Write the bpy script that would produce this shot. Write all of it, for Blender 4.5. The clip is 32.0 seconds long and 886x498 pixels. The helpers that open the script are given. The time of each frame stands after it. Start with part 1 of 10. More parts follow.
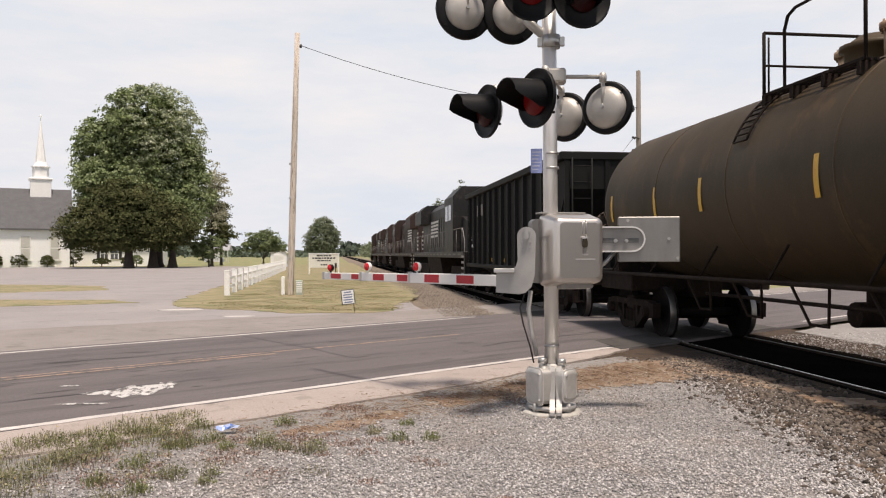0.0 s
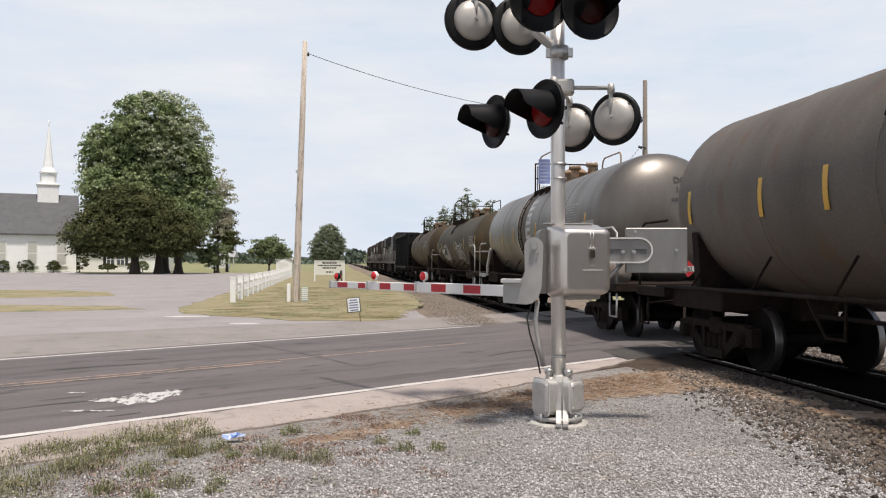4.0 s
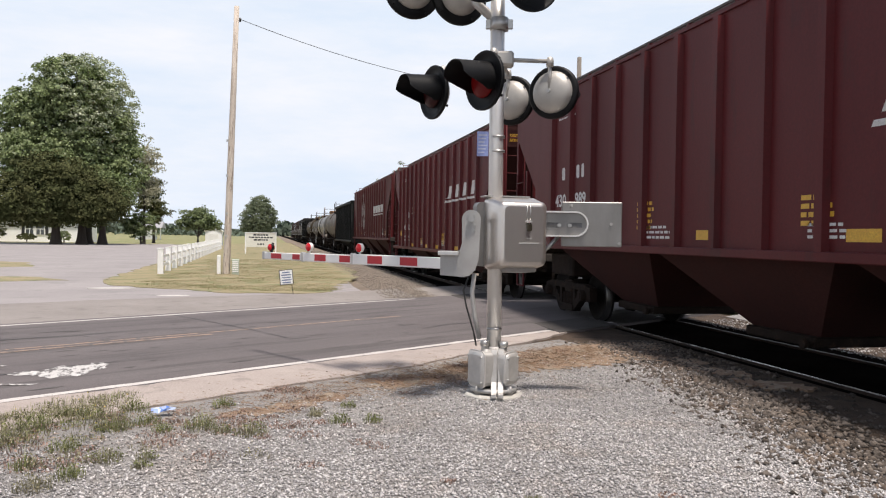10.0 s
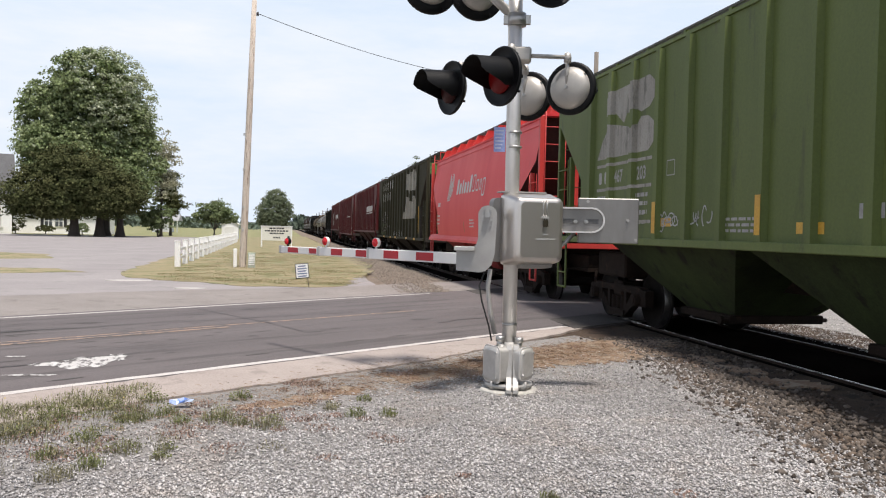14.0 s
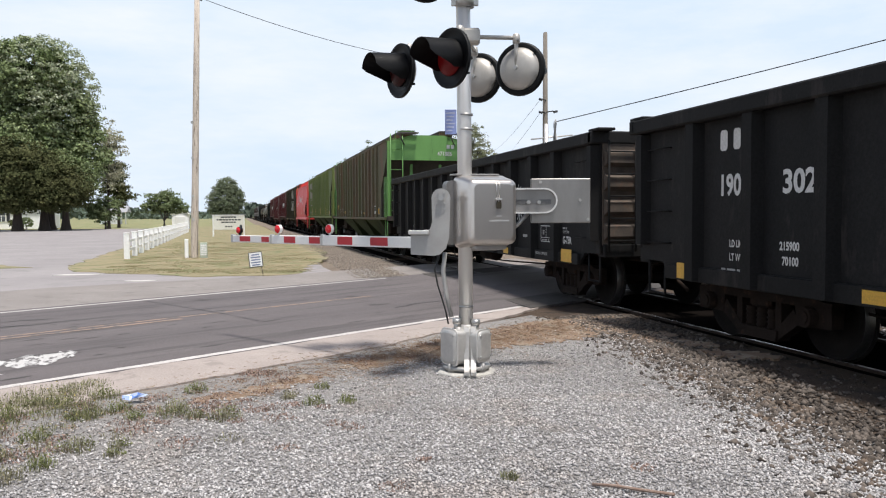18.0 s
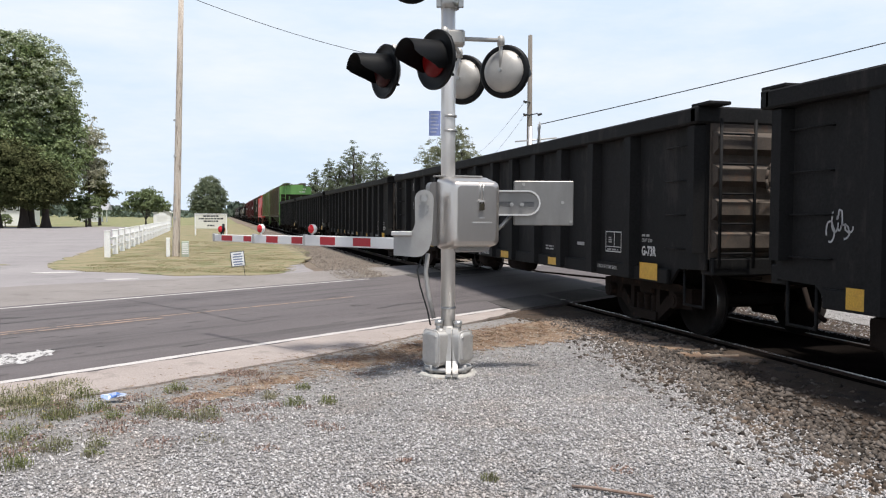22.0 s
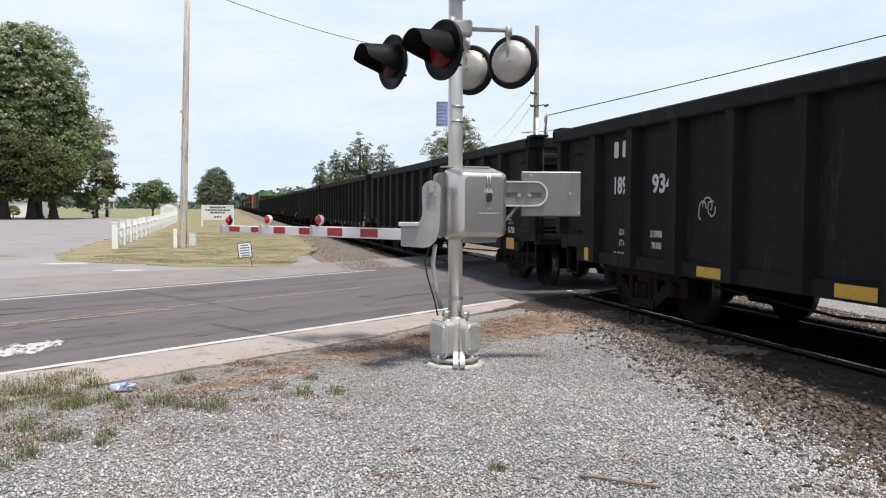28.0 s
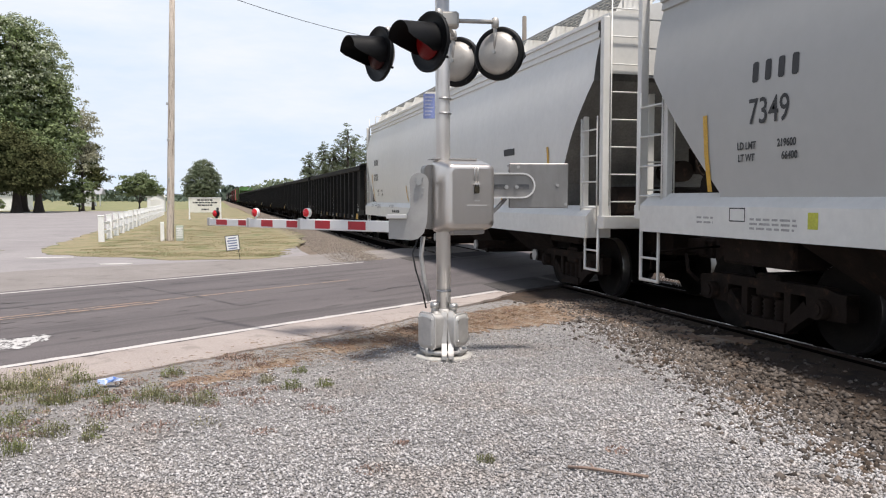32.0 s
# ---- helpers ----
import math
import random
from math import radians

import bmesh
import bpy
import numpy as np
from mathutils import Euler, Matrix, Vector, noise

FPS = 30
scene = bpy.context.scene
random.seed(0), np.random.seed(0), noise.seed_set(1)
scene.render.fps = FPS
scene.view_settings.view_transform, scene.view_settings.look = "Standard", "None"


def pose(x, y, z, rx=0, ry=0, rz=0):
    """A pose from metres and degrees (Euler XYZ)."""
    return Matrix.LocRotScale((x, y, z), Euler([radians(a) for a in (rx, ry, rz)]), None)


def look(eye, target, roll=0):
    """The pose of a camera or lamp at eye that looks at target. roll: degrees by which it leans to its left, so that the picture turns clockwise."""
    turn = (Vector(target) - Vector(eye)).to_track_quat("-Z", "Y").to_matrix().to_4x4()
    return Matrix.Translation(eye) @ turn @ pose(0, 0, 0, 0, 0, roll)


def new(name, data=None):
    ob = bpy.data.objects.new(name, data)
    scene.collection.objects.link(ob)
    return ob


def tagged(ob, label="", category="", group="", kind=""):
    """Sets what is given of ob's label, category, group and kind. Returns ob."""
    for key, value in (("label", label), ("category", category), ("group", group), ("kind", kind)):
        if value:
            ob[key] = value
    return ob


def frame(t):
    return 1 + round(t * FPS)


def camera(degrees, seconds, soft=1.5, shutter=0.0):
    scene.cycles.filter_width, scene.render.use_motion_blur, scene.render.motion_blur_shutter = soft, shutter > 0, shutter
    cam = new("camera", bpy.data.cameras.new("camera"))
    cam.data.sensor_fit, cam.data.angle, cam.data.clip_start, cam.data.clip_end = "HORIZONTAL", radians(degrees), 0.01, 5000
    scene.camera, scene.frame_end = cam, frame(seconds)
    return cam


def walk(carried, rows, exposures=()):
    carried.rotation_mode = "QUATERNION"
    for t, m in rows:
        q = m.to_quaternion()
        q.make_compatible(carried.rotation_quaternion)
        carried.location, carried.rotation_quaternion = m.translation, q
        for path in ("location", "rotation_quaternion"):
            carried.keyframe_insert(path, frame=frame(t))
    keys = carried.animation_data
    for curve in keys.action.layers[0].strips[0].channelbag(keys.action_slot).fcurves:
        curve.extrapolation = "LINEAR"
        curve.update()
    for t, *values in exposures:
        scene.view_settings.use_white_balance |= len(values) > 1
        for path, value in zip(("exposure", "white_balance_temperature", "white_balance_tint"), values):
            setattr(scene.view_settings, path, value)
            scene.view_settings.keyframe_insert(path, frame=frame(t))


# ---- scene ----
cam = camera(57.6, 32.0, 1.15)
PATH = [
    (0, (-6.656, -0.518, 1.511), (-6.394, 1.465, 1.524), -0.1),
    (0.5, (-6.668, -0.52, 1.515), (-6.402, 1.462, 1.529), -0.5),
    (1, (-6.671, -0.514, 1.513), (-6.405, 1.468, 1.534), -0.2),
    (1.5, (-6.674, -0.527, 1.515), (-6.411, 1.455, 1.543), -0.1),
    (2, (-6.679, -0.511, 1.507), (-6.417, 1.471, 1.543), 0.1),
    (2.5, (-6.68, -0.527, 1.517), (-6.42, 1.455, 1.552), -0.1),
    (3, (-6.682, -0.516, 1.52), (-6.427, 1.467, 1.557), -0.1),
    (3.5, (-6.675, -0.519, 1.53), (-6.43, 1.466, 1.569), 0.4),
    (5.5, (-6.688, -0.531, 1.523), (-6.41, 1.45, 1.502), -0.5),
    (6, (-6.702, -0.538, 1.514), (-6.41, 1.44, 1.485), -0.3),
    (6.5, (-6.702, -0.522, 1.521), (-6.416, 1.457, 1.494), -0.5),
    (7, (-6.694, -0.51, 1.522), (-6.37, 1.464, 1.491), -0.3),
    (7.5, (-6.713, -0.489, 1.522), (-6.389, 1.485, 1.522), 0.6),
    (8, (-6.711, -0.495, 1.52), (-6.338, 1.47, 1.503), 0.8),
    (8.5, (-6.712, -0.491, 1.517), (-6.325, 1.471, 1.487), 0.3),
    (9, (-6.708, -0.472, 1.516), (-6.307, 1.488, 1.488), 0.7),
    (9.5, (-6.709, -0.473, 1.525), (-6.3, 1.485, 1.498), 0.8),
    (10, (-6.705, -0.463, 1.512), (-6.292, 1.494, 1.481), 0.9),
    (10.5, (-6.713, -0.483, 1.517), (-6.295, 1.473, 1.481), 1.1),
    (11, (-6.712, -0.471, 1.52), (-6.295, 1.484, 1.48), 0.8),
    (11.5, (-6.704, -0.477, 1.516), (-6.288, 1.479, 1.475), 0.8),
    (12, (-6.705, -0.482, 1.519), (-6.287, 1.473, 1.479), 0.8),
    (12.5, (-6.706, -0.482, 1.517), (-6.288, 1.474, 1.476), 0.9),
    (13, (-6.717, -0.495, 1.525), (-6.319, 1.464, 1.482), 1.0),
    (13.5, (-6.717, -0.477, 1.518), (-6.337, 1.486, 1.475), 1.1),
    (14, (-6.721, -0.482, 1.518), (-6.344, 1.482, 1.473), 1.3),
    (14.5, (-6.71, -0.469, 1.516), (-6.346, 1.497, 1.468), 1.3),
    (16.5, (-6.711, -0.443, 1.518), (-6.267, 1.506, 1.45), 0.8),
    (17, (-6.712, -0.453, 1.524), (-6.255, 1.493, 1.458), -0.3),
    (17.5, (-6.714, -0.454, 1.52), (-6.234, 1.486, 1.44), -0.5),
    (18, (-6.708, -0.462, 1.521), (-6.223, 1.476, 1.436), -0.3),
    (18.5, (-6.705, -0.457, 1.518), (-6.213, 1.48, 1.43), 0.0),
    (19, (-6.703, -0.445, 1.512), (-6.202, 1.489, 1.423), 0.1),
    (19.5, (-6.708, -0.468, 1.524), (-6.199, 1.464, 1.433), 0.3),
    (20, (-6.709, -0.454, 1.518), (-6.194, 1.477, 1.429), 0.3),
    (20.5, (-6.712, -0.456, 1.516), (-6.192, 1.474, 1.425), 0.6),
    (21, (-6.705, -0.465, 1.524), (-6.189, 1.465, 1.438), 0.4),
    (21.5, (-6.706, -0.449, 1.522), (-6.185, 1.48, 1.441), 0.6),
    (22, (-6.703, -0.464, 1.522), (-6.178, 1.464, 1.44), 0.3),
    (22.5, (-6.705, -0.472, 1.52), (-6.178, 1.455, 1.43), 0.3),
    (23, (-6.714, -0.458, 1.514), (-6.185, 1.469, 1.422), 0.4),
    (23.5, (-6.702, -0.451, 1.517), (-6.174, 1.476, 1.422), 0.5),
    (24, (-6.708, -0.458, 1.519), (-6.178, 1.468, 1.423), 0.5),
    (24.5, (-6.707, -0.466, 1.522), (-6.182, 1.462, 1.428), 0.4),
    (25, (-6.715, -0.474, 1.519), (-6.196, 1.455, 1.424), 0.3),
    (25.5, (-6.704, -0.46, 1.521), (-6.187, 1.469, 1.422), 0.3),
    (27.5, (-6.711, -0.453, 1.518), (-6.195, 1.476, 1.416), 0.5),
    (28, (-6.714, -0.465, 1.515), (-6.204, 1.466, 1.412), 0.3),
    (28.5, (-6.714, -0.455, 1.522), (-6.21, 1.477, 1.412), 0.1),
    (29, (-6.708, -0.436, 1.514), (-6.194, 1.494, 1.403), -0.0),
    (29.5, (-6.712, -0.454, 1.52), (-6.182, 1.471, 1.409), 0.1),
    (30, (-6.703, -0.444, 1.518), (-6.162, 1.478, 1.405), 0.2),
    (30.5, (-6.708, -0.46, 1.517), (-6.162, 1.461, 1.404), 0.3),
    (31, (-6.708, -0.471, 1.519), (-6.162, 1.45, 1.406), 0.3),
    (31.5, (-6.71, -0.479, 1.516), (-6.163, 1.442, 1.401), 0.2),
    (32, (-6.708, -0.47, 1.526), (-6.171, 1.453, 1.401), -0.0),
]
walk(cam, [(t, look(eye, target, roll)) for t, eye, target, roll in PATH],
     exposures=[(0, -0.12, 7300, 16), (3, -0.16, 6900, 13), (6, -0.08, 6780, 12), (10, 0.0, 6750, 13), (14, 0.0, 6620, 11.5), (17, 0.0, 6450, 10), (28, 0.0, 6420, 10), (32, 0.0, 6550, 12)])

# ---- world, sun, exposure ----
SUN_DIR = Vector((0.098, -0.293, 0.951)).normalized()
world = bpy.data.worlds.new("sky")
scene.world = world
world.use_nodes = True
wt = world.node_tree
wt.nodes.clear()
w_out = wt.nodes.new("ShaderNodeOutputWorld")
w_bg = wt.nodes.new("ShaderNodeBackground")
w_sky = wt.nodes.new("ShaderNodeTexSky")
w_sky.sky_type = "NISHITA"
w_sky.sun_disc = False
w_sky.sun_elevation = math.asin(SUN_DIR.z)
w_sky.sun_rotation = math.atan2(SUN_DIR.x, SUN_DIR.y)
w_sky.air_density, w_sky.dust_density, w_sky.ozone_density = 1.0, 1.6, 1.2
w_co = wt.nodes.new("ShaderNodeTexCoord")
w_map = wt.nodes.new("ShaderNodeMapping")
w_map.inputs["Scale"].default_value = (1.2, 1.6, 5.0)
w_noise = wt.nodes.new("ShaderNodeTexNoise")
w_noise.inputs["Scale"].default_value = 2.6
w_noise.inputs["Detail"].default_value = 7
w_noise.inputs["Roughness"].default_value = 0.62
w_ramp = wt.nodes.new("ShaderNodeMapRange")
w_ramp.inputs["From Min"].default_value, w_ramp.inputs["From Max"].default_value = 0.36, 0.74
w_ramp.inputs["To Min"].default_value, w_ramp.inputs["To Max"].default_value = 0.15, 1.0
w_mix = wt.nodes.new("ShaderNodeMix")
w_mix.data_type = "RGBA"
w_mix.inputs["B"].default_value = (9.5, 9.85, 10.4, 1)
wt.links.new(w_co.outputs["Generated"], w_map.inputs["Vector"])
wt.links.new(w_map.outputs["Vector"], w_noise.inputs["Vector"])
wt.links.new(w_noise.outputs["Fac"], w_ramp.inputs["Value"])
w_sep = wt.nodes.new("ShaderNodeSeparateXYZ")
wt.links.new(w_co.outputs["Generated"], w_sep.inputs["Vector"])
w_thin = wt.nodes.new("ShaderNodeMapRange")
w_thin.interpolation_type = "SMOOTHSTEP"
w_thin.inputs["From Min"].default_value, w_thin.inputs["From Max"].default_value = 0.24, 0.66
w_thin.inputs["To Min"].default_value, w_thin.inputs["To Max"].default_value = 1.0, 0.06
wt.links.new(w_sep.outputs["Z"], w_thin.inputs["Value"])
w_mul = wt.nodes.new("ShaderNodeMath")
w_mul.operation = "MULTIPLY"
wt.links.new(w_ramp.outputs["Result"], w_mul.inputs[0])
wt.links.new(w_thin.outputs["Result"], w_mul.inputs[1])
wt.links.new(w_mul.outputs["Value"], w_mix.inputs["Factor"])
w_veil = wt.nodes.new("ShaderNodeMix")      # thin bluish haze between the clouds, clearing overhead
w_veil.data_type = "RGBA"
w_veil.inputs["B"].default_value = (7.0, 8.4, 10.1, 1)
wt.links.new(w_thin.outputs["Result"], w_veil.inputs["Factor"])
wt.links.new(w_sky.outputs["Color"], w_veil.inputs["A"])
wt.links.new(w_veil.outputs["Result"], w_mix.inputs["A"])
wt.links.new(w_mix.outputs["Result"], w_bg.inputs["Color"])
wt.links.new(w_bg.outputs["Background"], w_out.inputs["Surface"])
w_bg.inputs["Strength"].default_value = 0.10
sun = new("sun", bpy.data.lights.new("sun", "SUN"))
sun.data.energy, sun.data.angle, sun.data.color = 5.1, radians(6.0), (1.0, 0.955, 0.89)
sun.matrix_world = look(SUN_DIR * 60, (0, 0, 0))
scene.view_settings.exposure = 0.0

# ---- materials ----
MATS = {}


def node_of(nt, kind, **inputs):
    n = nt.nodes.new("ShaderNode" + kind)
    for key, value in inputs.items():
        n.inputs[key.replace("_", " ")].default_value = value
    return n


def mat(name, a, b=None, rough=0.6, metal=0.0, scale=6.0, fine=60.0, bump=0.15, c=None, rust=0.0, spot=0.45, stretch=(1, 1, 1),
        by_object=0.0, by_island=0.0, dist=0.01, spec=0.5, clear=0.0, glow=None, through_light=0.0, grain=0.22):
    """Two-scale procedural surface: a to b over broad patches, fine grain, optional third colour c in spots (rust = how much)."""
    if name in MATS:
        return MATS[name]
    m = bpy.data.materials.new(name)
    m.use_nodes = True
    nt = m.node_tree
    bs = nt.nodes["Principled BSDF"]
    b = b or tuple(v * 0.78 for v in a)
    co = nt.nodes.new("ShaderNodeTexCoord")
    mp = nt.nodes.new("ShaderNodeMapping")
    mp.inputs["Scale"].default_value = stretch
    nt.links.new(co.outputs["Object"], mp.inputs["Vector"])
    n1 = node_of(nt, "TexNoise", Scale=scale, Detail=5.0, Roughness=0.6)
    n2 = node_of(nt, "TexNoise", Scale=fine, Detail=3.0, Roughness=0.65)
    nt.links.new(mp.outputs["Vector"], n1.inputs["Vector"])
    nt.links.new(co.outputs["Object"], n2.inputs["Vector"])
    r1 = node_of(nt, "MapRange", From_Min=0.32, From_Max=0.68)
    nt.links.new(n1.outputs["Fac"], r1.inputs["Value"])
    mx = nt.nodes.new("ShaderNodeMix")
    mx.data_type = "RGBA"
    mx.inputs["A"].default_value, mx.inputs["B"].default_value = (*a, 1), (*b, 1)
    nt.links.new(r1.outputs["Result"], mx.inputs["Factor"])
    col = mx.outputs["Result"]
    r2 = node_of(nt, "MapRange", From_Min=0.25, From_Max=0.75, To_Min=1 - grain, To_Max=1 + grain)
    nt.links.new(n2.outputs["Fac"], r2.inputs["Value"])
    hs = nt.nodes.new("ShaderNodeHueSaturation")
    nt.links.new(col, hs.inputs["Color"])
    nt.links.new(r2.outputs["Result"], hs.inputs["Value"])
    col = hs.outputs["Color"]
    if c and rust > 0:
        n3 = node_of(nt, "TexNoise", Scale=scale * 2.3, Detail=8.0, Roughness=0.7)
        nt.links.new(mp.outputs["Vector"], n3.inputs["Vector"])
        r3 = node_of(nt, "MapRange", From_Min=1.0 - spot, From_Max=1.08 - spot, To_Max=rust)
        nt.links.new(n3.outputs["Fac"], r3.inputs["Value"])
        m3 = nt.nodes.new("ShaderNodeMix")
        m3.data_type = "RGBA"
        m3.inputs["B"].default_value = (*c, 1)
        nt.links.new(col, m3.inputs["A"])
        nt.links.new(r3.outputs["Result"], m3.inputs["Factor"])
        col = m3.outputs["Result"]
    for amount, source in ((by_object, "ObjectInfo"), (by_island, "NewGeometry")):
        if amount > 0:
            oi = nt.nodes.new("ShaderNode" + source)
            r4 = node_of(nt, "MapRange", To_Min=1 - amount, To_Max=1 + amount)
            nt.links.new(oi.outputs["Random" if source == "ObjectInfo" else "Random Per Island"], r4.inputs["Value"])
            h4 = nt.nodes.new("ShaderNodeHueSaturation")
            nt.links.new(col, h4.inputs["Color"])
            nt.links.new(r4.outputs["Result"], h4.inputs["Value"])
            col = h4.outputs["Color"]
    nt.links.new(col, bs.inputs["Base Color"])
    rr = node_of(nt, "MapRange", To_Min=max(0.02, rough - 0.12), To_Max=min(1.0, rough + 0.12))
    nt.links.new(n1.outputs["Fac"], rr.inputs["Value"])
    nt.links.new(rr.outputs["Result"], bs.inputs["Roughness"])
    bs.inputs["Metallic"].default_value = metal
    bs.inputs["Specular IOR Level"].default_value = spec
    bs.inputs["Coat Weight"].default_value = clear
    if bump > 0:
        bp = node_of(nt, "Bump", Strength=bump, Distance=dist)
        nt.links.new(n2.outputs["Fac"], bp.inputs["Height"])
        nt.links.new(bp.outputs["Normal"], bs.inputs["Normal"])
    if glow:
        bs.inputs["Emission Color"].default_value = (*glow[:3], 1)
        bs.inputs["Emission Strength"].default_value = glow[3]
    if through_light > 0:      # thin leaves let light through
        tr = nt.nodes.new("ShaderNodeBsdfTranslucent")
        ms = node_of(nt, "MixShader", Fac=through_light)
        nt.links.new(col, tr.inputs["Color"])
        nt.links.new(bs.outputs["BSDF"], ms.inputs[1])
        nt.links.new(tr.outputs["BSDF"], ms.inputs[2])
        nt.links.new(ms.outputs["Shader"], nt.nodes["Material Output"].inputs["Surface"])
    MATS[name] = m
    return m


M_field = mat("dry_field_grass", (0.19, 0.195, 0.085), (0.27, 0.24, 0.125), rough=0.95, scale=0.09, fine=2.2, bump=0.5, dist=0.06, c=(0.12, 0.16, 0.045), rust=0.7, spot=0.5)
M_verge = mat("verge_grass", (0.222, 0.188, 0.098), (0.300, 0.246, 0.150), rough=0.95, scale=0.45, fine=14, bump=0.6, dist=0.04, c=(0.128, 0.150, 0.058), rust=0.8, spot=0.50)
M_lot = mat("worn_lot_asphalt", (0.243, 0.222, 0.220), (0.298, 0.274, 0.270), rough=0.92, scale=0.35, fine=45, bump=0.35, dist=0.01, c=(0.195, 0.183, 0.177), rust=0.6)
M_road = mat("road_asphalt", (0.093, 0.080, 0.080), (0.137, 0.120, 0.119), rough=0.88, scale=0.7, fine=75, bump=0.35, dist=0.008, c=(0.058, 0.051, 0.050), rust=0.55, spot=0.48, stretch=(0.10, 1.3, 1), grain=0.28)
M_shoulder = mat("gravel_shoulder", (0.215, 0.192, 0.178), (0.272, 0.244, 0.228), rough=0.95, scale=0.7, fine=60, bump=0.6, dist=0.02, c=(0.155, 0.140, 0.128), rust=0.6)
M_sandy = mat("sandy_edge", (0.315, 0.268, 0.243), (0.372, 0.320, 0.290), rough=0.95, scale=1.2, fine=50, bump=0.4, dist=0.01, c=(0.215, 0.185, 0.165), rust=0.6)
M_yard = mat("crushed_stone_yard", (0.262, 0.248, 0.236), (0.312, 0.296, 0.281), rough=0.95, scale=0.9, fine=70, bump=0.8, dist=0.03, c=(0.16, 0.150, 0.143), rust=0.8)
M_stone = mat("crushed_stone", (0.47, 0.449, 0.442), (0.31, 0.298, 0.296), rough=0.92, spec=0.22, scale=0.5, fine=60, bump=0.3, by_island=0.52, c=(0.37, 0.318, 0.28), rust=0.45, spot=0.48)
M_ballast = mat("ballast_bed", (0.088, 0.064, 0.048), (0.060, 0.044, 0.034), rough=0.97, spec=0.15, scale=1.1, fine=34, bump=0.9, dist=0.03, c=(0.036, 0.030, 0.026), rust=0.8, spot=0.48)
M_ballast_stone = mat("ballast_stone", (0.128, 0.108, 0.093), (0.074, 0.061, 0.052), rough=0.95, spec=0.2, scale=0.9, fine=40, bump=0.3, by_island=0.65, c=(0.115, 0.080, 0.056), rust=0.6, spot=0.47)
M_cross_dark = mat("dark_crossing_asphalt", (0.060, 0.055, 0.052), (0.085, 0.078, 0.074), rough=0.9, spec=0.2, scale=1.2, fine=60, bump=0.4, dist=0.01, c=(0.038, 0.034, 0.032), rust=0.6)
M_tan_stone = mat("tan_roadside_gravel", (0.275, 0.240, 0.205), (0.215, 0.185, 0.158), rough=0.92, scale=2, fine=40, bump=0.3, by_island=0.3)
M_needles = mat("brown_pine_straw", (0.19, 0.115, 0.07), (0.27, 0.19, 0.13), rough=0.95, scale=2.2, fine=40, bump=0.7, dist=0.02, c=(0.32, 0.27, 0.21), rust=0.75, spot=0.5)
M_white_line = mat("white_road_paint", (0.57, 0.535, 0.51), (0.46, 0.43, 0.41), rough=0.75, scale=3, fine=60, bump=0.2, c=(0.24, 0.22, 0.205), rust=0.8, spot=0.40)
M_yellow_line = mat("worn_orange_road_paint", (0.33, 0.22, 0.165), (0.25, 0.185, 0.145), rough=0.75, scale=4, fine=70, bump=0.2, c=(0.10, 0.095, 0.09), rust=1.0, spot=0.5)
M_tar = mat("crack_tar", (0.02, 0.02, 0.02), rough=0.6, bump=0.1)
M_patch = mat("worn_white_marking", (0.56, 0.545, 0.53), (0.46, 0.445, 0.43), rough=0.8, scale=4, fine=60, c=(0.11, 0.10, 0.097), rust=1.0, spot=0.515, stretch=(1.6, 0.6, 1))
M_rail = mat("rail_steel_side", (0.035, 0.022, 0.016), (0.022, 0.016, 0.013), rough=0.9, spec=0.2, scale=3, bump=0.3)
M_railtop = mat("rail_head_polished", (0.44, 0.425, 0.41), (0.34, 0.33, 0.32), rough=0.26, metal=1.0, scale=2, bump=0.0, grain=0.05)
M_rail_dull = mat("rail_head_dark", (0.10, 0.09, 0.085), (0.06, 0.055, 0.05), rough=0.5, metal=0.8, scale=2, bump=0.0, grain=0.05)
M_tie = mat("creosote_tie", (0.022, 0.017, 0.014), (0.038, 0.030, 0.025), rough=0.9, scale=3, fine=30, bump=0.7, by_object=0.3, stretch=(0.4, 4, 4))
M_alu = mat("brushed_aluminium", (0.74, 0.715, 0.69), (0.66, 0.64, 0.615), rough=0.42, metal=0.62, scale=3, fine=140, bump=0.03, stretch=(1, 1, 0.3), dist=0.002, grain=0.04)
M_galv = mat("galvanised_steel", (0.50, 0.49, 0.475), (0.40, 0.395, 0.385), rough=0.40, metal=0.8, scale=5, fine=90, bump=0.04, dist=0.003, grain=0.06, stretch=(1, 1, 0.4))
M_galv_dull = mat("dull_cast_aluminium", (0.42, 0.41, 0.395), (0.36, 0.35, 0.34), rough=0.58, metal=0.5, scale=5, fine=120, bump=0.06, dist=0.003, grain=0.05)
M_cast = mat("rough_cast_aluminium", (0.56, 0.54, 0.515), (0.46, 0.445, 0.425), rough=0.50, metal=0.55, scale=9, fine=160, bump=0.12, dist=0.003, grain=0.07)
M_silver_dome = mat("silver_painted_housing", (0.47, 0.445, 0.41), (0.40, 0.38, 0.355), rough=0.5, metal=0.45, scale=6, fine=120, bump=0.03, c=(0.16, 0.135, 0.11), rust=0.5, spot=0.36, grain=0.06)
M_black_paint = mat("flat_black_paint", (0.0045, 0.0045, 0.005), (0.008, 0.008, 0.0085), rough=0.5, spec=0.2, scale=8, fine=90, bump=0.03)
M_lens = mat("red_signal_lens", (0.030, 0.002, 0.002), (0.022, 0.002, 0.002), rough=0.45, spec=0.2, scale=40, fine=220, bump=0.3, dist=0.003)
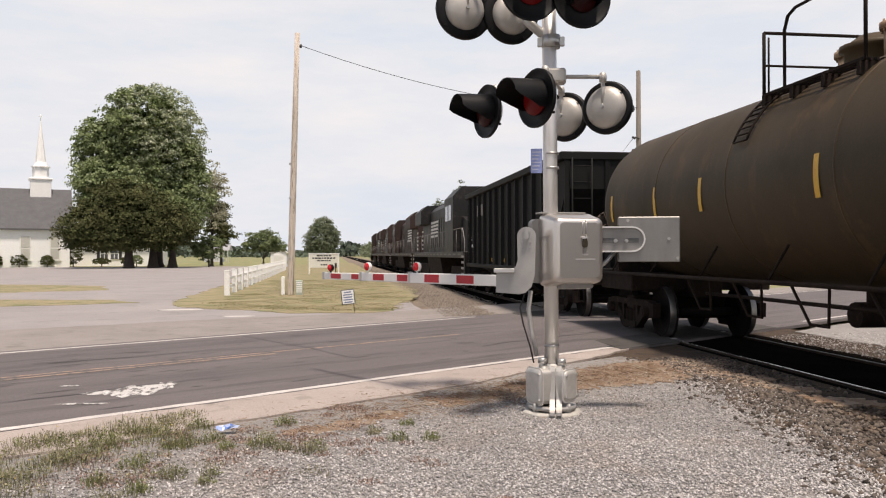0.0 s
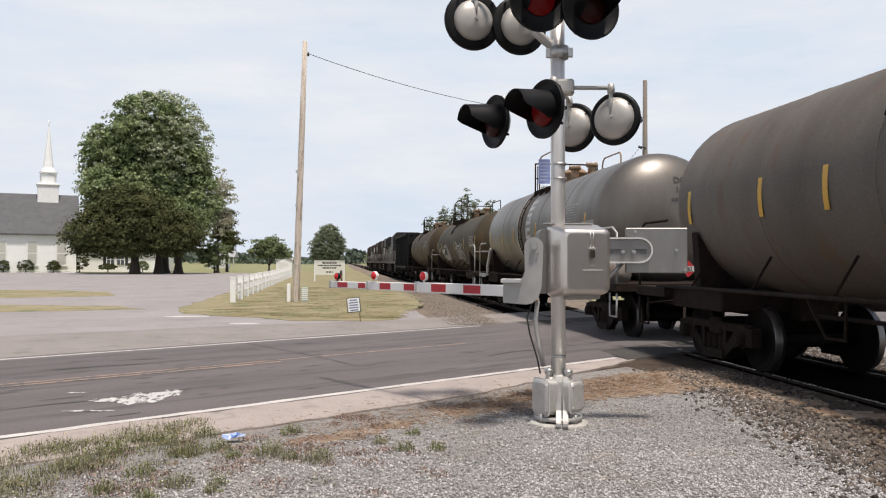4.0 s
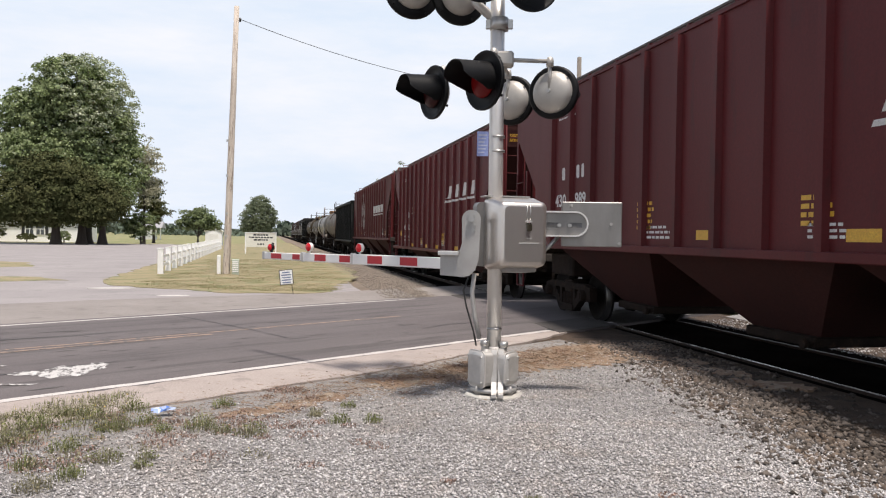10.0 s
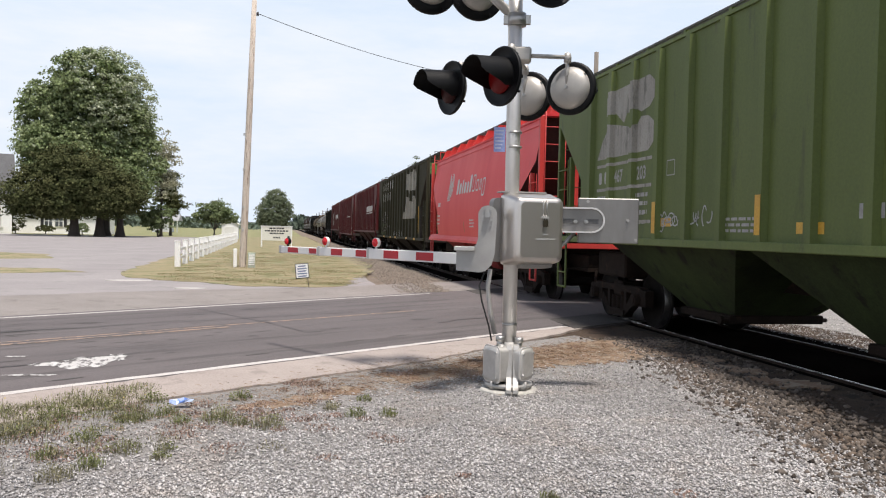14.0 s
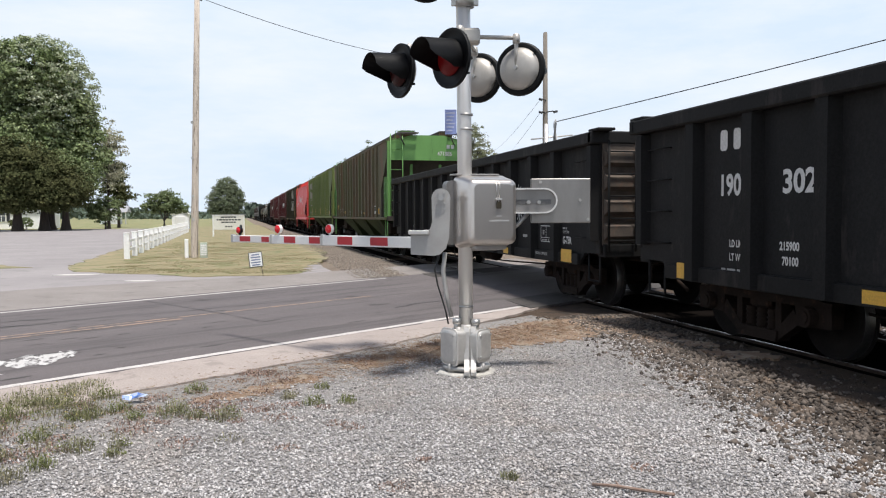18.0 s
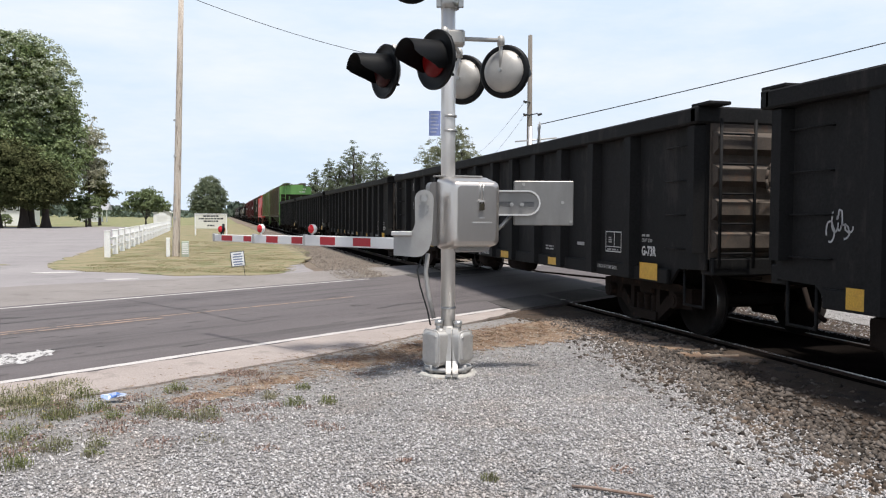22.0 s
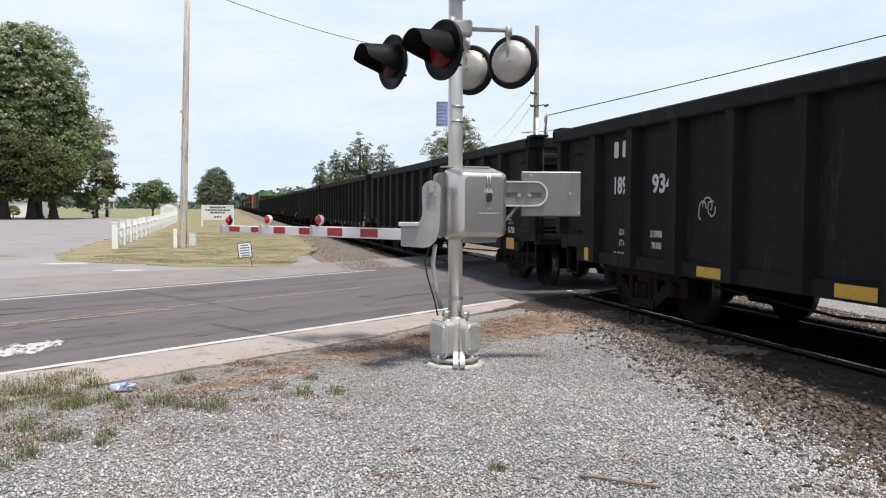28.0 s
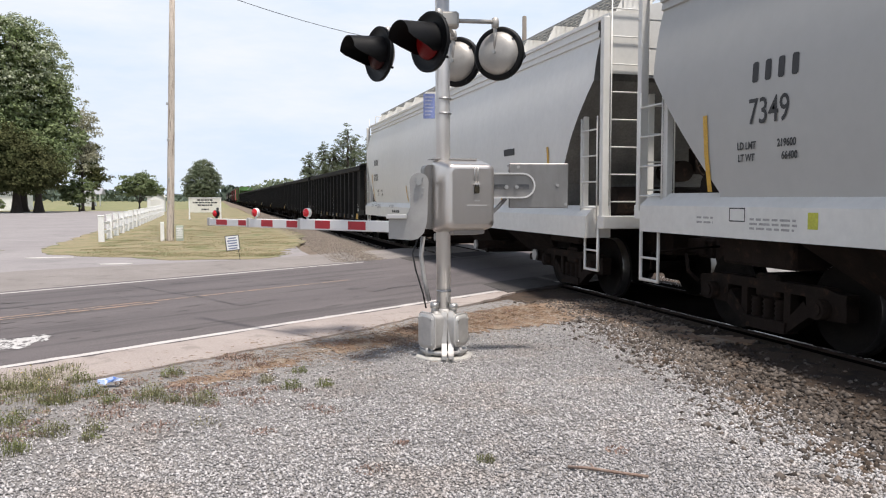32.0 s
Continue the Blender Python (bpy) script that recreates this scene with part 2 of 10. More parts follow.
M_lens_lit = mat("lit_red_signal_lens", (0.034, 0.002, 0.002), (0.026, 0.002, 0.002), rough=0.45, spec=0.2, scale=40, fine=220, bump=0.3, dist=0.003, glow=(1.0, 0.02, 0.025, 0.035))
M_arm_white = mat("gate_arm_white", (0.74, 0.73, 0.715), (0.68, 0.67, 0.655), rough=0.5, scale=3, bump=0.02, grain=0.03)
M_arm_red = mat("gate_arm_red", (0.42, 0.014, 0.024), (0.35, 0.012, 0.02), rough=0.45, scale=5, bump=0.03, grain=0.05)
M_lamp_red = mat("gate_lamp_red", (0.62, 0.012, 0.02), (0.50, 0.010, 0.016), rough=0.25, scale=30, bump=0.05, grain=0.05)
M_mach = mat("satin_machine_aluminium", (0.66, 0.615, 0.575), (0.58, 0.54, 0.505), rough=0.34, metal=0.88, scale=2.2, fine=150, bump=0.02, stretch=(1, 1, 0.25), dist=0.002, grain=0.03)
M_plate = mat("weathered_shaded_plate", (0.30, 0.288, 0.275), (0.215, 0.205, 0.197), rough=0.42, metal=0.8, scale=3, fine=90, bump=0.05, stretch=(1, 1, 0.3), dist=0.003, grain=0.05)
# Near-black holds both track oil and the shade under the train.
M_gauge = mat("oily_shaded_ballast", (0.006, 0.005, 0.0045), (0.011, 0.009, 0.008), rough=0.95, spec=0.0, scale=1.2, fine=30, bump=0.8, dist=0.03)
M_dirt = mat("tan_trackside_dirt", (0.225, 0.180, 0.142), (0.175, 0.140, 0.112), rough=0.95, spec=0.2, scale=0.5, fine=20, bump=0.6, dist=0.03, c=(0.12, 0.10, 0.08), rust=0.5)
M_concrete = mat("concrete_base", (0.46, 0.44, 0.40), (0.36, 0.345, 0.32), rough=0.9, scale=6, fine=60, bump=0.4, dist=0.006)
M_rubber = mat("black_cable", (0.015, 0.015, 0.015), rough=0.6, bump=0.1)
M_blue_sign = mat("blue_sign_face", (0.25, 0.30, 0.56), (0.21, 0.26, 0.50), rough=0.4, scale=5, bump=0.03)
M_pale = mat("pale_lettering", (0.50, 0.53, 0.66), rough=0.6, bump=0.0)
M_pole = mat("weathered_pole_wood", (0.62, 0.55, 0.48), (0.44, 0.37, 0.31), rough=0.9, scale=2, fine=40, bump=0.6, stretch=(7, 7, 0.45), c=(0.10, 0.065, 0.045), rust=0.85, spot=0.45, dist=0.01)
M_pole2 = mat("grey_pole_wood", (0.22, 0.19, 0.165), (0.16, 0.14, 0.12), rough=0.9, scale=2, fine=40, bump=0.5, stretch=(6, 6, 0.5))
M_wire = mat("black_wire", (0.02, 0.02, 0.022), rough=0.5, bump=0.0)
M_white_paint = mat("white_paint", (0.86, 0.86, 0.845), (0.80, 0.80, 0.785), rough=0.6, scale=2, fine=40, bump=0.08)
M_siding = mat("white_clapboard", (0.92, 0.92, 0.92), (0.89, 0.89, 0.89), rough=0.6, scale=1, fine=20, bump=0.1)
M_roof = mat("grey_shingle_roof", (0.085, 0.085, 0.09), (0.115, 0.115, 0.12), rough=0.9, scale=1.2, fine=16, bump=0.5, dist=0.02)
M_dark = mat("dark_opening", (0.03, 0.03, 0.035), rough=0.5, bump=0.0)
M_glass = mat("window_glass", (0.07, 0.08, 0.09), (0.10, 0.11, 0.12), rough=0.08, scale=1.5, bump=0.0, spec=0.8)
M_blind = mat("window_blind", (0.55, 0.54, 0.50), (0.48, 0.47, 0.44), rough=0.7, scale=4, bump=0.0)

# ---- mesh building ----


class Geo:
    """Collects vertices and faces for one mesh; slots pick among several materials."""

    def __init__(self):
        self.v, self.f, self.s, self.smooth = [], [], [], []

    def add(self, verts, faces, slot=0, smooth=False):
        k = len(self.v)
        self.v.extend([tuple(p) for p in verts])
        self.f.extend([tuple(i + k for i in f) for f in faces])
        self.s.extend([slot] * len(faces))
        self.smooth.extend([smooth] * len(faces))
        return self

    def box(self, x0, x1, y0, y1, z0, z1, slot=0):
        v = [(x, y, z) for x in (x0, x1) for y in (y0, y1) for z in (z0, z1)]
        return self.add(v, [(0, 1, 3, 2), (4, 6, 7, 5), (0, 4, 5, 1), (2, 3, 7, 6), (0, 2, 6, 4), (1, 5, 7, 3)], slot)

    def chbox(self, x0, x1, y0, y1, z0, z1, b=0.01, slot=0, m=None):
        """A box with chamfered edges, optionally posed by the matrix m."""
        v, f, idx = [], [], {}
        xs, ys, zs = (x0, x1), (y0, y1), (z0, z1)
        for i in (0, 1):
            for j in (0, 1):
                for k in (0, 1):
                    p = Vector((xs[i], ys[j], zs[k]))
                    d = Vector((b if i == 0 else -b, b if j == 0 else -b, b if k == 0 else -b))
                    for a in range(3):
                        q = p + d
                        q[a] = p[a]
                        idx[i, j, k, a] = len(v)
                        v.append(q)
        for a in range(3):
            o = [n for n in range(3) if n != a]
            for side in (0, 1):
                ring = []
                for u, w in ((0, 0), (1, 0), (1, 1), (0, 1)):
                    t = [0, 0, 0]
                    t[a], t[o[0]], t[o[1]] = side, u, w
                    ring.append(idx[t[0], t[1], t[2], a])
                flip = (side == 0) != (a == 1)
                f.append(tuple(reversed(ring)) if flip else tuple(ring))
        for a in range(3):
            o = [n for n in range(3) if n != a]
            for u in (0, 1):
                for w in (0, 1):
                    t0, t1 = [0, 0, 0], [0, 0, 0]
                    t0[o[0]] = t1[o[0]] = u
                    t0[o[1]] = t1[o[1]] = w
                    t0[a], t1[a] = 0, 1
                    q = (idx[(*t0, o[0])], idx[(*t0, o[1])], idx[(*t1, o[1])], idx[(*t1, o[0])])
                    flip = (u != w) != (a == 1)
                    f.append(q if flip else tuple(reversed(q)))
        for i in (0, 1):
            for j in (0, 1):
                for k in (0, 1):
                    q = (idx[i, j, k, 0], idx[i, j, k, 1], idx[i, j, k, 2])
                    f.append(q if (i + j + k) % 2 else tuple(reversed(q)))
        if m is not None:
            v = [m @ p for p in v]
        return self.add(v, f, slot)

    def cyl(self, p0, p1, r0, r1=None, n=10, slot=0, caps=True, smooth=True):
        p0, p1 = Vector(p0), Vector(p1)
        r1 = r0 if r1 is None else r1
        q = (p1 - p0).to_track_quat("Z", "Y")
        ring = [q @ Vector((math.cos(2 * math.pi * i / n), math.sin(2 * math.pi * i / n), 0)) for i in range(n)]
        v = [p0 + r0 * d for d in ring] + [p1 + r1 * d for d in ring]
        self.add(v, [(i, (i + 1) % n, n + (i + 1) % n, n + i) for i in range(n)], slot, smooth)
        if caps:
            k = len(self.v) - 2 * n
            self.f.extend([tuple(k + i for i in reversed(range(n))), tuple(k + n + i for i in range(n))])
            self.s.extend([slot, slot])
            self.smooth.extend([False, False])
        return self

    def tube(self, pts, r, n=6, slot=0):
        """One connected pipe through the points, mitred at its bends."""
        ps = [Vector(p) for k, p in enumerate(pts) if k == 0 or (Vector(p) - Vector(pts[k - 1])).length > 1e-5]
        if len(ps) < 2:
            return self
        ways = [(b - a).normalized() for a, b in zip(ps, ps[1:])]
        side = ways[0].orthogonal().normalized()
        v = []
        for k, p in enumerate(ps):
            w0, w1 = ways[max(0, k - 1)], ways[min(k, len(ways) - 1)]
            t = (w0 + w1).normalized() if (w0 + w1).length > 1e-4 else w1
            grow = 1.0 / max(0.6, t.dot(w1))
            side = (side - t * side.dot(t)).normalized()
            other = t.cross(side)
            bend = (w1 - w0).normalized() if (w1 - w0).length > 1e-4 else None
            for i in range(n):
                d = side * math.cos(2 * math.pi * i / n) + other * math.sin(2 * math.pi * i / n)
                if bend is not None:
                    b = (bend - t * bend.dot(t)).normalized()
                    d = d + b * d.dot(b) * (grow - 1)
                v.append(p + r * d)
        m = len(ps)
        self.add(v, [(k * n + i, k * n + (i + 1) % n, (k + 1) * n + (i + 1) % n, (k + 1) * n + i) for k in range(m - 1) for i in range(n)], slot, True)
        q = len(self.v) - m * n
        self.f.extend([tuple(q + i for i in reversed(range(n))), tuple(q + (m - 1) * n + i for i in range(n))])
        self.s.extend([slot, slot])
        self.smooth.extend([False, False])
        return self

    def lathe(self, origin, axis, prof, n=20, slot=0, smooth=True):
        """prof: (distance along the axis, radius) pairs, turned about the axis."""
        o, q = Vector(origin), Vector(axis).to_track_quat("Z", "Y")
        v = []
        for h, r in prof:
            v.extend(o + q @ Vector((r * math.cos(2 * math.pi * i / n), r * math.sin(2 * math.pi * i / n), h)) for i in range(n))
        f = [(k * n + i, k * n + (i + 1) % n, (k + 1) * n + (i + 1) % n, (k + 1) * n + i) for k in range(len(prof) - 1) for i in range(n)]
        return self.add(v, f, slot, smooth)

    def prism(self, prof, axis, a, b, slot=0, m=None):
        """Extrudes a closed outline between a and b along x, y or z; the outline gives the other two coordinates in order."""
        n = len(prof)

        def put(h):
            if axis == "x":
                return [Vector((h, p, q)) for p, q in prof]
            if axis == "y":
                return [Vector((p, h, q)) for p, q in prof]
            return [Vector((p, q, h)) for p, q in prof]
        v = put(a) + put(b)
        if m is not None:
            v = [m @ p for p in v]
        area = sum(prof[i][0] * prof[(i + 1) % n][1] - prof[(i + 1) % n][0] * prof[i][1] for i in range(n))
        flip = (area > 0) == (axis == "y")
        f = [(i, (i + 1) % n, n + (i + 1) % n, n + i) for i in range(n)] + [tuple(reversed(range(n))), tuple(range(n, 2 * n))]
        if flip:
            f = [tuple(reversed(q)) for q in f]
        if b < a:
            f = [tuple(reversed(q)) for q in f]
        return self.add(v, f, slot)

    def mesh(self, name, mats):
        me = bpy.data.meshes.new(name)
        me.from_pydata(self.v, [], self.f)
        for m in (mats if isinstance(mats, (list, tuple)) else [mats]):
            me.materials.append(m)
        if any(self.s):
            me.polygons.foreach_set("material_index", self.s)
        me.polygons.foreach_set("use_smooth", self.smooth)
        me.update()
        return me


def part(name, g, mats, parent=None, label="", at=None):
    """Links a Geo (or a ready mesh) as one object under parent."""
    ob = new(name, g.mesh(name, mats) if isinstance(g, Geo) else g)
    if parent is not None:
        ob.parent = parent
    if at is not None:
        ob.matrix_basis = at if isinstance(at, Matrix) else Matrix.Translation(at)
    if label:
        ob["label"] = label
    return ob


def thing(name, label, category, group="", kind="", at=None):
    ob = new(name)
    if at is not None:
        ob.matrix_basis = at if isinstance(at, Matrix) else Matrix.Translation(at)
    return tagged(ob, label, category, group, kind)


def text_mesh(body, size, bold=0.0, width=1.0):
    cu = bpy.data.curves.new("lettering", "FONT")
    cu.body, cu.size, cu.offset = body, size, bold
    cu.fill_mode = "FRONT"
    cu.resolution_u = 3
    ob = bpy.data.objects.new("lettering", cu)
    scene.collection.objects.link(ob)
    bpy.context.view_layer.update()
    me = bpy.data.meshes.new_from_object(ob.evaluated_get(bpy.context.evaluated_depsgraph_get()))
    bpy.data.objects.remove(ob)
    bpy.data.curves.remove(cu)
    me.transform(Matrix.Diagonal((width, 1, 1, 1)))
    return me


def sheet(name, outline, z, material, kind="structure", label="", category="", step=0.0):
    """A flat ground piece from an outline of (x, y) corners."""
    g = Geo()
    g.add([(x, y, z) for x, y in outline], [tuple(range(len(outline)))])
    area = sum(outline[i][0] * outline[(i + 1) % len(outline)][1] - outline[(i + 1) % len(outline)][0] * outline[i][1] for i in range(len(outline)))
    if area < 0:
        outline = list(reversed(outline))
        g.v.reverse()
    n = len(outline)
    g.v += [(x, y, z - 0.035) for x, y in outline]      # a short skirt, so that the edge is solid
    g.f += [(i, n + i, n + (i + 1) % n, (i + 1) % n) for i in range(n)]
    g.s, g.smooth = [0] * len(g.f), [False] * len(g.f)
    ob = part(name, g, material)
    return tagged(ob, label, category, "", kind)


def ragged(pts, step, amp, seed):
    """A closed outline with uneven edges."""
    rnd = random.Random(seed)
    out = []
    for i, p in enumerate(pts):
        a, b = Vector((*p, 0)), Vector((*pts[(i + 1) % len(pts)], 0))
        n = max(1, int((b - a).length / step))
        side = (b - a).normalized().cross(Vector((0, 0, 1)))
        for k in range(n):
            q = a.lerp(b, k / n) + side * (rnd.uniform(-amp, amp) if k else 0)
            out.append((q.x, q.y))
    return out

# ---- ground, roads, track ----
UX, UY = 0.816, 0.578        # along the road
NX, NY = -0.578, 0.816       # across the road, away from the camera's side


def rd(u, n):
    """A ground point from metres along the road and metres across it."""
    return (UX * u + NX * n, UY * u + NY * n)


g = Geo()
g.add([(-2500, -2500, -0.17), (2500, -2500, -0.17), (2500, 2500, -0.17), (-2500, 2500, -0.17)], [(0, 1, 2, 3)])
tagged(part("ground", g, M_field), "flat dry field of green and straw-coloured grass", "ground", "", "structure")

# worn asphalt lot and driveway in front of the church
lot = [(-4.3, 19.0), (-4.3, 96), (-14, 104), (-20, 108), (-42, 106), (-75, 100), (-120, 96), (-120, -40), rd(-120, 17.2), rd(-1, 17.2)]
sheet("parking_lot", ragged(lot, 1.6, 0.16, 3), -0.030, M_lot, label="pale worn asphalt parking lot and driveway beside the road", category="parking lot")
shoulder = [rd(-60, 17.0), rd(40, 17.0), rd(40, 19.6), rd(6.5, 20.4), rd(3.0, 21.2), rd(-3.0, 21.8), rd(-9.0, 22.4), rd(-14, 22.6), rd(-20, 21.4), rd(-60, 20.6)]
sheet("road_shoulder", ragged(shoulder, 0.9, 0.14, 4), -0.026, M_shoulder, label="pale gravel shoulder along the far road edge", category="shoulder")
verge = [(-11.9, 26.4), (-11.1, 23.8), (-9.3, 22.4), (-7.9, 20.9), (-6.0, 20.7), (-5.1, 21.5), (-4.6, 25.0), (-3.9, 28.0), (-3.2, 34), (-3.6, 60), (-3.9, 140), (-9, 150), (-12.6, 110), (-12.6, 84), (-12.4, 60), (-12.2, 41), (-12.05, 31.6)]
sheet("grass_verge", ragged(verge, 0.35, 0.17, 5), -0.018, M_verge, label="dry mown grass verge, half green and half straw-coloured", category="grass")
island = [(-16.6, 36.2), (-18.0, 41.0), (-22, 43.5), (-30, 45), (-60, 44), (-60, 35), (-30, 34), (-21, 33.8)]
sheet("grass_island", ragged(island, 0.7, 0.2, 6), -0.024, M_verge, label="dry grass island in the parking lot", category="grass")
island = [(-12.9, 26.4), (-14.2, 28.2), (-18, 29.0), (-40, 27), (-40, 23), (-18, 24.6)]
sheet("grass_island", ragged(island, 0.7, 0.2, 7), -0.022, M_verge, label="small dry grass island beside the road", category="grass")

# the stone-covered yard on the camera's side
yard = [rd(-40, 10.35), rd(4.4, 10.45), (-2.15, 9.6), (-2.2, 8.65), (-2.6, 6.2), (-2.9, 4.7), (-3.15, 3.3), (-3.6, 0.0), (-3.6, -40), (-60, -40)]
sheet("gravel_yard", ragged(yard, 0.5, 0.05, 8), -0.016, M_yard, label="grey crushed-stone yard with sparse weeds", category="gravel")
sheet("sandy_road_edge", ragged([rd(-60, 10.3), rd(-7.0, 10.22), rd(-3.0, 10.05), rd(1.0, 10.1), rd(4.0, 10.6), rd(5.6, 10.9), rd(5.6, 11.05), rd(-60, 11.05)], 0.22, 0.05, 9), 0.0035, M_sandy, label="sandy strip along the near road edge", category="road edge")
for k, (u, n, ru, rn) in enumerate([(2.3, 9.75, 1.3, 0.26), (0.7, 9.45, 1.0, 0.26), (3.6, 9.6, 0.9, 0.34), (-1.4, 9.35, 0.7, 0.16), (2.5, 9.15, 0.95, 0.28), (3.5, 9.0, 0.75, 0.36), (4.3, 9.35, 0.7, 0.4), (2.9, 8.85, 0.5, 0.2), (3.75, 8.35, 0.32, 0.5), (3.35, 7.6, 0.22, 0.5), (2.95, 6.75, 0.2, 0.45)]):
    pts = [rd(u + ru * math.cos(a), n + rn * math.sin(a)) for a in [i * math.pi / 8 for i in range(16)]]
    sheet("pine_straw", ragged(pts, 0.05, 0.15, 20 + k), -0.011 + 0.0005 * k, M_needles, kind="stuff", label="brown pine straw blown on the gravel", category="pine straw")

# the road, in slabs with worn lines
road = Geo()
road.add([(-400, 10.85, 0.0), (400, 10.85, 0.0), (400, 14.05, 0.035), (-400, 14.05, 0.035), (400, 17.4, 0.0), (-400, 17.4, 0.0),
          (-400, 10.85, -0.06), (400, 10.85, -0.06), (400, 17.4, -0.06), (-400, 17.4, -0.06)],
         [(0, 1, 2, 3), (3, 2, 4, 5), (6, 7, 1, 0), (5, 4, 8, 9)])
tagged(part("road", road, M_road, at=Matrix(((UX, NX, 0, 0), (UY, NY, 0, 0), (0, 0, 1, 0), (0, 0, 0, 1)))), "dark two-lane asphalt road with patched wear", "road", "", "structure")


def stripe(name, u0, u1, n, w, z, material, label, seed, step=0.5, amp=0.012):
    rnd = random.Random(seed)
    k = max(2, int((u1 - u0) / step))
    gg = Geo()
    pts = []
    for i in range(k + 1):
        u = u0 + (u1 - u0) * i / k
        pts.append(((*rd(u, n - w / 2 + rnd.uniform(-amp, amp)), z), (*rd(u, n + w / 2 + rnd.uniform(-amp, amp)), z)))
    for a, b in zip(pts, pts[1:]):
        gg.add([a[0], b[0], b[1], a[1]], [(0, 1, 2, 3)])
    return tagged(part(name, gg, material), label, "road marking", "", "structure")


stripe("edge_line", -60, 5.1, 11.12, 0.125, 0.007, M_white_line, "white edge line, worn and cracked", 1, 0.22, 0.014)
stripe("edge_line", 5.25, 5.75, 11.12, 0.14, 0.007, M_white_line, "short worn piece of white edge line", 2)
stripe("edge_line", 5.95, 9.3, 11.14, 0.11, 0.007, M_white_line, "white edge line ending at the track", 3)
stripe("edge_line", -60, 8.0, 17.10, 0.11, 0.007, M_white_line, "thin white far edge line", 4)
stripe("edge_line", 12.5, 60, 17.10, 0.11, 0.007, M_white_line, "thin white far edge line beyond the track", 5)
stripe("edge_line", 12.3, 60, 11.12, 0.11, 0.007, M_white_line, "white edge line beyond the track", 6)
stripe("center_line", -60, 0.6, 13.93, 0.09, 0.0375, M_yellow_line, "worn orange centre line", 7)
stripe("center_line", -60, 4.6, 14.13, 0.085, 0.0375, M_yellow_line, "worn orange centre line, flaking beside its twin", 8)
rnd = random.Random(5)
for u, n, lu, wn in [(5.17, 11.12, 0.14, 0.2), (5.85, 11.12, 0.16, 0.17)]:
    stripe("tar_patch", u - lu / 2, u + lu / 2, n, wn, 0.009, M_tar, "black tar filling in a gap of the edge line", 9, 0.1, 0.03)
for u0, u1, n0, n1 in [(-2.2, 3.6, 15.2, 14.6), (-6, -1, 12.4, 12.5), (1.2, 1.7, 12.9, 17.0), (-9, -3.5, 16.3, 16.2), (3.6, 7.5, 12.6, 12.7)]:
    gg = Geo()
    pts = [(rd(u0 + (u1 - u0) * i / 14, n0 + (n1 - n0) * i / 14 + rnd.uniform(-0.06, 0.06)), rnd.uniform(0.006, 0.02)) for i in range(15)]
    for (a, wa), (b, wb) in zip(pts, pts[1:]):
        zz = [0.006 + 0.0105 * max(0, 3.3 - abs(NX * q[0] + NY * q[1] - 14.05)) for q in (a, b)]
        gg.add([(a[0], a[1] - wa, zz[0]), (b[0], b[1] - wb, zz[1]), (b[0], b[1] + wb, zz[1]), (a[0], a[1] + wa, zz[0])], [(0, 1, 2, 3)])
    tagged(part("road_crack", gg, M_tar), "tar-sealed crack across the asphalt", "road crack", "", "structure")
for k, (cx, cy, rx, ry, w) in enumerate([(-8.82, 8.72, 0.28, 0.40, 0.35), (-8.60, 9.02, 0.18, 0.26, 0.5), (-9.15, 8.62, 0.26, 0.15, 0.4), (-9.65, 9.10, 0.12, 0.05, 0.4), (-9.2, 8.0, 0.3, 0.05, 0.5)]):
    q = random.Random(k * 40 + 3)
    pts = [(cx + rx * math.cos(a) * q.uniform(1 - w, 1.15), cy + ry * math.sin(a) * q.uniform(1 - w, 1.15)) for a in [j * math.pi / 12 for j in range(24)]]
    gg = Geo()
    gg.add([(x, y, 0.0035 + 0.0004 * k + 0.0109 * (NX * x + NY * y - 10.85)) for x, y in pts], [tuple(range(24))])
    tagged(part("stop_marking", gg, M_patch), "flaked white remnant of a road marking", "road marking", "", "structure")
q = random.Random(17)
gg = Geo()
for _ in range(190):     # scuffs, tar spots and oil marks, mostly along the lanes
    u, n_ = q.uniform(-14, 9), q.choice((11.9, 13.3, 14.8, 16.2)) + q.gauss(0, 0.42)
    if not 11.3 < n_ < 17.0 or 13.8 < n_ < 14.3:
        continue
    L, w = q.uniform(0.04, 0.32), q.uniform(0.008, 0.03)
    z = 0.0030 + (0.0109 * (n_ - 10.85) if n_ < 14.05 else 0.0104 * (17.4 - n_))
    gg.add([(*rd(u - L, n_ - w * 0.3), z), (*rd(u + L * 0.2, n_ - w), z), (*rd(u + L, n_ + w * 0.4), z), (*rd(u - L * 0.1, n_ + w), z)], [(0, 1, 2, 3)])
tagged(part("road_scuffs", gg, mat("dark_scuff", (0.070, 0.065, 0.062), (0.052, 0.048, 0.046), rough=0.8, scale=5, bump=0.1)), "small dark scuffs and tar spots on the lanes", "road marks", "", "stuff")
for k, (cx, cy, rx, ry) in enumerate([(-10.95, 22.6, 0.62, 0.22), (-9.05, 19.95, 0.38, 0.16)]):
    pts = [(cx + rx * math.cos(a), cy + ry * math.sin(a)) for a in [j * math.pi / 12 for j in range(24)]]
    sheet("worn_paving_patch", ragged(pts, 0.1, 0.06, 30 + k), -0.0150, M_white_line, label="worn pale paving patch at the driveway mouth", category="paving")

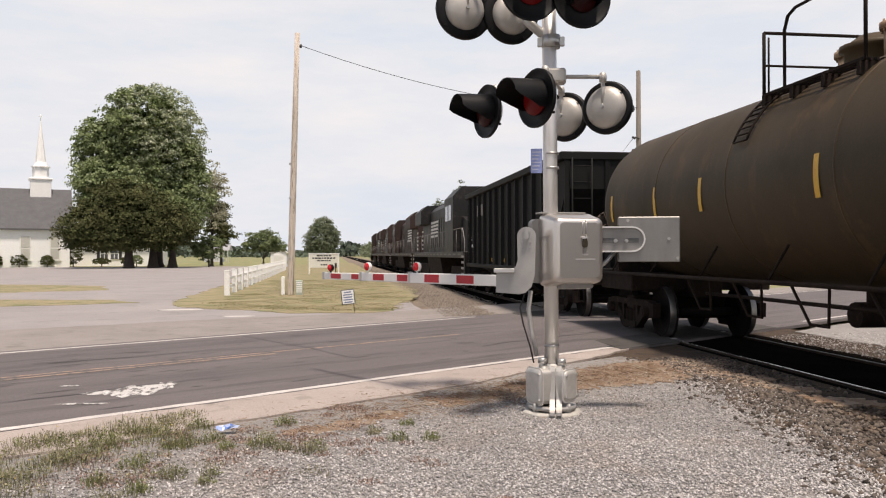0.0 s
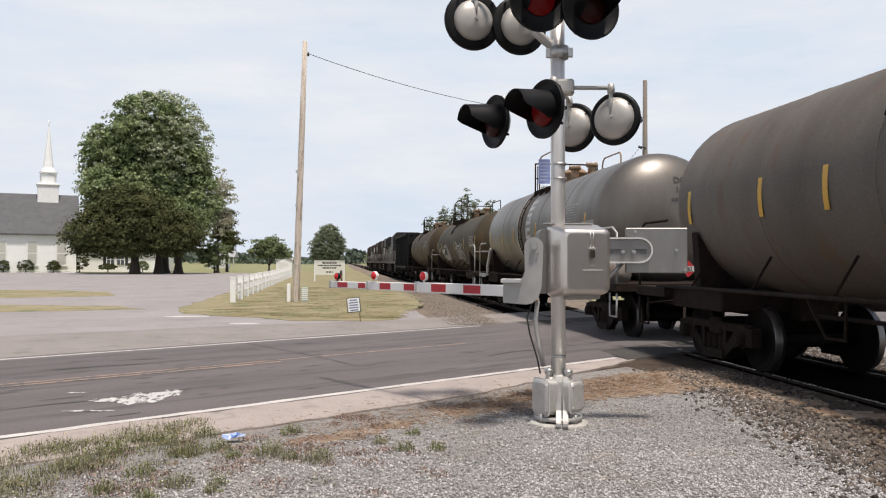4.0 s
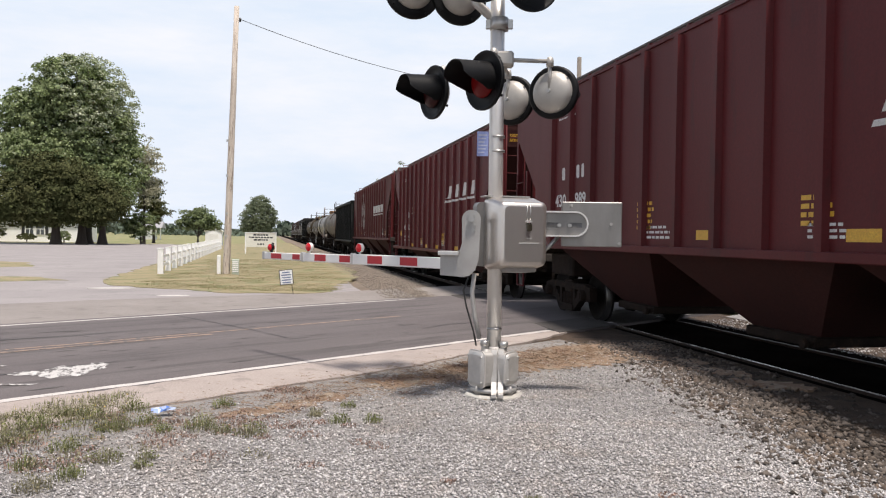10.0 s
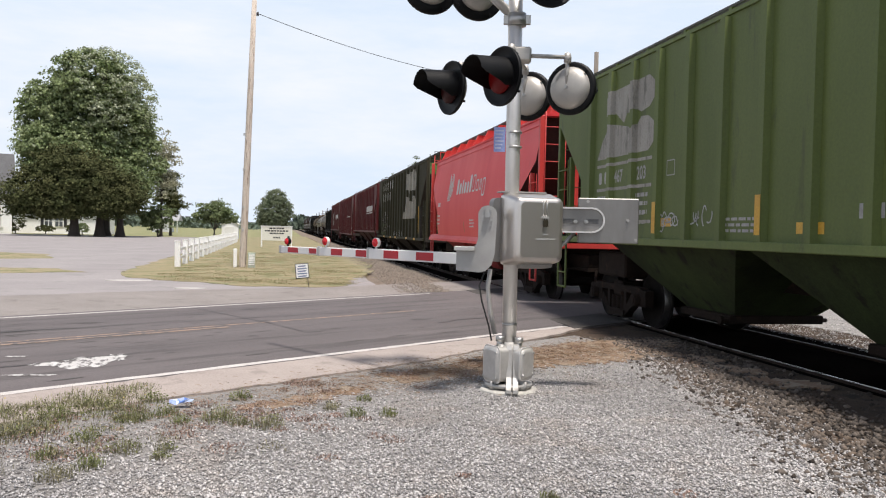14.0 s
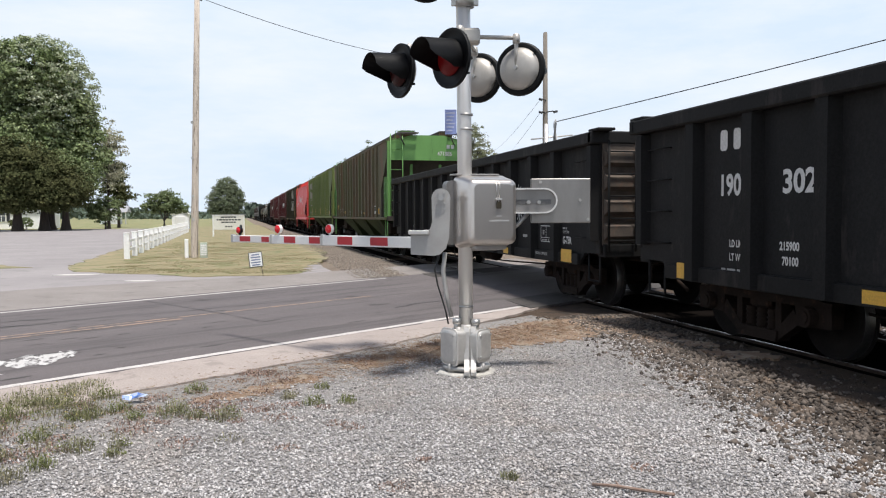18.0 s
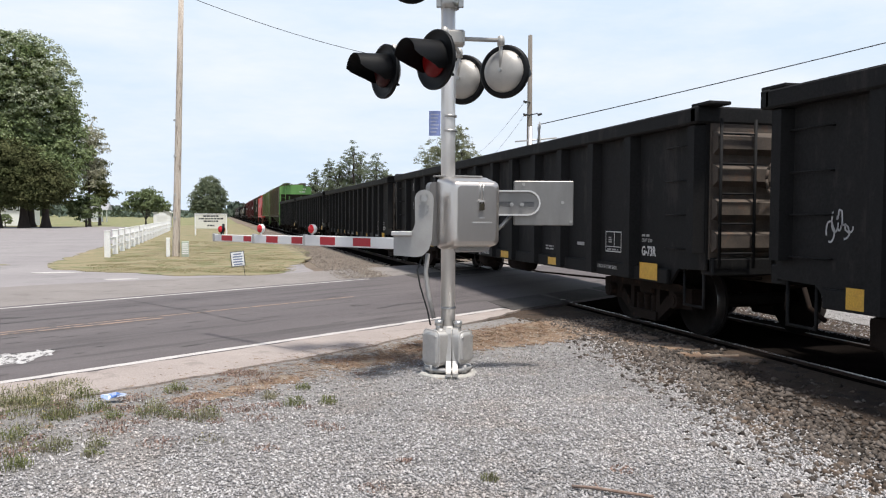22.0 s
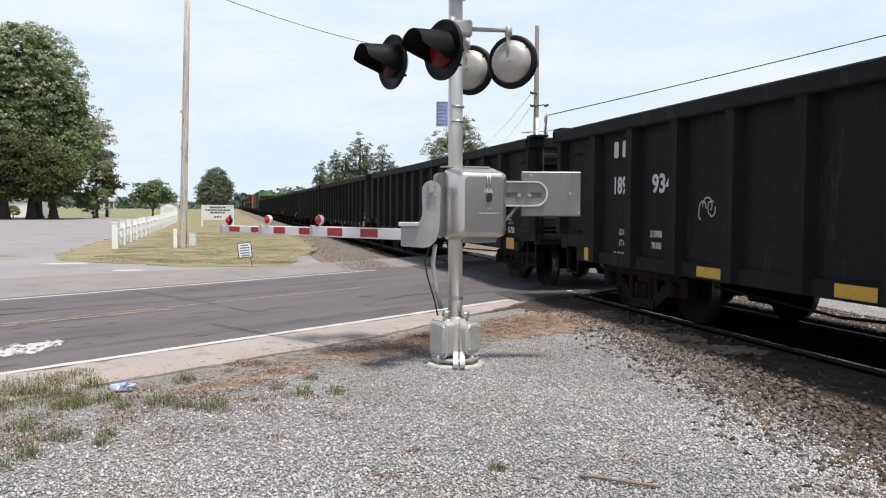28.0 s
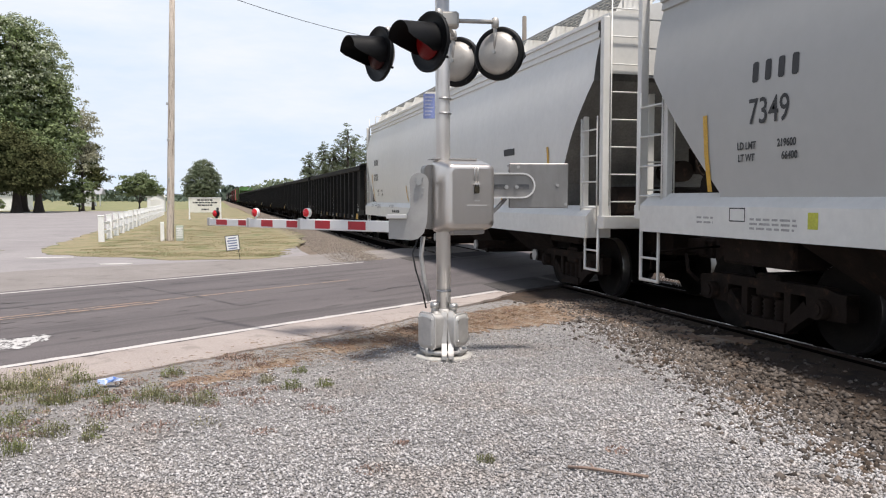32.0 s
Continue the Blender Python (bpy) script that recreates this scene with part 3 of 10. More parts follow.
# ballast bed, crossing and track
bed = Geo()
prof = [(-3.9, -0.06), (-3.2, -0.026), (-2.2, -0.022), (-1.5, -0.030), (-0.9, -0.036), (0.9, -0.040), (1.3, -0.042), (2.6, -0.05), (3.6, -0.18)]
prof_far = [(-4.3, -0.18), (-3.0, 0.0), (-1.7, -0.10), (1.7, -0.10), (3.0, 0.0), (4.2, -0.18)]
gauge, far_bed = Geo(), Geo()
for a, b in zip(prof, prof[1:]):      # up to the road's edge, which crosses the track at a slant
    ya, yb = 13.33 + 0.708 * a[0], 13.33 + 0.708 * b[0]
    for y0a, y1a, y0b, y1b in ((-60, 0, -60, 0), (0, ya, 0, yb)):
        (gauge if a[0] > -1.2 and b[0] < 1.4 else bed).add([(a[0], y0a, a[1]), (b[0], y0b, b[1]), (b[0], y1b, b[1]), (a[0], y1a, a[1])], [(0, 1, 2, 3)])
for y0, y1 in ((18.5, 26), (26, 2400)):
    for a, b in zip(prof_far, prof_far[1:]):
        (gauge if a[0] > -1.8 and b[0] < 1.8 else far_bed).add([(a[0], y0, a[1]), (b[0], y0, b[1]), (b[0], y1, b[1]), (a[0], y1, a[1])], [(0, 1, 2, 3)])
tagged(part("ballast", bed, M_ballast), "brown dirt and ballast beside the track", "ballast", "", "structure")
tagged(part("ballast", gauge, M_gauge), "oily ballast between the rails, blackened for the shade under the train", "ballast", "", "structure")
tagged(part("ballast", far_bed, M_dirt), "tan dirt shoulder of the track beyond the road", "ballast", "", "structure")
cross = Geo()
for x0, x1 in ((-2.2, -0.80), (-0.66, 0.66), (0.80, 2.2)):
    z = 0.012
    v = [(x0, 13.30 + 0.708 * x0, z), (x1, 13.30 + 0.708 * x1, z), (x1, 21.3 + 0.708 * x1, z), (x0, 21.3 + 0.708 * x0, z)]
    cross.add(v + [(p[0], p[1], -0.14) for p in v], [(0, 1, 2, 3), (4, 5, 1, 0), (5, 6, 2, 1), (6, 7, 3, 2), (7, 4, 0, 3)])
tagged(part("crossing_surface", cross, M_cross_dark), "dark asphalt crossing panels between the rails", "level crossing", "", "structure")

track = thing("railway_track", "straight single railway track with polished rail heads", "railway track", "", "structure")
for sx in (-0.7525, 0.7525):
    gr = Geo()
    gr.prism([(sx - 0.07, -0.17), (sx + 0.07, -0.17), (sx + 0.07, -0.155), (sx + 0.012, -0.13), (sx + 0.012, -0.045), (sx + 0.036, -0.035), (sx + 0.036, -0.004), (sx - 0.036, -0.004), (sx - 0.036, -0.035), (sx - 0.012, -0.045), (sx - 0.012, -0.13), (sx - 0.07, -0.155)], "y", -60, 2400)
    rl = part("rail", gr, M_rail, track)
    gt = Geo()
    ring = [(sx - 0.0150, -0.006)] + [(sx - 0.0090 - 0.006 * math.cos(a), -0.005 + 0.005 * math.sin(a)) for a in [math.pi / 10 * k for k in range(1, 6)]]
    ring += [(2 * sx - x, z) for x, z in reversed(ring)]
    gt.add([(x, y, z) for y in (-60, 2400) for x, z in ring], [(i, i + 1, len(ring) + i + 1, len(ring) + i) for i in range(len(ring) - 1)], 0, True)
    part("rail_head", gt, M_railtop if sx < 0 else M_rail_dull, rl, "polished running surface" if sx < 0 else "duller running surface")
gt = Geo()
gt.chbox(-1.3, 1.3, -0.115, 0.115, -0.33, -0.155, 0.012)
tie_mesh = gt.mesh("tie", M_tie)
ty = -6.0
rnd = random.Random(11)
rest = Geo()
while ty < 260:
    if ty > 20.4:
        if ty < 75:
            part("tie", tie_mesh, None, track, at=pose(rnd.uniform(-0.05, 0.05), ty, rnd.uniform(-0.015, 0.01), 0, 0, rnd.uniform(-1.5, 1.5)))
        else:
            rest.box(-1.3, 1.3, ty - 0.115, ty + 0.115, -0.33, -0.158)
    ty += 0.52
tagged(part("ties", rest, M_tie, track), kind="stuff")


def scatter_stones(name, spots, sizes, material, label, seed):
    """Many small angular stones in one mesh: octahedra with jittered corners."""
    rs = np.random.RandomState(seed)
    n = len(spots)
    base = np.array([(1, 0, 0), (-1, 0, 0), (0, 1, 0), (0, -1, 0), (0, 0, 1), (0, 0, -1)], float)
    tri = np.array([(0, 2, 4), (2, 1, 4), (1, 3, 4), (3, 0, 4), (2, 0, 5), (1, 2, 5), (3, 1, 5), (0, 3, 5)])
    v = base[None] * rs.uniform(0.55, 1.25, (n, 6, 1)) + rs.uniform(-0.25, 0.25, (n, 6, 3))
    v *= np.stack([np.ones(n), rs.uniform(0.6, 1, n), rs.uniform(0.45, 0.8, n)], 1)[:, None]
    an = rs.uniform(0, 6.283, n)
    ca, sa = np.cos(an)[:, None], np.sin(an)[:, None]
    x, y = v[..., 0] * ca - v[..., 1] * sa, v[..., 0] * sa + v[..., 1] * ca
    v = np.stack([x, y, v[..., 2]], -1) * sizes[:, None, None] + spots[:, None]
    f = (tri[None] + 6 * np.arange(n)[:, None, None]).reshape(-1, 3)
    me = bpy.data.meshes.new(name)
    me.vertices.add(n * 6)
    me.vertices.foreach_set("co", v.reshape(-1))
    me.loops.add(len(f) * 3)
    me.loops.foreach_set("vertex_index", f.reshape(-1))
    me.polygons.add(len(f))
    me.polygons.foreach_set("loop_start", np.arange(0, len(f) * 3, 3))
    me.update(calc_edges=True)
    me.validate()
    me.materials.append(material)
    return tagged(new(name, me), label, "gravel", "", "stuff")


rs = np.random.RandomState(2)
n_try = 400000
sy = 2.2 + 8.6 * rs.rand(n_try) ** 1.5
sx = -6.6 + (rs.rand(n_try) - 0.42) * (sy * 1.7 + 2.0)
nn = NX * sx + NY * sy
keep = (sx > -11.5) & (sx < np.interp(sy, [1.5, 3.3, 6.2, 8.7, 10.5], [-3.4, -3.1, -2.55, -2.1, -2.0]) + 0.45 * rs.rand(n_try) ** 2.2) & (nn < 9.3 + 0.7 * rs.rand(n_try) ** 2) & (sy > 2.0)
far = np.clip((nn - 7.6) / 2.0, 0, 1)
keep &= rs.rand(n_try) > far * 0.75
keep &= ~((UX * sx + UY * sy > 0.9) & (nn > 8.7 - 0.25 * rs.rand(n_try)) & (rs.rand(n_try) < 0.55))      # bare brown dirt round the mast
sx, sy = sx[keep][:175000], sy[keep][:175000]
bx, by = -14 + 10.6 * rs.rand(26000), 2.3 - 9 * rs.rand(26000) ** 1.6      # thinner behind the viewer
sx, sy = np.concatenate([sx, bx]), np.concatenate([sy, by])
sz = 0.0064 + 0.0105 * rs.rand(len(sx)) ** 2.0
scatter_stones("yard_stones", np.stack([sx, sy, -0.014 + 0.35 * sz], 1), sz, M_stone, "loose grey and white crushed stone", 3)
n_try = 26000
sy = 10.8 - 16 * rs.rand(n_try) ** 1.25
edge = np.interp(sy, [1.5, 3.3, 6.2, 8.7, 10.5], [-3.5, -3.15, -2.6, -2.15, -1.9])
loose = rs.rand(n_try) < 0.07      # most stones lie in a band along the yard, a few strewn over the dirt
sx = edge + np.where(loose, 1.6 * rs.rand(n_try), 0.16 + 0.30 * rs.normal(0, 1, n_try) + 0.22 * rs.rand(n_try))
sz = 0.009 + 0.034 * rs.rand(n_try) ** 2.0
keep = (NX * sx + NY * sy < 10.4) & (sx < -0.95) & (sx > edge - 0.7)
sx, sy, sz = sx[keep], sy[keep], sz[keep]
scatter_stones("ballast_stones", np.stack([sx, sy, np.interp(-sx, [0.9, 1.5, 2.2, 3.2, 3.9], [-0.036, -0.030, -0.022, -0.018, -0.014]) + 0.25 * sz], 1), sz, M_ballast_stone, "coarse grey-brown track ballast", 4)
n_try = 16000
sy = 19.2 + 60 * rs.rand(n_try) ** 1.6
sx = np.where(rs.rand(n_try) < 0.72, -1.4 - 2.6 * rs.rand(n_try), 1.5 + 3.5 * rs.rand(n_try))
sz = 0.012 + 0.020 * rs.rand(n_try)
scatter_stones("ballast_stones", np.stack([sx, sy, np.interp(np.abs(sx), [1.2, 1.7, 3.0, 3.9], [-0.10, -0.10, 0.005, -0.03]) + 0.2 * sz], 1), sz, M_tan_stone, "tan gravel shoulder beside the track beyond the crossing", 5)
n_try = 16000
sy = 2 + 12 * rs.rand(n_try)
sx = 1.2 + 7 * rs.rand(n_try)
sz = 0.010 + 0.016 * rs.rand(n_try) ** 2
keep = NX * sx + NY * sy < 10.3
scatter_stones("yard_stones", np.stack([sx, sy, np.full(n_try, -0.045) + 0.3 * sz], 1)[keep], sz[keep], M_stone, "loose crushed stone on the far side of the track", 6)
sheet("gravel_yard", ragged([(2.4, 14.5), (2.4, -40), (11, -40), (7.6, 12.6), (9.6, 19.6)], 0.6, 0.1, 12), -0.040, M_yard, label="grey crushed stone beyond the track", category="gravel")

# ---- the crossing signal with its gate ----
MAST = Vector((-4.60, 7.05, 0.0))
VR = Vector((0.965, -0.262, 0.0))     # to the right across the signal's front
VF = Vector((-0.262, -0.965, 0.0))    # towards the yard
signal = thing("crossing_signal", "aluminium railroad crossing signal mast with red lights and lowered gate", "crossing signal", at=MAST)


def wpart(name, gg, mats, parent, label="", origin=None):
    """A part built in world coordinates, under a parent that is only moved, not turned."""
    base, p = Vector((0, 0, 0)), parent
    while p is not None:
        base += p.matrix_basis.translation
        p = p.parent
    o = Vector(origin) if origin is not None else base
    gg.v = [tuple(Vector(q) - o) for q in gg.v]
    return part(name, gg, mats, parent, label, at=o - base)


def at_box(s, f, z):
    return MAST + VR * s + VF * f + Vector((0, 0, z))


def vbox(gg, s0, s1, f0, f1, z0, z1, b=0.008, slot=0):
    m = Matrix(((VR.x, VF.x, 0, MAST.x), (VR.y, VF.y, 0, MAST.y), (0, 0, 1, 0), (0, 0, 0, 1)))
    k = len(gg.f)
    gg.chbox(s0, s1, f0, f1, z0, z1, b, slot, m)
    gg.f[k:] = [tuple(reversed(q)) for q in gg.f[k:]]   # VR, VF, up is a left-handed frame
    return gg


g = Geo()
g.cyl(MAST + Vector((0, 0, 0.08)), MAST + Vector((-0.02, 0.01, 4.75)), 0.070, 0.068, n=28)
wpart("mast", g, M_alu, signal, "brushed aluminium mast tube")
for z in (0.62, 2.33, 2.47):
    wpart("band", Geo().cyl(MAST + Vector((0, 0, z)), MAST + Vector((0, 0, z + 0.02)), 0.0735, n=28), M_galv, signal)
g = Geo()
g.lathe(MAST + Vector((0, 0, -0.08)), (0, 0, 1), [(0, 0.31), (0.08, 0.29), (0.095, 0.27), (0.10, 0.0)], n=8, smooth=False)
wpart("foundation", g, M_concrete, signal, "rough concrete foundation collar")
g = Geo()
for s in (-0.16, 0.16):
    for f in (-0.16, 0.16):
        c = MAST + VR * s + VF * f
        pts = [c + Vector((0, 0, 0.03)), c + Vector((0, 0, 0.06)) - (VR * s + VF * f) * 0.15, MAST + (VR * s + VF * f) * 0.55 + Vector((0, 0, 0.14)), MAST + (VR * s + VF * f) * 0.45 + Vector((0, 0, 0.44))]
        g.tube(pts, 0.035, n=8)
        g.cyl(c + Vector((0, 0, 0.02)), c + Vector((0, 0, 0.10)), 0.018, n=6)
g.cyl(MAST + Vector((0, 0, 0.035)), MAST + Vector((0, 0, 0.07)), 0.23, n=20)
g.cyl(MAST + Vector((0, 0, 0.07)), MAST + Vector((0, 0, 0.46)), 0.095, 0.082, n=20)
wpart("base_casting", g, M_galv_dull, signal, "cast aluminium mast base with flared legs")
def rounded(gg, sections, right, out, n=6, close=True):
    """A casting lofted through rounded rectangles (out, s0, s1, z0, z1, radius) along the direction out."""
    rings = []
    for f, s0, s1, z0, z1, r in sections:
        ring = []
        for cs, cz, a0 in ((s1 - r, z0 + r, -90), (s1 - r, z1 - r, 0), (s0 + r, z1 - r, 90), (s0 + r, z0 + r, 180)):
            for k in range(n):
                a = radians(a0 + 90 * k / (n - 1))
                ring.append(MAST + right * (cs + r * math.cos(a)) + out * f + Vector((0, 0, cz + r * math.sin(a))))
        rings.append(ring)
    m = len(rings[0])
    faces = [(k * m + i, k * m + (i + 1) % m, (k + 1) * m + (i + 1) % m, (k + 1) * m + i) for k in range(len(rings) - 1) for i in range(m)]
    gg.add([p for ring in rings for p in ring], faces, 0, True)
    if close:
        gg.add(rings[-1], [tuple(range(m))])
        gg.add(rings[0], [tuple(reversed(range(m)))])
    return gg


for turn, half, z0, z1, mid in ((-55, 0.125, 0.09, 0.42, 0.0), (56, 0.105, 0.12, 0.41, 0.0)):
    a = radians(254.8 + turn)
    out_d, right_d = Vector((math.cos(a), math.sin(a), 0)), Vector((-math.sin(a), math.cos(a), 0))
    jb = wpart("junction_box", rounded(Geo(), [(0.03, -half, half, z0, z1, 0.05), (0.19, -half, half, z0, z1, 0.05)], right_d, out_d), M_cast, signal, "cast aluminium junction box")
    wpart("flange", rounded(Geo(), [(0.19, -half - 0.014, half + 0.014, z0 - 0.014, z1 + 0.014, 0.06), (0.203, -half - 0.014, half + 0.014, z0 - 0.014, z1 + 0.014, 0.06)], right_d, out_d), M_alu, jb)
    g = rounded(Geo(), [(0.203, -half, half, z0, z1, 0.05), (0.222, -half + 0.01, half - 0.01, z0 + 0.01, z1 - 0.01, 0.05), (0.228, -half + 0.03, half - 0.03, z0 + 0.03, z1 - 0.03, 0.04)], right_d, out_d)
    wpart("cover", g, M_cast, jb, "cast cover with a raised rim")
    for e in (-1, 1):
        for z in (z0 + 0.045, z1 - 0.045):
            p = MAST + right_d * (half - 0.02) * e + Vector((0, 0, z))
            wpart("bolt", Geo().cyl(p + out_d * 0.20, p + out_d * 0.232, 0.012, n=8), M_galv, jb)
    p = MAST + out_d * 0.11
    g = Geo()
    g.cyl(p + Vector((0, 0, z1 - 0.01)), p + Vector((0, 0, z1 + 0.07)), 0.033, n=14)
    g.cyl(p + Vector((0, 0, z1 + 0.05)), p + Vector((0, 0, z1 + 0.10)), 0.043, n=14)
    wpart("conduit_cap", g, M_galv, jb)
leg = [(0.09, 0.45), (0.135, 0.44), (0.150, 0.40), (0.158, 0.25), (0.172, 0.14), (0.205, 0.085), (0.255, 0.055), (0.315, 0.045), (0.315, 0.015), (0.09, 0.015)]
for s0, s1 in ((-0.022, 0.028), (0.040, 0.092)):
    m = Matrix(((VR.x, VF.x, 0, MAST.x), (VR.y, VF.y, 0, MAST.y), (0, 0, 1, 0), (0, 0, 0, 1)))
    g = Geo().prism(leg, "x", s0, s1, 0, m)
    g.f = [tuple(reversed(q)) for q in g.f]
    wpart("flared_leg", g, M_cast, signal, "flared front leg of the base casting")

# gate mechanism
BOX_R, BOX_F = Vector((0.997, 0.075, 0)), Vector((0.075, -0.997, 0))      # the machine box is turned a little away


def box_at(s, f, z):
    return MAST + BOX_R * s + BOX_F * f + Vector((0, 0, z))


# The rear case takes the darker plate metal to paint in its shadow.
g = rounded(Geo(), [(-0.14, -0.19, 0.40, 1.23, 1.85, 0.05), (-0.02, -0.19, 0.40, 1.23, 1.85, 0.05)], BOX_R, BOX_F)
mech = wpart("gate_mechanism", g, M_plate, signal, "rear case of the gate machine")
g = rounded(Geo(), [(-0.03, -0.112, 0.414, 1.200, 1.898, 0.055), (0.035, -0.112, 0.414, 1.200, 1.898, 0.055), (0.055, -0.108, 0.412, 1.205, 1.892, 0.055), (0.25, -0.075, 0.412, 1.240, 1.852, 0.055),
                   (0.275, -0.065, 0.406, 1.247, 1.846, 0.055), (0.293, -0.047, 0.390, 1.265, 1.828, 0.05), (0.300, -0.023, 0.366, 1.289, 1.804, 0.045)], BOX_R, BOX_F, 8)
wpart("door", g, M_mach, mech, "rounded satin aluminium cover")
wpart("lid", rounded(Geo(), [(-0.13, -0.12, 0.33, 1.900, 1.914, 0.006), (0.05, -0.12, 0.33, 1.900, 1.914, 0.006)], BOX_R, BOX_F, 3), M_galv_dull, mech, "thin lid over the rear case")
g = rounded(Geo(), [(-0.10, 0.02, 0.37, 1.165, 1.235, 0.02), (0.16, 0.04, 0.36, 1.185, 1.235, 0.02)], BOX_R, BOX_F, 4)
wpart("drip_pan", g, M_galv_dull, mech)
for e in (-0.016, 0.016):
    wpart("latch", Geo().cyl(box_at(0.215 + e, 0.305, 1.67), box_at(0.215 + e, 0.305, 1.83), 0.006, n=6), M_galv, mech, "dull hasp bar")
wpart("hasp", rounded(Geo(), [(0.298, 0.185, 0.25, 1.655, 1.675, 0.006), (0.318, 0.185, 0.25, 1.655, 1.675, 0.006)], BOX_R, BOX_F, 3), M_alu, mech)
g = rounded(Geo(), [(0.302, 0.195, 0.24, 1.575, 1.64, 0.012), (0.325, 0.195, 0.24, 1.575, 1.64, 0.012)], BOX_R, BOX_F, 4)
g.tube([box_at(0.204, 0.313, 1.63), box_at(0.206, 0.313, 1.67), box_at(0.23, 0.313, 1.67), box_at(0.232, 0.313, 1.63)], 0.005)
wpart("padlock", g, mat("dark_brass", (0.10, 0.085, 0.06), rough=0.45, metal=0.8, bump=0.05), mech, "small dark padlock")
for w, z in ((0.20, 1.455), (0.055, 1.50)):
    wpart("maker_mark", rounded(Geo(), [(0.297, 0.225 - w / 2, 0.225 + w / 2, z, z + 0.013, 0.004), (0.3030, 0.225 - w / 2, 0.225 + w / 2, z, z + 0.013, 0.004)], BOX_R, BOX_F, 3), M_alu, mech, "raised cast maker's plate")

M_slot = mat("shaded_slot", (0.10, 0.10, 0.10), (0.16, 0.16, 0.16), rough=0.6, bump=0.05)
# counterweight arm and plate
def pill(r):
    return [(0.30, 1.65 - r), (0.755, 1.65 - r)] + [(0.755 + r * math.sin(a), 1.65 - r * math.cos(a)) for a in [math.pi * k / 10 for k in range(1, 10)]] + [(0.755, 1.65 + r), (0.30, 1.65 + r)]


def turned(gg):
    gg.f = [tuple(reversed(q)) for q in gg.f]
    return gg


FRAME = Matrix(((VR.x, VF.x, 0, MAST.x), (VR.y, VF.y, 0, MAST.y), (0, 0, 1, 0), (0, 0, 0, 1)))
cw = wpart("counterweight_arm", turned(Geo().prism(pill(0.12), "y", 0.02, 0.045, 0, FRAME)), M_plate, signal, "channel bracket with a rounded end")
g = Geo()
outer, inner = pill(0.122), pill(0.107)
for i in range(len(outer) - 1):
    q = [outer[i], outer[i + 1], inner[i + 1], inner[i]]
    g.prism(q, "y", 0.04, 0.085, 0, FRAME)
wpart("flange", turned(g), M_alu, cw, "bright raised rim")
for s in (0.54, 0.76):
    wpart("slot", vbox(Geo(), s - 0.06, s + 0.06, 0.0455, 0.050, 1.615, 1.662, 0.002, 0), M_slot, cw)
for s in (0.60, 0.70):
    g = Geo()
    g.cyl(at_box(s, 0.045, 1.635), at_box(s, 0.085, 1.635), 0.020, n=6)
    g.cyl(at_box(s, 0.08, 1.635), at_box(s, 0.10, 1.635), 0.010, n=6)
    wpart("bolt", g, M_galv, cw)
g = vbox(Geo(), 0.63, 1.205, -0.06, 0.0, 1.435, 1.865, 0.008)
plate = wpart("counterweight", g, M_plate, signal, "flat galvanised counterweight plate")
for s, z in ((1.10, 1.655), (0.72, 1.83), (1.18, 1.47)):
    wpart("bolt", Geo().cyl(at_box(s, -0.002, z), at_box(s, 0.015, z), 0.016, n=6), M_galv_dull, plate)
g = Geo()
g.tube([at_box(0.36, 0.02, 1.30), at_box(0.52, 0.01, 1.44), at_box(0.60, 0.01, 1.53)], 0.02, n=8)
wpart("brace", g, M_galv, signal)

# gate lever: a cranked plate whose upper end turns on the shaft
out = [(-0.09, 1.68)] + [(-0.09 * math.cos(a), 1.68 + 0.09 * math.sin(a)) for a in [math.pi * k / 10 for k in range(1, 10)]] + [(0.09, 1.68), (0.075, 1.30), (0.045, 1.20), (-0.01, 1.145), (-0.07, 1.13), (-0.29, 1.145), (-0.29, 1.355), (-0.16, 1.355), (-0.105, 1.39), (-0.085, 1.45)]
out = [(s - 0.235, z) for s, z in out]
frame_m = Matrix(((VR.x, VF.x, 0, MAST.x), (VR.y, VF.y, 0, MAST.y), (0, 0, 1, 0), (0, 0, 0, 1)))
g = Geo()
g.prism(out, "y", 0.10, 0.155, 0, frame_m)
g.f = [tuple(reversed(q)) for q in g.f]
lever = wpart("gate_lever", g, M_galv_dull, signal, "cranked grey gate arm lever")
wpart("pivot_pin", Geo().cyl(at_box(-0.235, 0.05, 1.68), at_box(-0.235, 0.20, 1.68), 0.028, n=12), M_galv, lever)
for dx, dz in ((-0.03, 0.05), (0.03, 0.05), (-0.035, -0.05), (0.035, -0.05), (-0.04, -0.10), (0.03, -0.10)):
    wpart("bolt", Geo().cyl(at_box(-0.235 + dx, 0.15, 1.68 + dz), at_box(-0.235 + dx, 0.168, 1.68 + dz), 0.011, n=6), M_galv, lever)
wpart("arm_socket", vbox(Geo(), -0.545, -0.35, 0.08, 0.20, 1.335, 1.375, 0.006), M_alu, lever)

# gate arm
NV = Vector((NX, NY, 0))
ARM0 = Vector((-4.97, 7.14, 0))


def abox(gg, s0, s1, w, z0, z1, slot=0, off=0.0):
    m = Matrix(((NV.x, UX, 0, ARM0.x), (NV.y, UY, 0, ARM0.y), (0, 0, 1, 0), (0, 0, 0, 1)))
    k = len(gg.f)
    gg.chbox(s0, s1, -w / 2 + off, w / 2 + off, z0, z1, min(0.006, w / 4), slot, m)
    gg.f[k:] = [tuple(reversed(q)) for q in gg.f[k:]]
    return gg


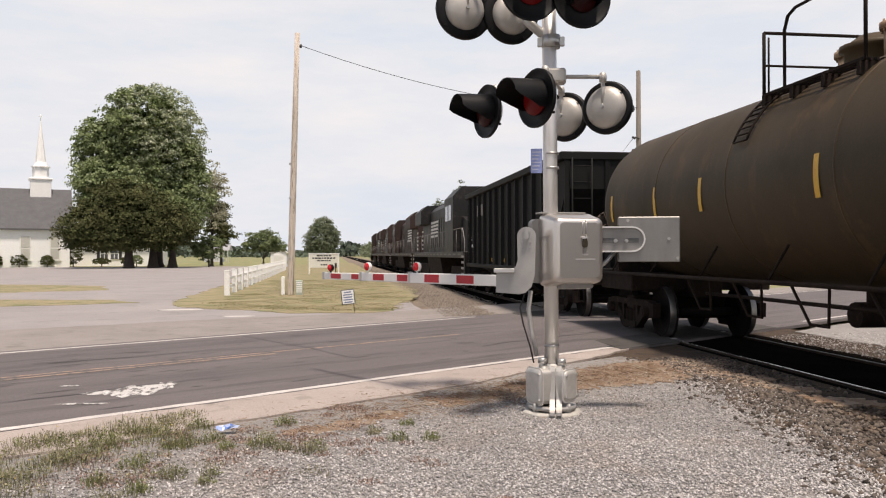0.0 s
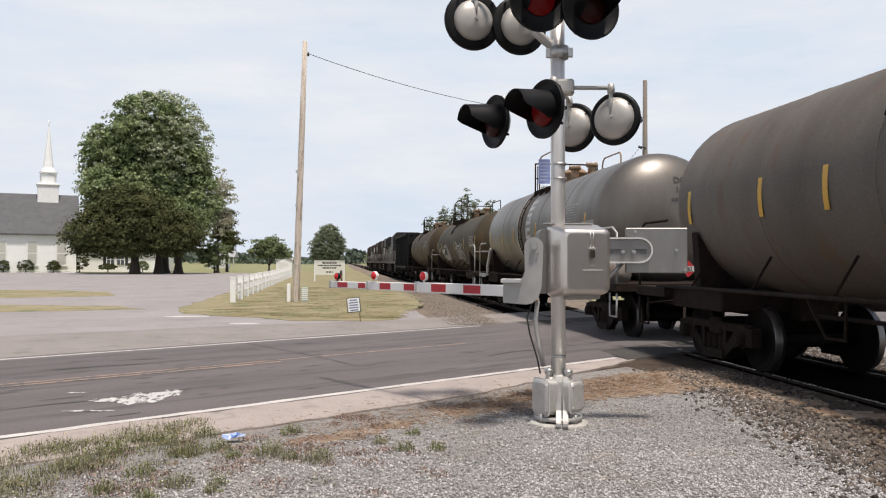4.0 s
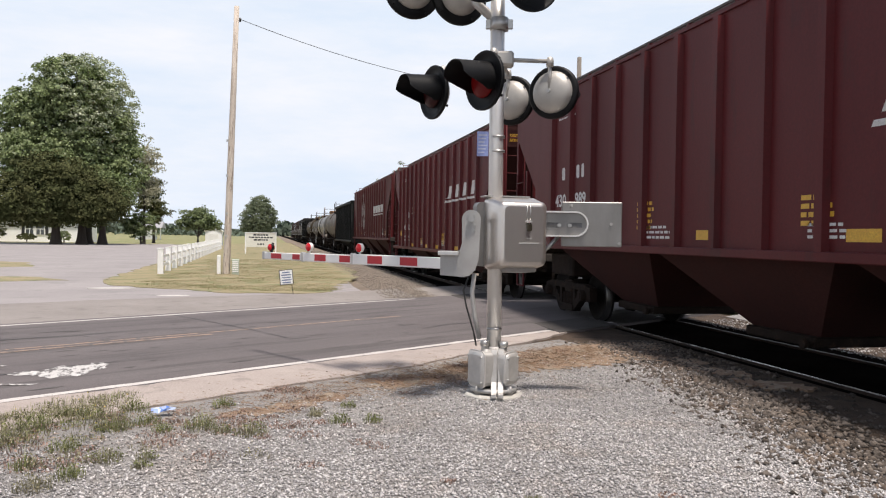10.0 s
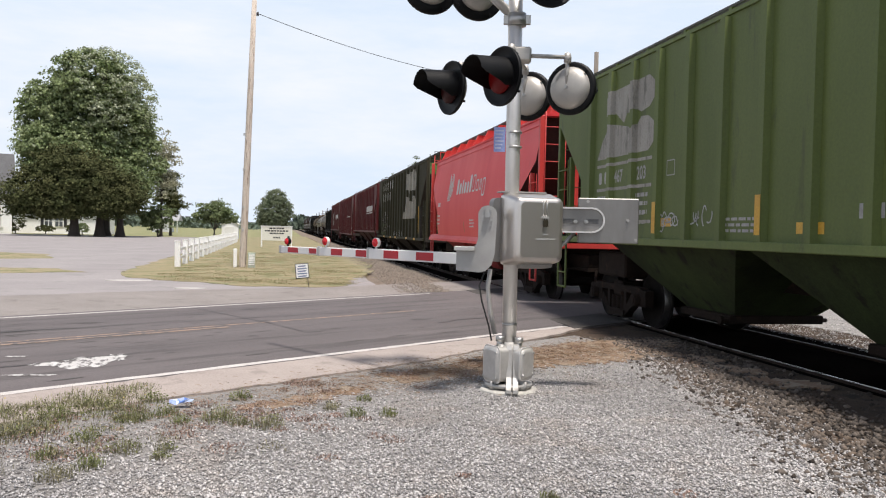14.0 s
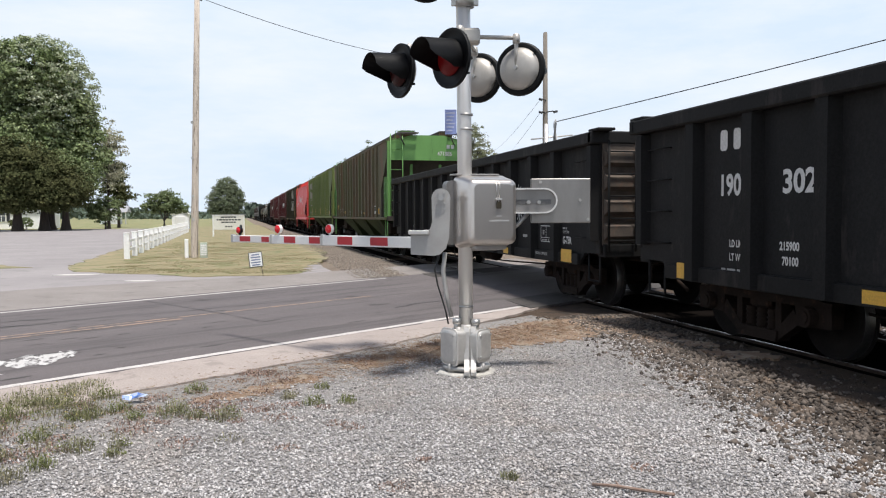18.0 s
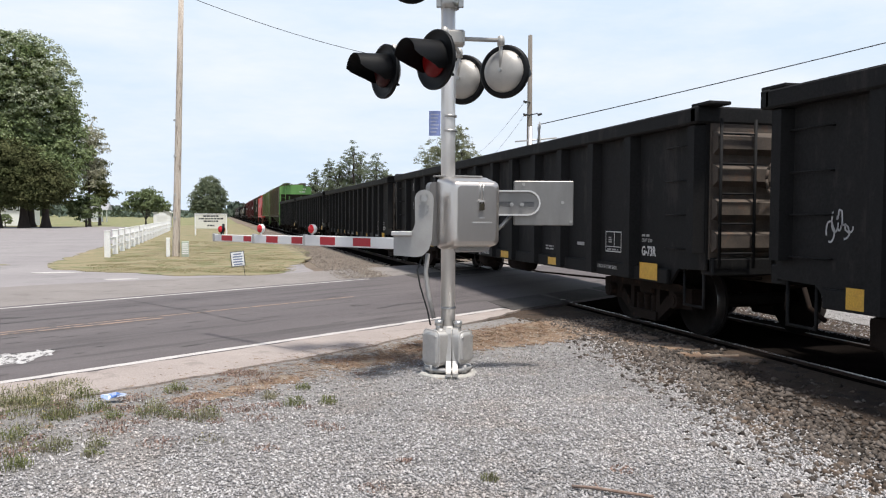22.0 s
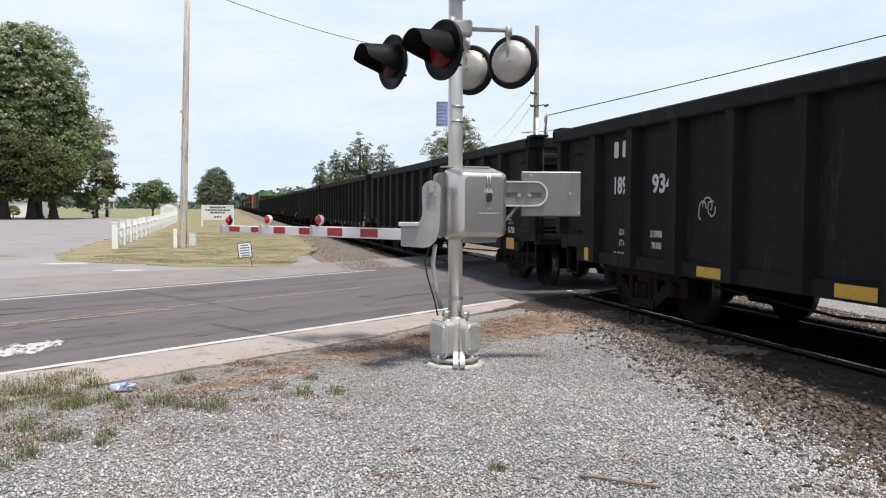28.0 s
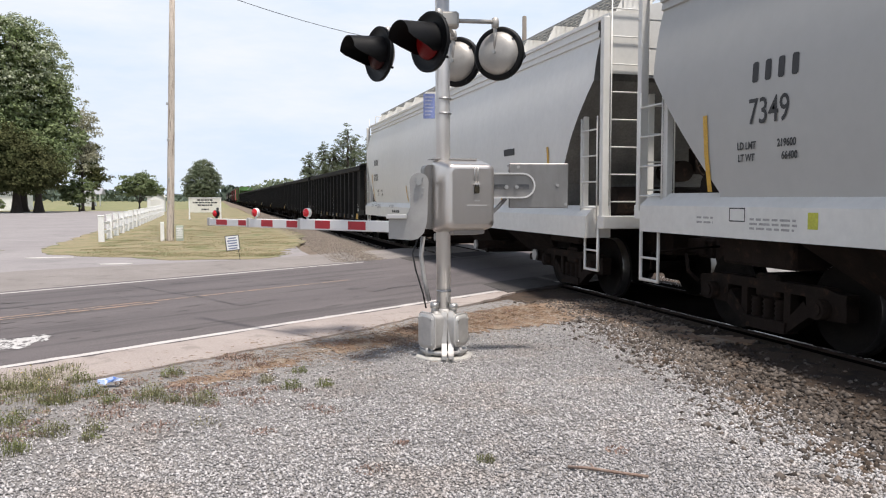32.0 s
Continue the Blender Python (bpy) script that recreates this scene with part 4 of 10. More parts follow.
for s0, s1, h in ((-0.05, 1.52, 0.056), (1.50, 2.41, 0.049), (2.39, 3.18, 0.042)):
    z = 1.252 - 0.003 * (s0 + s1) / 2
    sec = wpart("arm_section", abox(Geo(), s0, s1, 0.045 if h > 0.05 else 0.036, z - h, z + h), M_arm_white, signal, "white gate arm section with red bands")
    for r0, r1 in ((0.50, 0.76), (1.02, 1.26), (1.54, 1.73), (1.96, 2.17), (2.44, 2.59), (2.80, 3.02)):
        if s0 < r0 and r1 < s1:
            wpart("red_band", abox(Geo(), r0, r1, 0.050 if h > 0.05 else 0.041, z - h * 0.80, z + h * 0.84), M_arm_red, sec)
    wpart("joint_bracket", abox(Geo(), s1 - 0.03, s1 + 0.015, 0.052, z - h - 0.004, z + h + 0.010), M_galv, sec)
for s, zl, big in ((1.40, 1.374, 1), (2.28, 1.366, 1), (3.04, 1.346, 0)):
    p = ARM0 + NV * s + Vector((0, 0, zl))
    d = Vector((UX, UY, 0))
    R_ = 0.050 if big else 0.042
    g = Geo()
    g.lathe(p, d, [(-0.022, R_ - 0.004), (-0.018, R_), (0.018, R_), (0.022, R_ - 0.004)], n=22)
    g.cyl(p - Vector((0, 0, 0.085)), p - Vector((0, 0, R_ - 0.004)), 0.012, n=8)
    lt = wpart("arm_light", g, M_arm_white if big else M_black_paint, signal, "small round gate arm lamp")
    for e in (-1, 1):
        g = Geo()
        g.lathe(p + d * 0.021 * e, d * e, [(0, R_ - 0.003), (0.010, R_ - 0.010), (0.018, R_ * 0.5), (0.020, 0.0)], n=22)
        wpart("lens", g, M_lamp_red, lt, "red lamp lens")
g = Geo()
g.tube([at_box(-0.20, 0.06, 1.16), at_box(-0.22, 0.06, 0.98), at_box(-0.19, 0.08, 0.75), at_box(-0.14, 0.11, 0.54)], 0.022, n=8)
wpart("conduit", g, M_galv_dull, signal, "flexible conduit")
g = Geo()
g.tube([at_box(-0.25, 0.1, 1.14), at_box(-0.30, 0.12, 1.0), at_box(-0.27, 0.14, 0.85), at_box(-0.20, 0.14, 0.62), at_box(-0.17, 0.15, 0.48)], 0.008, n=6)
wpart("cable", g, M_rubber, signal, "thin black cable")
g = Geo()
vbox(g, -0.195, -0.085, 0.085, 0.089, 2.285, 2.52, 0.0015)
bs = wpart("number_sign", g, M_blue_sign, signal, "small blue notice plate")
g = Geo()
for k in range(6):
    vbox(g, -0.18, -0.10 - 0.012 * (k % 3), 0.0892, 0.0905, 2.48 - 0.033 * k, 2.492 - 0.033 * k, 0.0004)
wpart("lettering", g, M_pale, bs)


def light_head(center, facing, lit, label, R=0.26):
    """One flashing light: black background disc, silver housing behind, red lens and a black visor in front."""
    c, d = Vector(center), Vector(facing).normalized()
    up = Vector((0, 0, 1))
    side = up.cross(d).normalized()
    gg = Geo()
    gg.lathe(c, d, [(-0.02, 0.18), (-0.03, R - 0.02), (-0.015, R - 0.002), (0.012, R), (0.018, R - 0.008), (0.0, R - 0.024), (0.0, 0.14)], n=40)
    head = wpart("light_head", gg, M_black_paint, signal, label, origin=c)
    gg = Geo()
    gg.lathe(c, -d, [(0.015, 0.208), (0.035, 0.204), (0.065, 0.186), (0.09, 0.155), (0.108, 0.105), (0.116, 0.05), (0.118, 0.0)], n=32)
    hs = wpart("housing", gg, M_silver_dome, head, "silver painted lamp housing")
    for a in (0.9, 2.4, 4.2, 5.6):
        p = c - d * 0.03 + (side * math.cos(a) + up * math.sin(a)) * (R - 0.03)
        wpart("clip", Geo().cyl(p, p - d * 0.025, 0.012, n=6), M_black_paint, head)
    p = c - d * 0.115
    wpart("cap_screw", Geo().cyl(p, p - d * 0.02, 0.02, n=6), M_galv, head)
    gg = Geo()
    gg.lathe(c, d, [(0.012, 0.152), (0.03, 0.148), (0.055, 0.11), (0.068, 0.05), (0.07, 0.0)], n=28)
    wpart("lens", gg, M_lens_lit if lit else M_lens, head, "red signal lens")
    gg = Geo()
    n = 22
    a0, a1 = radians(-34), radians(214)
    outer, inner = [], []
    for k in range(n + 1):
        a = a0 + (a1 - a0) * k / n
        r = side * math.cos(a) + up * math.sin(a)
        length = 0.335 - 0.27 * min(1.0, max(0.0, (0.10 - math.sin(a)) / 0.62))
        drop = up * -0.012
        outer.append((c + r * 0.168, c + r * 0.155 + d * length + drop))
        inner.append((c + r * 0.163, c + r * 0.150 + d * length + drop))
    for ring, flip in ((outer, False), (inner, True)):
        v = [p for pair in ring for p in pair]
        f = [(2 * k, 2 * k + 1, 2 * k + 3, 2 * k + 2) for k in range(n)]
        gg.add(v, [tuple(reversed(q)) for q in f] if flip else f, 0, True)
    for k in range(n):
        gg.add([outer[k][1], outer[k + 1][1], inner[k + 1][1], inner[k][1]], [(0, 1, 2, 3)])
    for k in (0, n):
        gg.add([outer[k][0], outer[k][1], inner[k][1], inner[k][0]], [(0, 1, 2, 3)])
    wpart("visor", gg, M_black_paint, head, "black sheet-metal visor")
    return head


LFACE = Vector((-0.95, -0.31, 0))
RFACE = Vector((0.675, 0.737, 0))
low = [((-5.20, 7.22, 2.905), LFACE, False), ((-4.92, 6.36, 2.875), Vector((-0.916, -0.400, 0)), True), ((-4.26, 7.73, 2.955), RFACE, False), ((-4.04, 7.05, 2.935), RFACE, True)]   # two face each road direction
for c, d, lit in low:
    light_head(c, d, lit, "round red flashing light with black background and visor")
FD = Vector((0.164, -0.985, 0))
high = [((-5.373, 7.527, 3.98), -FD, False), ((-4.88, 7.585, 3.965), -FD, True), ((-4.864, 6.81, 3.985), FD, True), ((-4.347, 6.873, 3.95), FD, False)]
for c, d, lit in high:
    light_head(c, d, lit, "upper red flashing light with black background and visor", 0.30)
for heads, hub, lift in ((low, Vector((-4.60, 7.04, 3.22)), 0.30), (high, Vector((-4.83, 7.18, 4.25)), 0.30)):
    g = Geo()
    g.chbox(-0.10, 0.14, -0.085, 0.085, -0.07, 0.07, 0.02, 0, Matrix.Translation(hub) @ Matrix.Rotation(-0.26, 4, "Z"))
    wpart("crossarm_hub", g, M_silver_dome, signal, "silver cast crossarm hub")
    for c, d, lit in heads:
        c = Vector(c)
        top = c + Vector((0, 0, lift)) - Vector(d) * 0.10
        mid = Vector((top.x, top.y, (hub.z if abs(hub.z - top.z) < 0.2 else top.z) - (0.09 if d.x < -0.8 else 0.0)))
        g = Geo()
        g.tube([hub, mid], 0.021, n=10)
        g.lathe(mid - Vector((0, 0, 0.05)), (0, 0, 1), [(-0.01, 0.0), (0, 0.036), (0.05, 0.038), (0.085, 0.03), (0.10, 0.0)], n=12)
        g.tube([mid, c - Vector(d) * 0.10], 0.020, n=8)
        wpart("crossarm", g, M_silver_dome, signal)
g = Geo()
g.tube([MAST + Vector((0, 0, 3.56)), Vector((-4.81, 7.15, 3.78)), Vector((-4.83, 7.18, 4.25))], 0.045, n=12)
g.cyl(MAST + Vector((0, 0, 3.50)), MAST + Vector((0, 0, 3.62)), 0.088, n=20)
for e in (-1, 1):
    vbox(g, 0.07 * e - 0.03 + 0.03 * e, 0.07 * e + 0.03 + 0.03 * e, -0.02, 0.02, 3.515, 3.605, 0.006)
wpart("upper_bracket", g, M_galv, signal, "clamped diagonal bracket for the upper lights")

# ---- the train ----
M_truck = mat("grimy_truck_steel", (0.023, 0.0155, 0.012), (0.013, 0.0095, 0.008), rough=0.92, spec=0.15, scale=3, fine=50, bump=0.4, c=(0.050, 0.029, 0.019), rust=0.6, spot=0.43)
M_wheel = mat("wheel_steel", (0.014, 0.0115, 0.010), (0.009, 0.008, 0.0075), rough=0.95, spec=0.1, scale=5, bump=0.2)
M_tread = mat("wheel_tread", (0.22, 0.21, 0.20), (0.16, 0.155, 0.15), rough=0.35, metal=0.9, scale=6, bump=0.05)
M_black_car = mat("black_car_paint", (0.010, 0.010, 0.0103), (0.019, 0.018, 0.0178), rough=0.7, spec=0.13, scale=0.9, fine=35, bump=0.2, c=(0.046, 0.040, 0.037), rust=0.55, spot=0.45, stretch=(1, 1, 0.3), by_object=0.12, grain=0.3)
M_black_hopper = mat("black_hopper_paint", (0.007, 0.0075, 0.0075), (0.012, 0.012, 0.012), rough=0.65, spec=0.14, scale=0.8, fine=35, bump=0.12, c=(0.022, 0.021, 0.02), rust=0.4, spot=0.4, stretch=(1, 1, 0.3), by_object=0.12)
M_rustend = mat("rusty_end_steel", (0.105, 0.080, 0.060), (0.050, 0.040, 0.034), rough=0.85, scale=2.5, fine=40, bump=0.3, c=(0.11, 0.062, 0.038), rust=0.6)
M_maroon = mat("mineral_red_paint", (0.100, 0.0115, 0.013), (0.074, 0.0095, 0.011), rough=0.55, spec=0.24, scale=0.7, fine=30, bump=0.10, c=(0.052, 0.014, 0.014), rust=0.6, spot=0.44, stretch=(1, 1, 0.22), by_object=0.08, grain=0.14)
M_maroon2 = mat("faded_mineral_red_paint", (0.10, 0.022, 0.021), (0.08, 0.019, 0.019), rough=0.65, spec=0.3, scale=0.8, fine=30, bump=0.15, c=(0.30, 0.25, 0.23), rust=0.7, spot=0.31, stretch=(1, 1.5, 0.08), by_object=0.08)
M_bn_dark = mat("grimy_dark_green_paint", (0.040, 0.0365, 0.0195), (0.028, 0.026, 0.0145), rough=0.8, spec=0.25, scale=0.8, fine=30, bump=0.2, c=(0.045, 0.036, 0.026), rust=0.6, spot=0.45, stretch=(1, 1, 0.22), by_object=0.1)
M_bn_green = mat("faded_green_paint", grain=0.12, a=(0.118, 0.152, 0.033), b=(0.090, 0.122, 0.028), rough=0.6, scale=0.9, fine=30, bump=0.12, c=(0.055, 0.066, 0.026), rust=0.6, spot=0.43, stretch=(1, 1, 0.22), by_object=0.08)
M_green_bright = mat("bright_green_paint", grain=0.10, a=(0.125, 0.285, 0.075), b=(0.095, 0.225, 0.058), rough=0.55, scale=1.5, bump=0.1, c=(0.055, 0.085, 0.03), rust=0.6, spot=0.42, stretch=(1, 1, 0.3))
M_bn_rust = mat("green_paint_with_rust", (0.088, 0.056, 0.034), (0.070, 0.088, 0.036), rough=0.75, scale=0.5, fine=25, bump=0.2, c=(0.125, 0.060, 0.034), rust=0.7, spot=0.48, stretch=(1, 1, 0.25), by_object=0.06)
M_potash = mat("bright_red_paint", grain=0.04, a=(0.70, 0.048, 0.054), b=(0.64, 0.042, 0.048), rough=0.5, spec=0.38, scale=0.8, fine=40, bump=0.03, c=(0.42, 0.04, 0.036), rust=0.35, spot=0.38, stretch=(1, 1, 0.25))
M_potash_org = mat("orange_red_paint", (0.60, 0.055, 0.045), (0.52, 0.045, 0.04), rough=0.45, scale=1.5, bump=0.06)
M_tank_brown = mat("grimy_brown_tank", (0.064, 0.044, 0.023), (0.043, 0.030, 0.0165), rough=0.6, spec=0.25, scale=0.7, fine=30, bump=0.10, c=(0.11, 0.066, 0.031), rust=0.45, spot=0.44, stretch=(1, 0.9, 0.5), by_object=0.1, grain=0.12)
M_tank_dark = mat("grimy_dark_tank", (0.062, 0.049, 0.029), (0.043, 0.034, 0.021), rough=0.6, spec=0.25, scale=0.7, fine=30, bump=0.10, c=(0.12, 0.072, 0.036), rust=0.5, spot=0.42, by_object=0.1, grain=0.12, stretch=(1, 0.8, 0.4))
M_tank_silver = mat("dull_silver_tank", (0.180, 0.164, 0.147), (0.120, 0.108, 0.096), rough=0.40, metal=0.5, scale=0.8, fine=30, bump=0.08, c=(0.20, 0.125, 0.075), rust=0.55, spot=0.38, stretch=(1, 1.2, 0.25), grain=0.10)
M_tank_grey = mat("weathered_grey_tank", (0.125, 0.108, 0.090), (0.085, 0.072, 0.06), rough=0.65, scale=0.7, fine=30, bump=0.12, c=(0.11, 0.065, 0.038), rust=0.7, spot=0.46, stretch=(1, 1.5, 0.4))
M_rust_band = mat("rust_scale", (0.20, 0.11, 0.06), (0.30, 0.22, 0.15), rough=0.85, scale=4, fine=40, bump=0.3)
M_grey_hop = mat("pale_grey_paint", grain=0.04, a=(0.72, 0.705, 0.67), b=(0.685, 0.67, 0.635), rough=0.5, scale=0.6, fine=8, bump=0.0, c=(0.50, 0.48, 0.45), rust=0.4, spot=0.38, stretch=(1, 1, 0.2), by_object=0.05)
M_grey_second = mat("mid_grey_paint", grain=0.03, a=(0.43, 0.422, 0.402), b=(0.42, 0.412, 0.392), rough=0.55, scale=0.35, fine=5, bump=0.0, c=(0.40, 0.388, 0.365), rust=0.15, spot=0.40, stretch=(1, 1, 0.2))
# Slope sheets: grime plus the shade of their recess, both in the colour.
M_slope = mat("grimy_shaded_slope_sheet", (0.040, 0.034, 0.030), (0.065, 0.055, 0.048), rough=0.9, spec=0.2, scale=1.5, fine=30, bump=0.2)
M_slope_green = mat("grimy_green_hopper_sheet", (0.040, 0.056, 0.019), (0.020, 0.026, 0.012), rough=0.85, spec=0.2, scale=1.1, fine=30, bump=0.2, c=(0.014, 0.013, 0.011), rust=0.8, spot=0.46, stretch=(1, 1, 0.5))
# Red slopes and maroon bays: shade below the sill darkens this grimy red.
M_slope_red = mat("grimy_shaded_red_sheet", (0.035, 0.012, 0.011), (0.05, 0.017, 0.015), rough=0.85, spec=0.2, scale=1.5, fine=30, bump=0.2)
M_grey_white = mat("pale_white_paint", grain=0.05, a=(0.72, 0.705, 0.665), b=(0.66, 0.645, 0.605), rough=0.45, scale=1.2, fine=10, bump=0.02, c=(0.36, 0.30, 0.24), rust=0.4, spot=0.34)
M_letter = mat("white_stencil_paint", (0.62, 0.61, 0.59), (0.52, 0.51, 0.50), rough=0.7, scale=8, fine=60, bump=0.0)
M_letter_grey = mat("faded_stencil_paint", (0.40, 0.385, 0.37), (0.30, 0.29, 0.28), rough=0.7, scale=6, fine=50, bump=0.0)
M_letter_dark = mat("dark_stencil_paint", (0.035, 0.035, 0.036), (0.05, 0.05, 0.05), rough=0.7, scale=8, bump=0.0)
M_logo = mat("faded_white_logo", (0.36, 0.34, 0.30), (0.26, 0.245, 0.215), rough=0.75, scale=2, fine=40, bump=0.0, c=(0.11, 0.105, 0.085), rust=0.75, spot=0.46, stretch=(1, 1.4, 0.3))
M_yellow = mat("yellow_reflector", (0.62, 0.36, 0.03), (0.55, 0.30, 0.03), rough=0.45, scale=6, bump=0.0)
M_graffiti = mat("pale_spray_paint", (0.50, 0.50, 0.50), (0.38, 0.38, 0.39), rough=0.7, scale=5, bump=0.0)
M_teal = mat("teal_spray_paint", (0.10, 0.32, 0.38), rough=0.7, scale=5, bump=0.0)
M_mesh = mat("dark_grating", (0.06, 0.055, 0.05), (0.09, 0.085, 0.08), rough=0.7, scale=20, bump=0.2)
M_mesh_grey = mat("galvanised_grating", (0.34, 0.34, 0.32), (0.27, 0.27, 0.26), rough=0.6, metal=0.4, scale=20, bump=0.2)
M_placard = mat("red_placard", (0.55, 0.03, 0.04), rough=0.5, bump=0.0)
M_loco_black = mat("locomotive_black", (0.010, 0.0095, 0.010), (0.018, 0.017, 0.017), rough=0.5, spec=0.3, scale=1.0, fine=30, bump=0.1, c=(0.07, 0.055, 0.05), rust=0.4)

M_loco_grey = mat("road_worn_pale_grey", (0.20, 0.19, 0.18), (0.13, 0.12, 0.115), rough=0.7, scale=4, bump=0.05)
M_loco_brown = mat("faded_brown_locomotive", (0.040, 0.022, 0.018), (0.026, 0.017, 0.015), rough=0.6, spec=0.3, scale=1.0, fine=30, bump=0.1, c=(0.085, 0.05, 0.04), rust=0.45)
CARS, WHEELS = [], []
CACHE = {}


def p_of(t):
    """How far the train has gone by t seconds, in metres: it gathers speed slowly."""
    return 11.52 * t + 0.023 * t * t


def cached(key, build, mats):
    if key not in CACHE:
        gg = Geo()
        build(gg)
        CACHE[key] = gg.mesh(key, mats)
    return CACHE[key]


def g_sideframe(gg):
    # cast side frame with its two openings, journal boxes at the ends
    for e in (-1, 1):
        gg.prism([(e * 1.18, 0.62), (e * 1.18, 0.36), (e * 0.66, 0.34), (e * 0.62, 0.62)], "x", -0.07, 0.07)
        gg.prism([(e * 0.70, 0.36), (e * 0.60, 0.50), (e * 0.28, 0.22), (e * 0.34, 0.13)], "x", -0.065, 0.065)
        gg.prism([(e * 0.30, 0.62), (e * 0.30, 0.22), (e * 0.40, 0.22), (e * 0.40, 0.62)], "x", -0.06, 0.06)
        gg.cyl((-0.17, e * 0.89, 0.457), (0.05, e * 0.89, 0.457), 0.105, n=14)
        gg.cyl((-0.185, e * 0.89, 0.457), (-0.17, e * 0.89, 0.457), 0.07, n=10)
    gg.prism([(-1.18, 0.60), (-0.9, 0.66), (0.9, 0.66), (1.18, 0.60), (1.18, 0.50), (0.6, 0.55), (-0.6, 0.55), (-1.18, 0.50)], "x", -0.075, 0.075)
    gg.prism([(-0.36, 0.24), (0.36, 0.24), (0.34, 0.12), (-0.34, 0.12)], "x", -0.09, 0.09)


def g_spring(gg):
    gg.lathe((0, 0, 0.24), (0, 0, 1), [(k * 0.025, 0.075 if k % 2 else 0.055) for k in range(10)], n=10)


def g_bolster(gg):
    gg.chbox(-1.05, 1.05, -0.19, 0.19, 0.46, 0.72, 0.03)
    gg.cyl((0, 0, 0.72), (0, 0, 0.82), 0.2, n=16)
    for y in (-0.45, 0.45):
        gg.chbox(-0.75, 0.75, y - 0.06, y + 0.06, 0.30, 0.40, 0.01)


def g_wheelset(gg):
    gg.cyl((-0.95, 0, 0), (0.95, 0, 0), 0.075, n=12)
    for e in (-1, 1):
        gg.lathe((0, 0, 0), (e, 0, 0), [(0.665, 0.10), (0.675, 0.36), (0.672, 0.482), (0.69, 0.487), (0.705, 0.460)], n=32)
        gg.lathe((0, 0, 0), (e, 0, 0), [(0.705, 0.460), (0.80, 0.452), (0.812, 0.445)], n=32, slot=1)
        gg.lathe((0, 0, 0), (e, 0, 0), [(0.812, 0.445), (0.815, 0.40), (0.79, 0.36), (0.765, 0.22), (0.80, 0.15), (0.83, 0.12), (0.83, 0.0)], n=32)
        for k in range(3):
            a = k * 2.094
            gg.cyl((0.83 * e, 0.07 * math.cos(a), 0.07 * math.sin(a)), (0.85 * e, 0.07 * math.cos(a), 0.07 * math.sin(a)), 0.018, n=6)
        gg.add([(0.79 * e, 0.10 * k1, 0.22 + 0.16 * k2) for k1, k2 in ((-0.5, 0), (0.5, 0), (0.5, 1), (-0.5, 1))], [(0, 1, 2, 3) if e > 0 else (3, 2, 1, 0)])


def bogie(car, y):
    bo = part("truck", cached("truck_bolster", g_bolster, M_truck), None, car, "grimy cast-steel two-axle truck", at=(0, y, 0))
    for x in (-1.0, 1.0):
        part("side_frame", cached("side_frame", g_sideframe, M_truck), None, bo, at=pose(x, 0, 0, 0, 0, 0 if x < 0 else 180))
        for y3 in (-0.19, 0.0, 0.19):
            part("spring", cached("spring", g_spring, M_truck), None, bo, at=(x, y3, 0))
    for dy in (-0.89, 0.89):
        w = part("wheelset", cached("wheelset", g_wheelset, [M_wheel, M_tread]), None, bo, "steel wheelset with bright treads", at=(0, dy, 0.457))
        WHEELS.append((w, car, y + dy, dy))
    return bo


def g_coupler(gg):
    gg.chbox(-0.10, 0.10, -0.35, 0.30, 0.74, 0.95, 0.02)
    gg.chbox(-0.17, 0.15, 0.28, 0.52, 0.70, 0.98, 0.04)
    gg.chbox(0.03, 0.17, 0.48, 0.66, 0.72, 0.97, 0.04)
    gg.tube([(0.2, 0.1, 0.72), (0.32, 0.35, 0.50), (0.28, 0.55, 0.38)], 0.028, n=8)
    gg.tube([(-0.3, -0.1, 0.9), (-0.75, 0.05, 0.86), (-1.25, 0.05, 0.82)], 0.016, n=6)
    gg.tube([(-1.25, 0.05, 0.82), (-1.27, 0.05, 0.60)], 0.016, n=6)


def coupler(car, y, e):
    part("coupler", cached("coupler", g_coupler, M_truck), None, car, "rusty knuckle coupler with uncoupling lever and air hose", at=pose(0, y, 0, 0, 0, 0 if e > 0 else 180))


def on_side(y, z, x=-1.6):
    return Matrix(((0, 0, -1, x), (-1, 0, 0, y), (0, 1, 0, z), (0, 0, 0, 1)))


def letter(car, body, y, z, size, material, x, bold=0.012, width=0.8, name="lettering"):
    key = ("text", body, size, bold, width, material.name)
    if key not in CACHE:
        me = text_mesh(body, size * 1.38, bold, width)
        me.materials.append(material)
        CACHE[key] = me
    if isinstance(x, list):      # laid against a curved side
        x = -max(profile_at(x, z), profile_at(x, z + size), profile_at(x, z + size / 2)) - 0.004
    return part(name, CACHE[key], None, car, at=on_side(y, z, x))


SINGLE = {"reflector", "owner_mark", "owner_initial", "owner_name", "yellow_post", "paint_patch", "panel_field", "panel_stencil", "emblem_rule", "yellow_tag"}


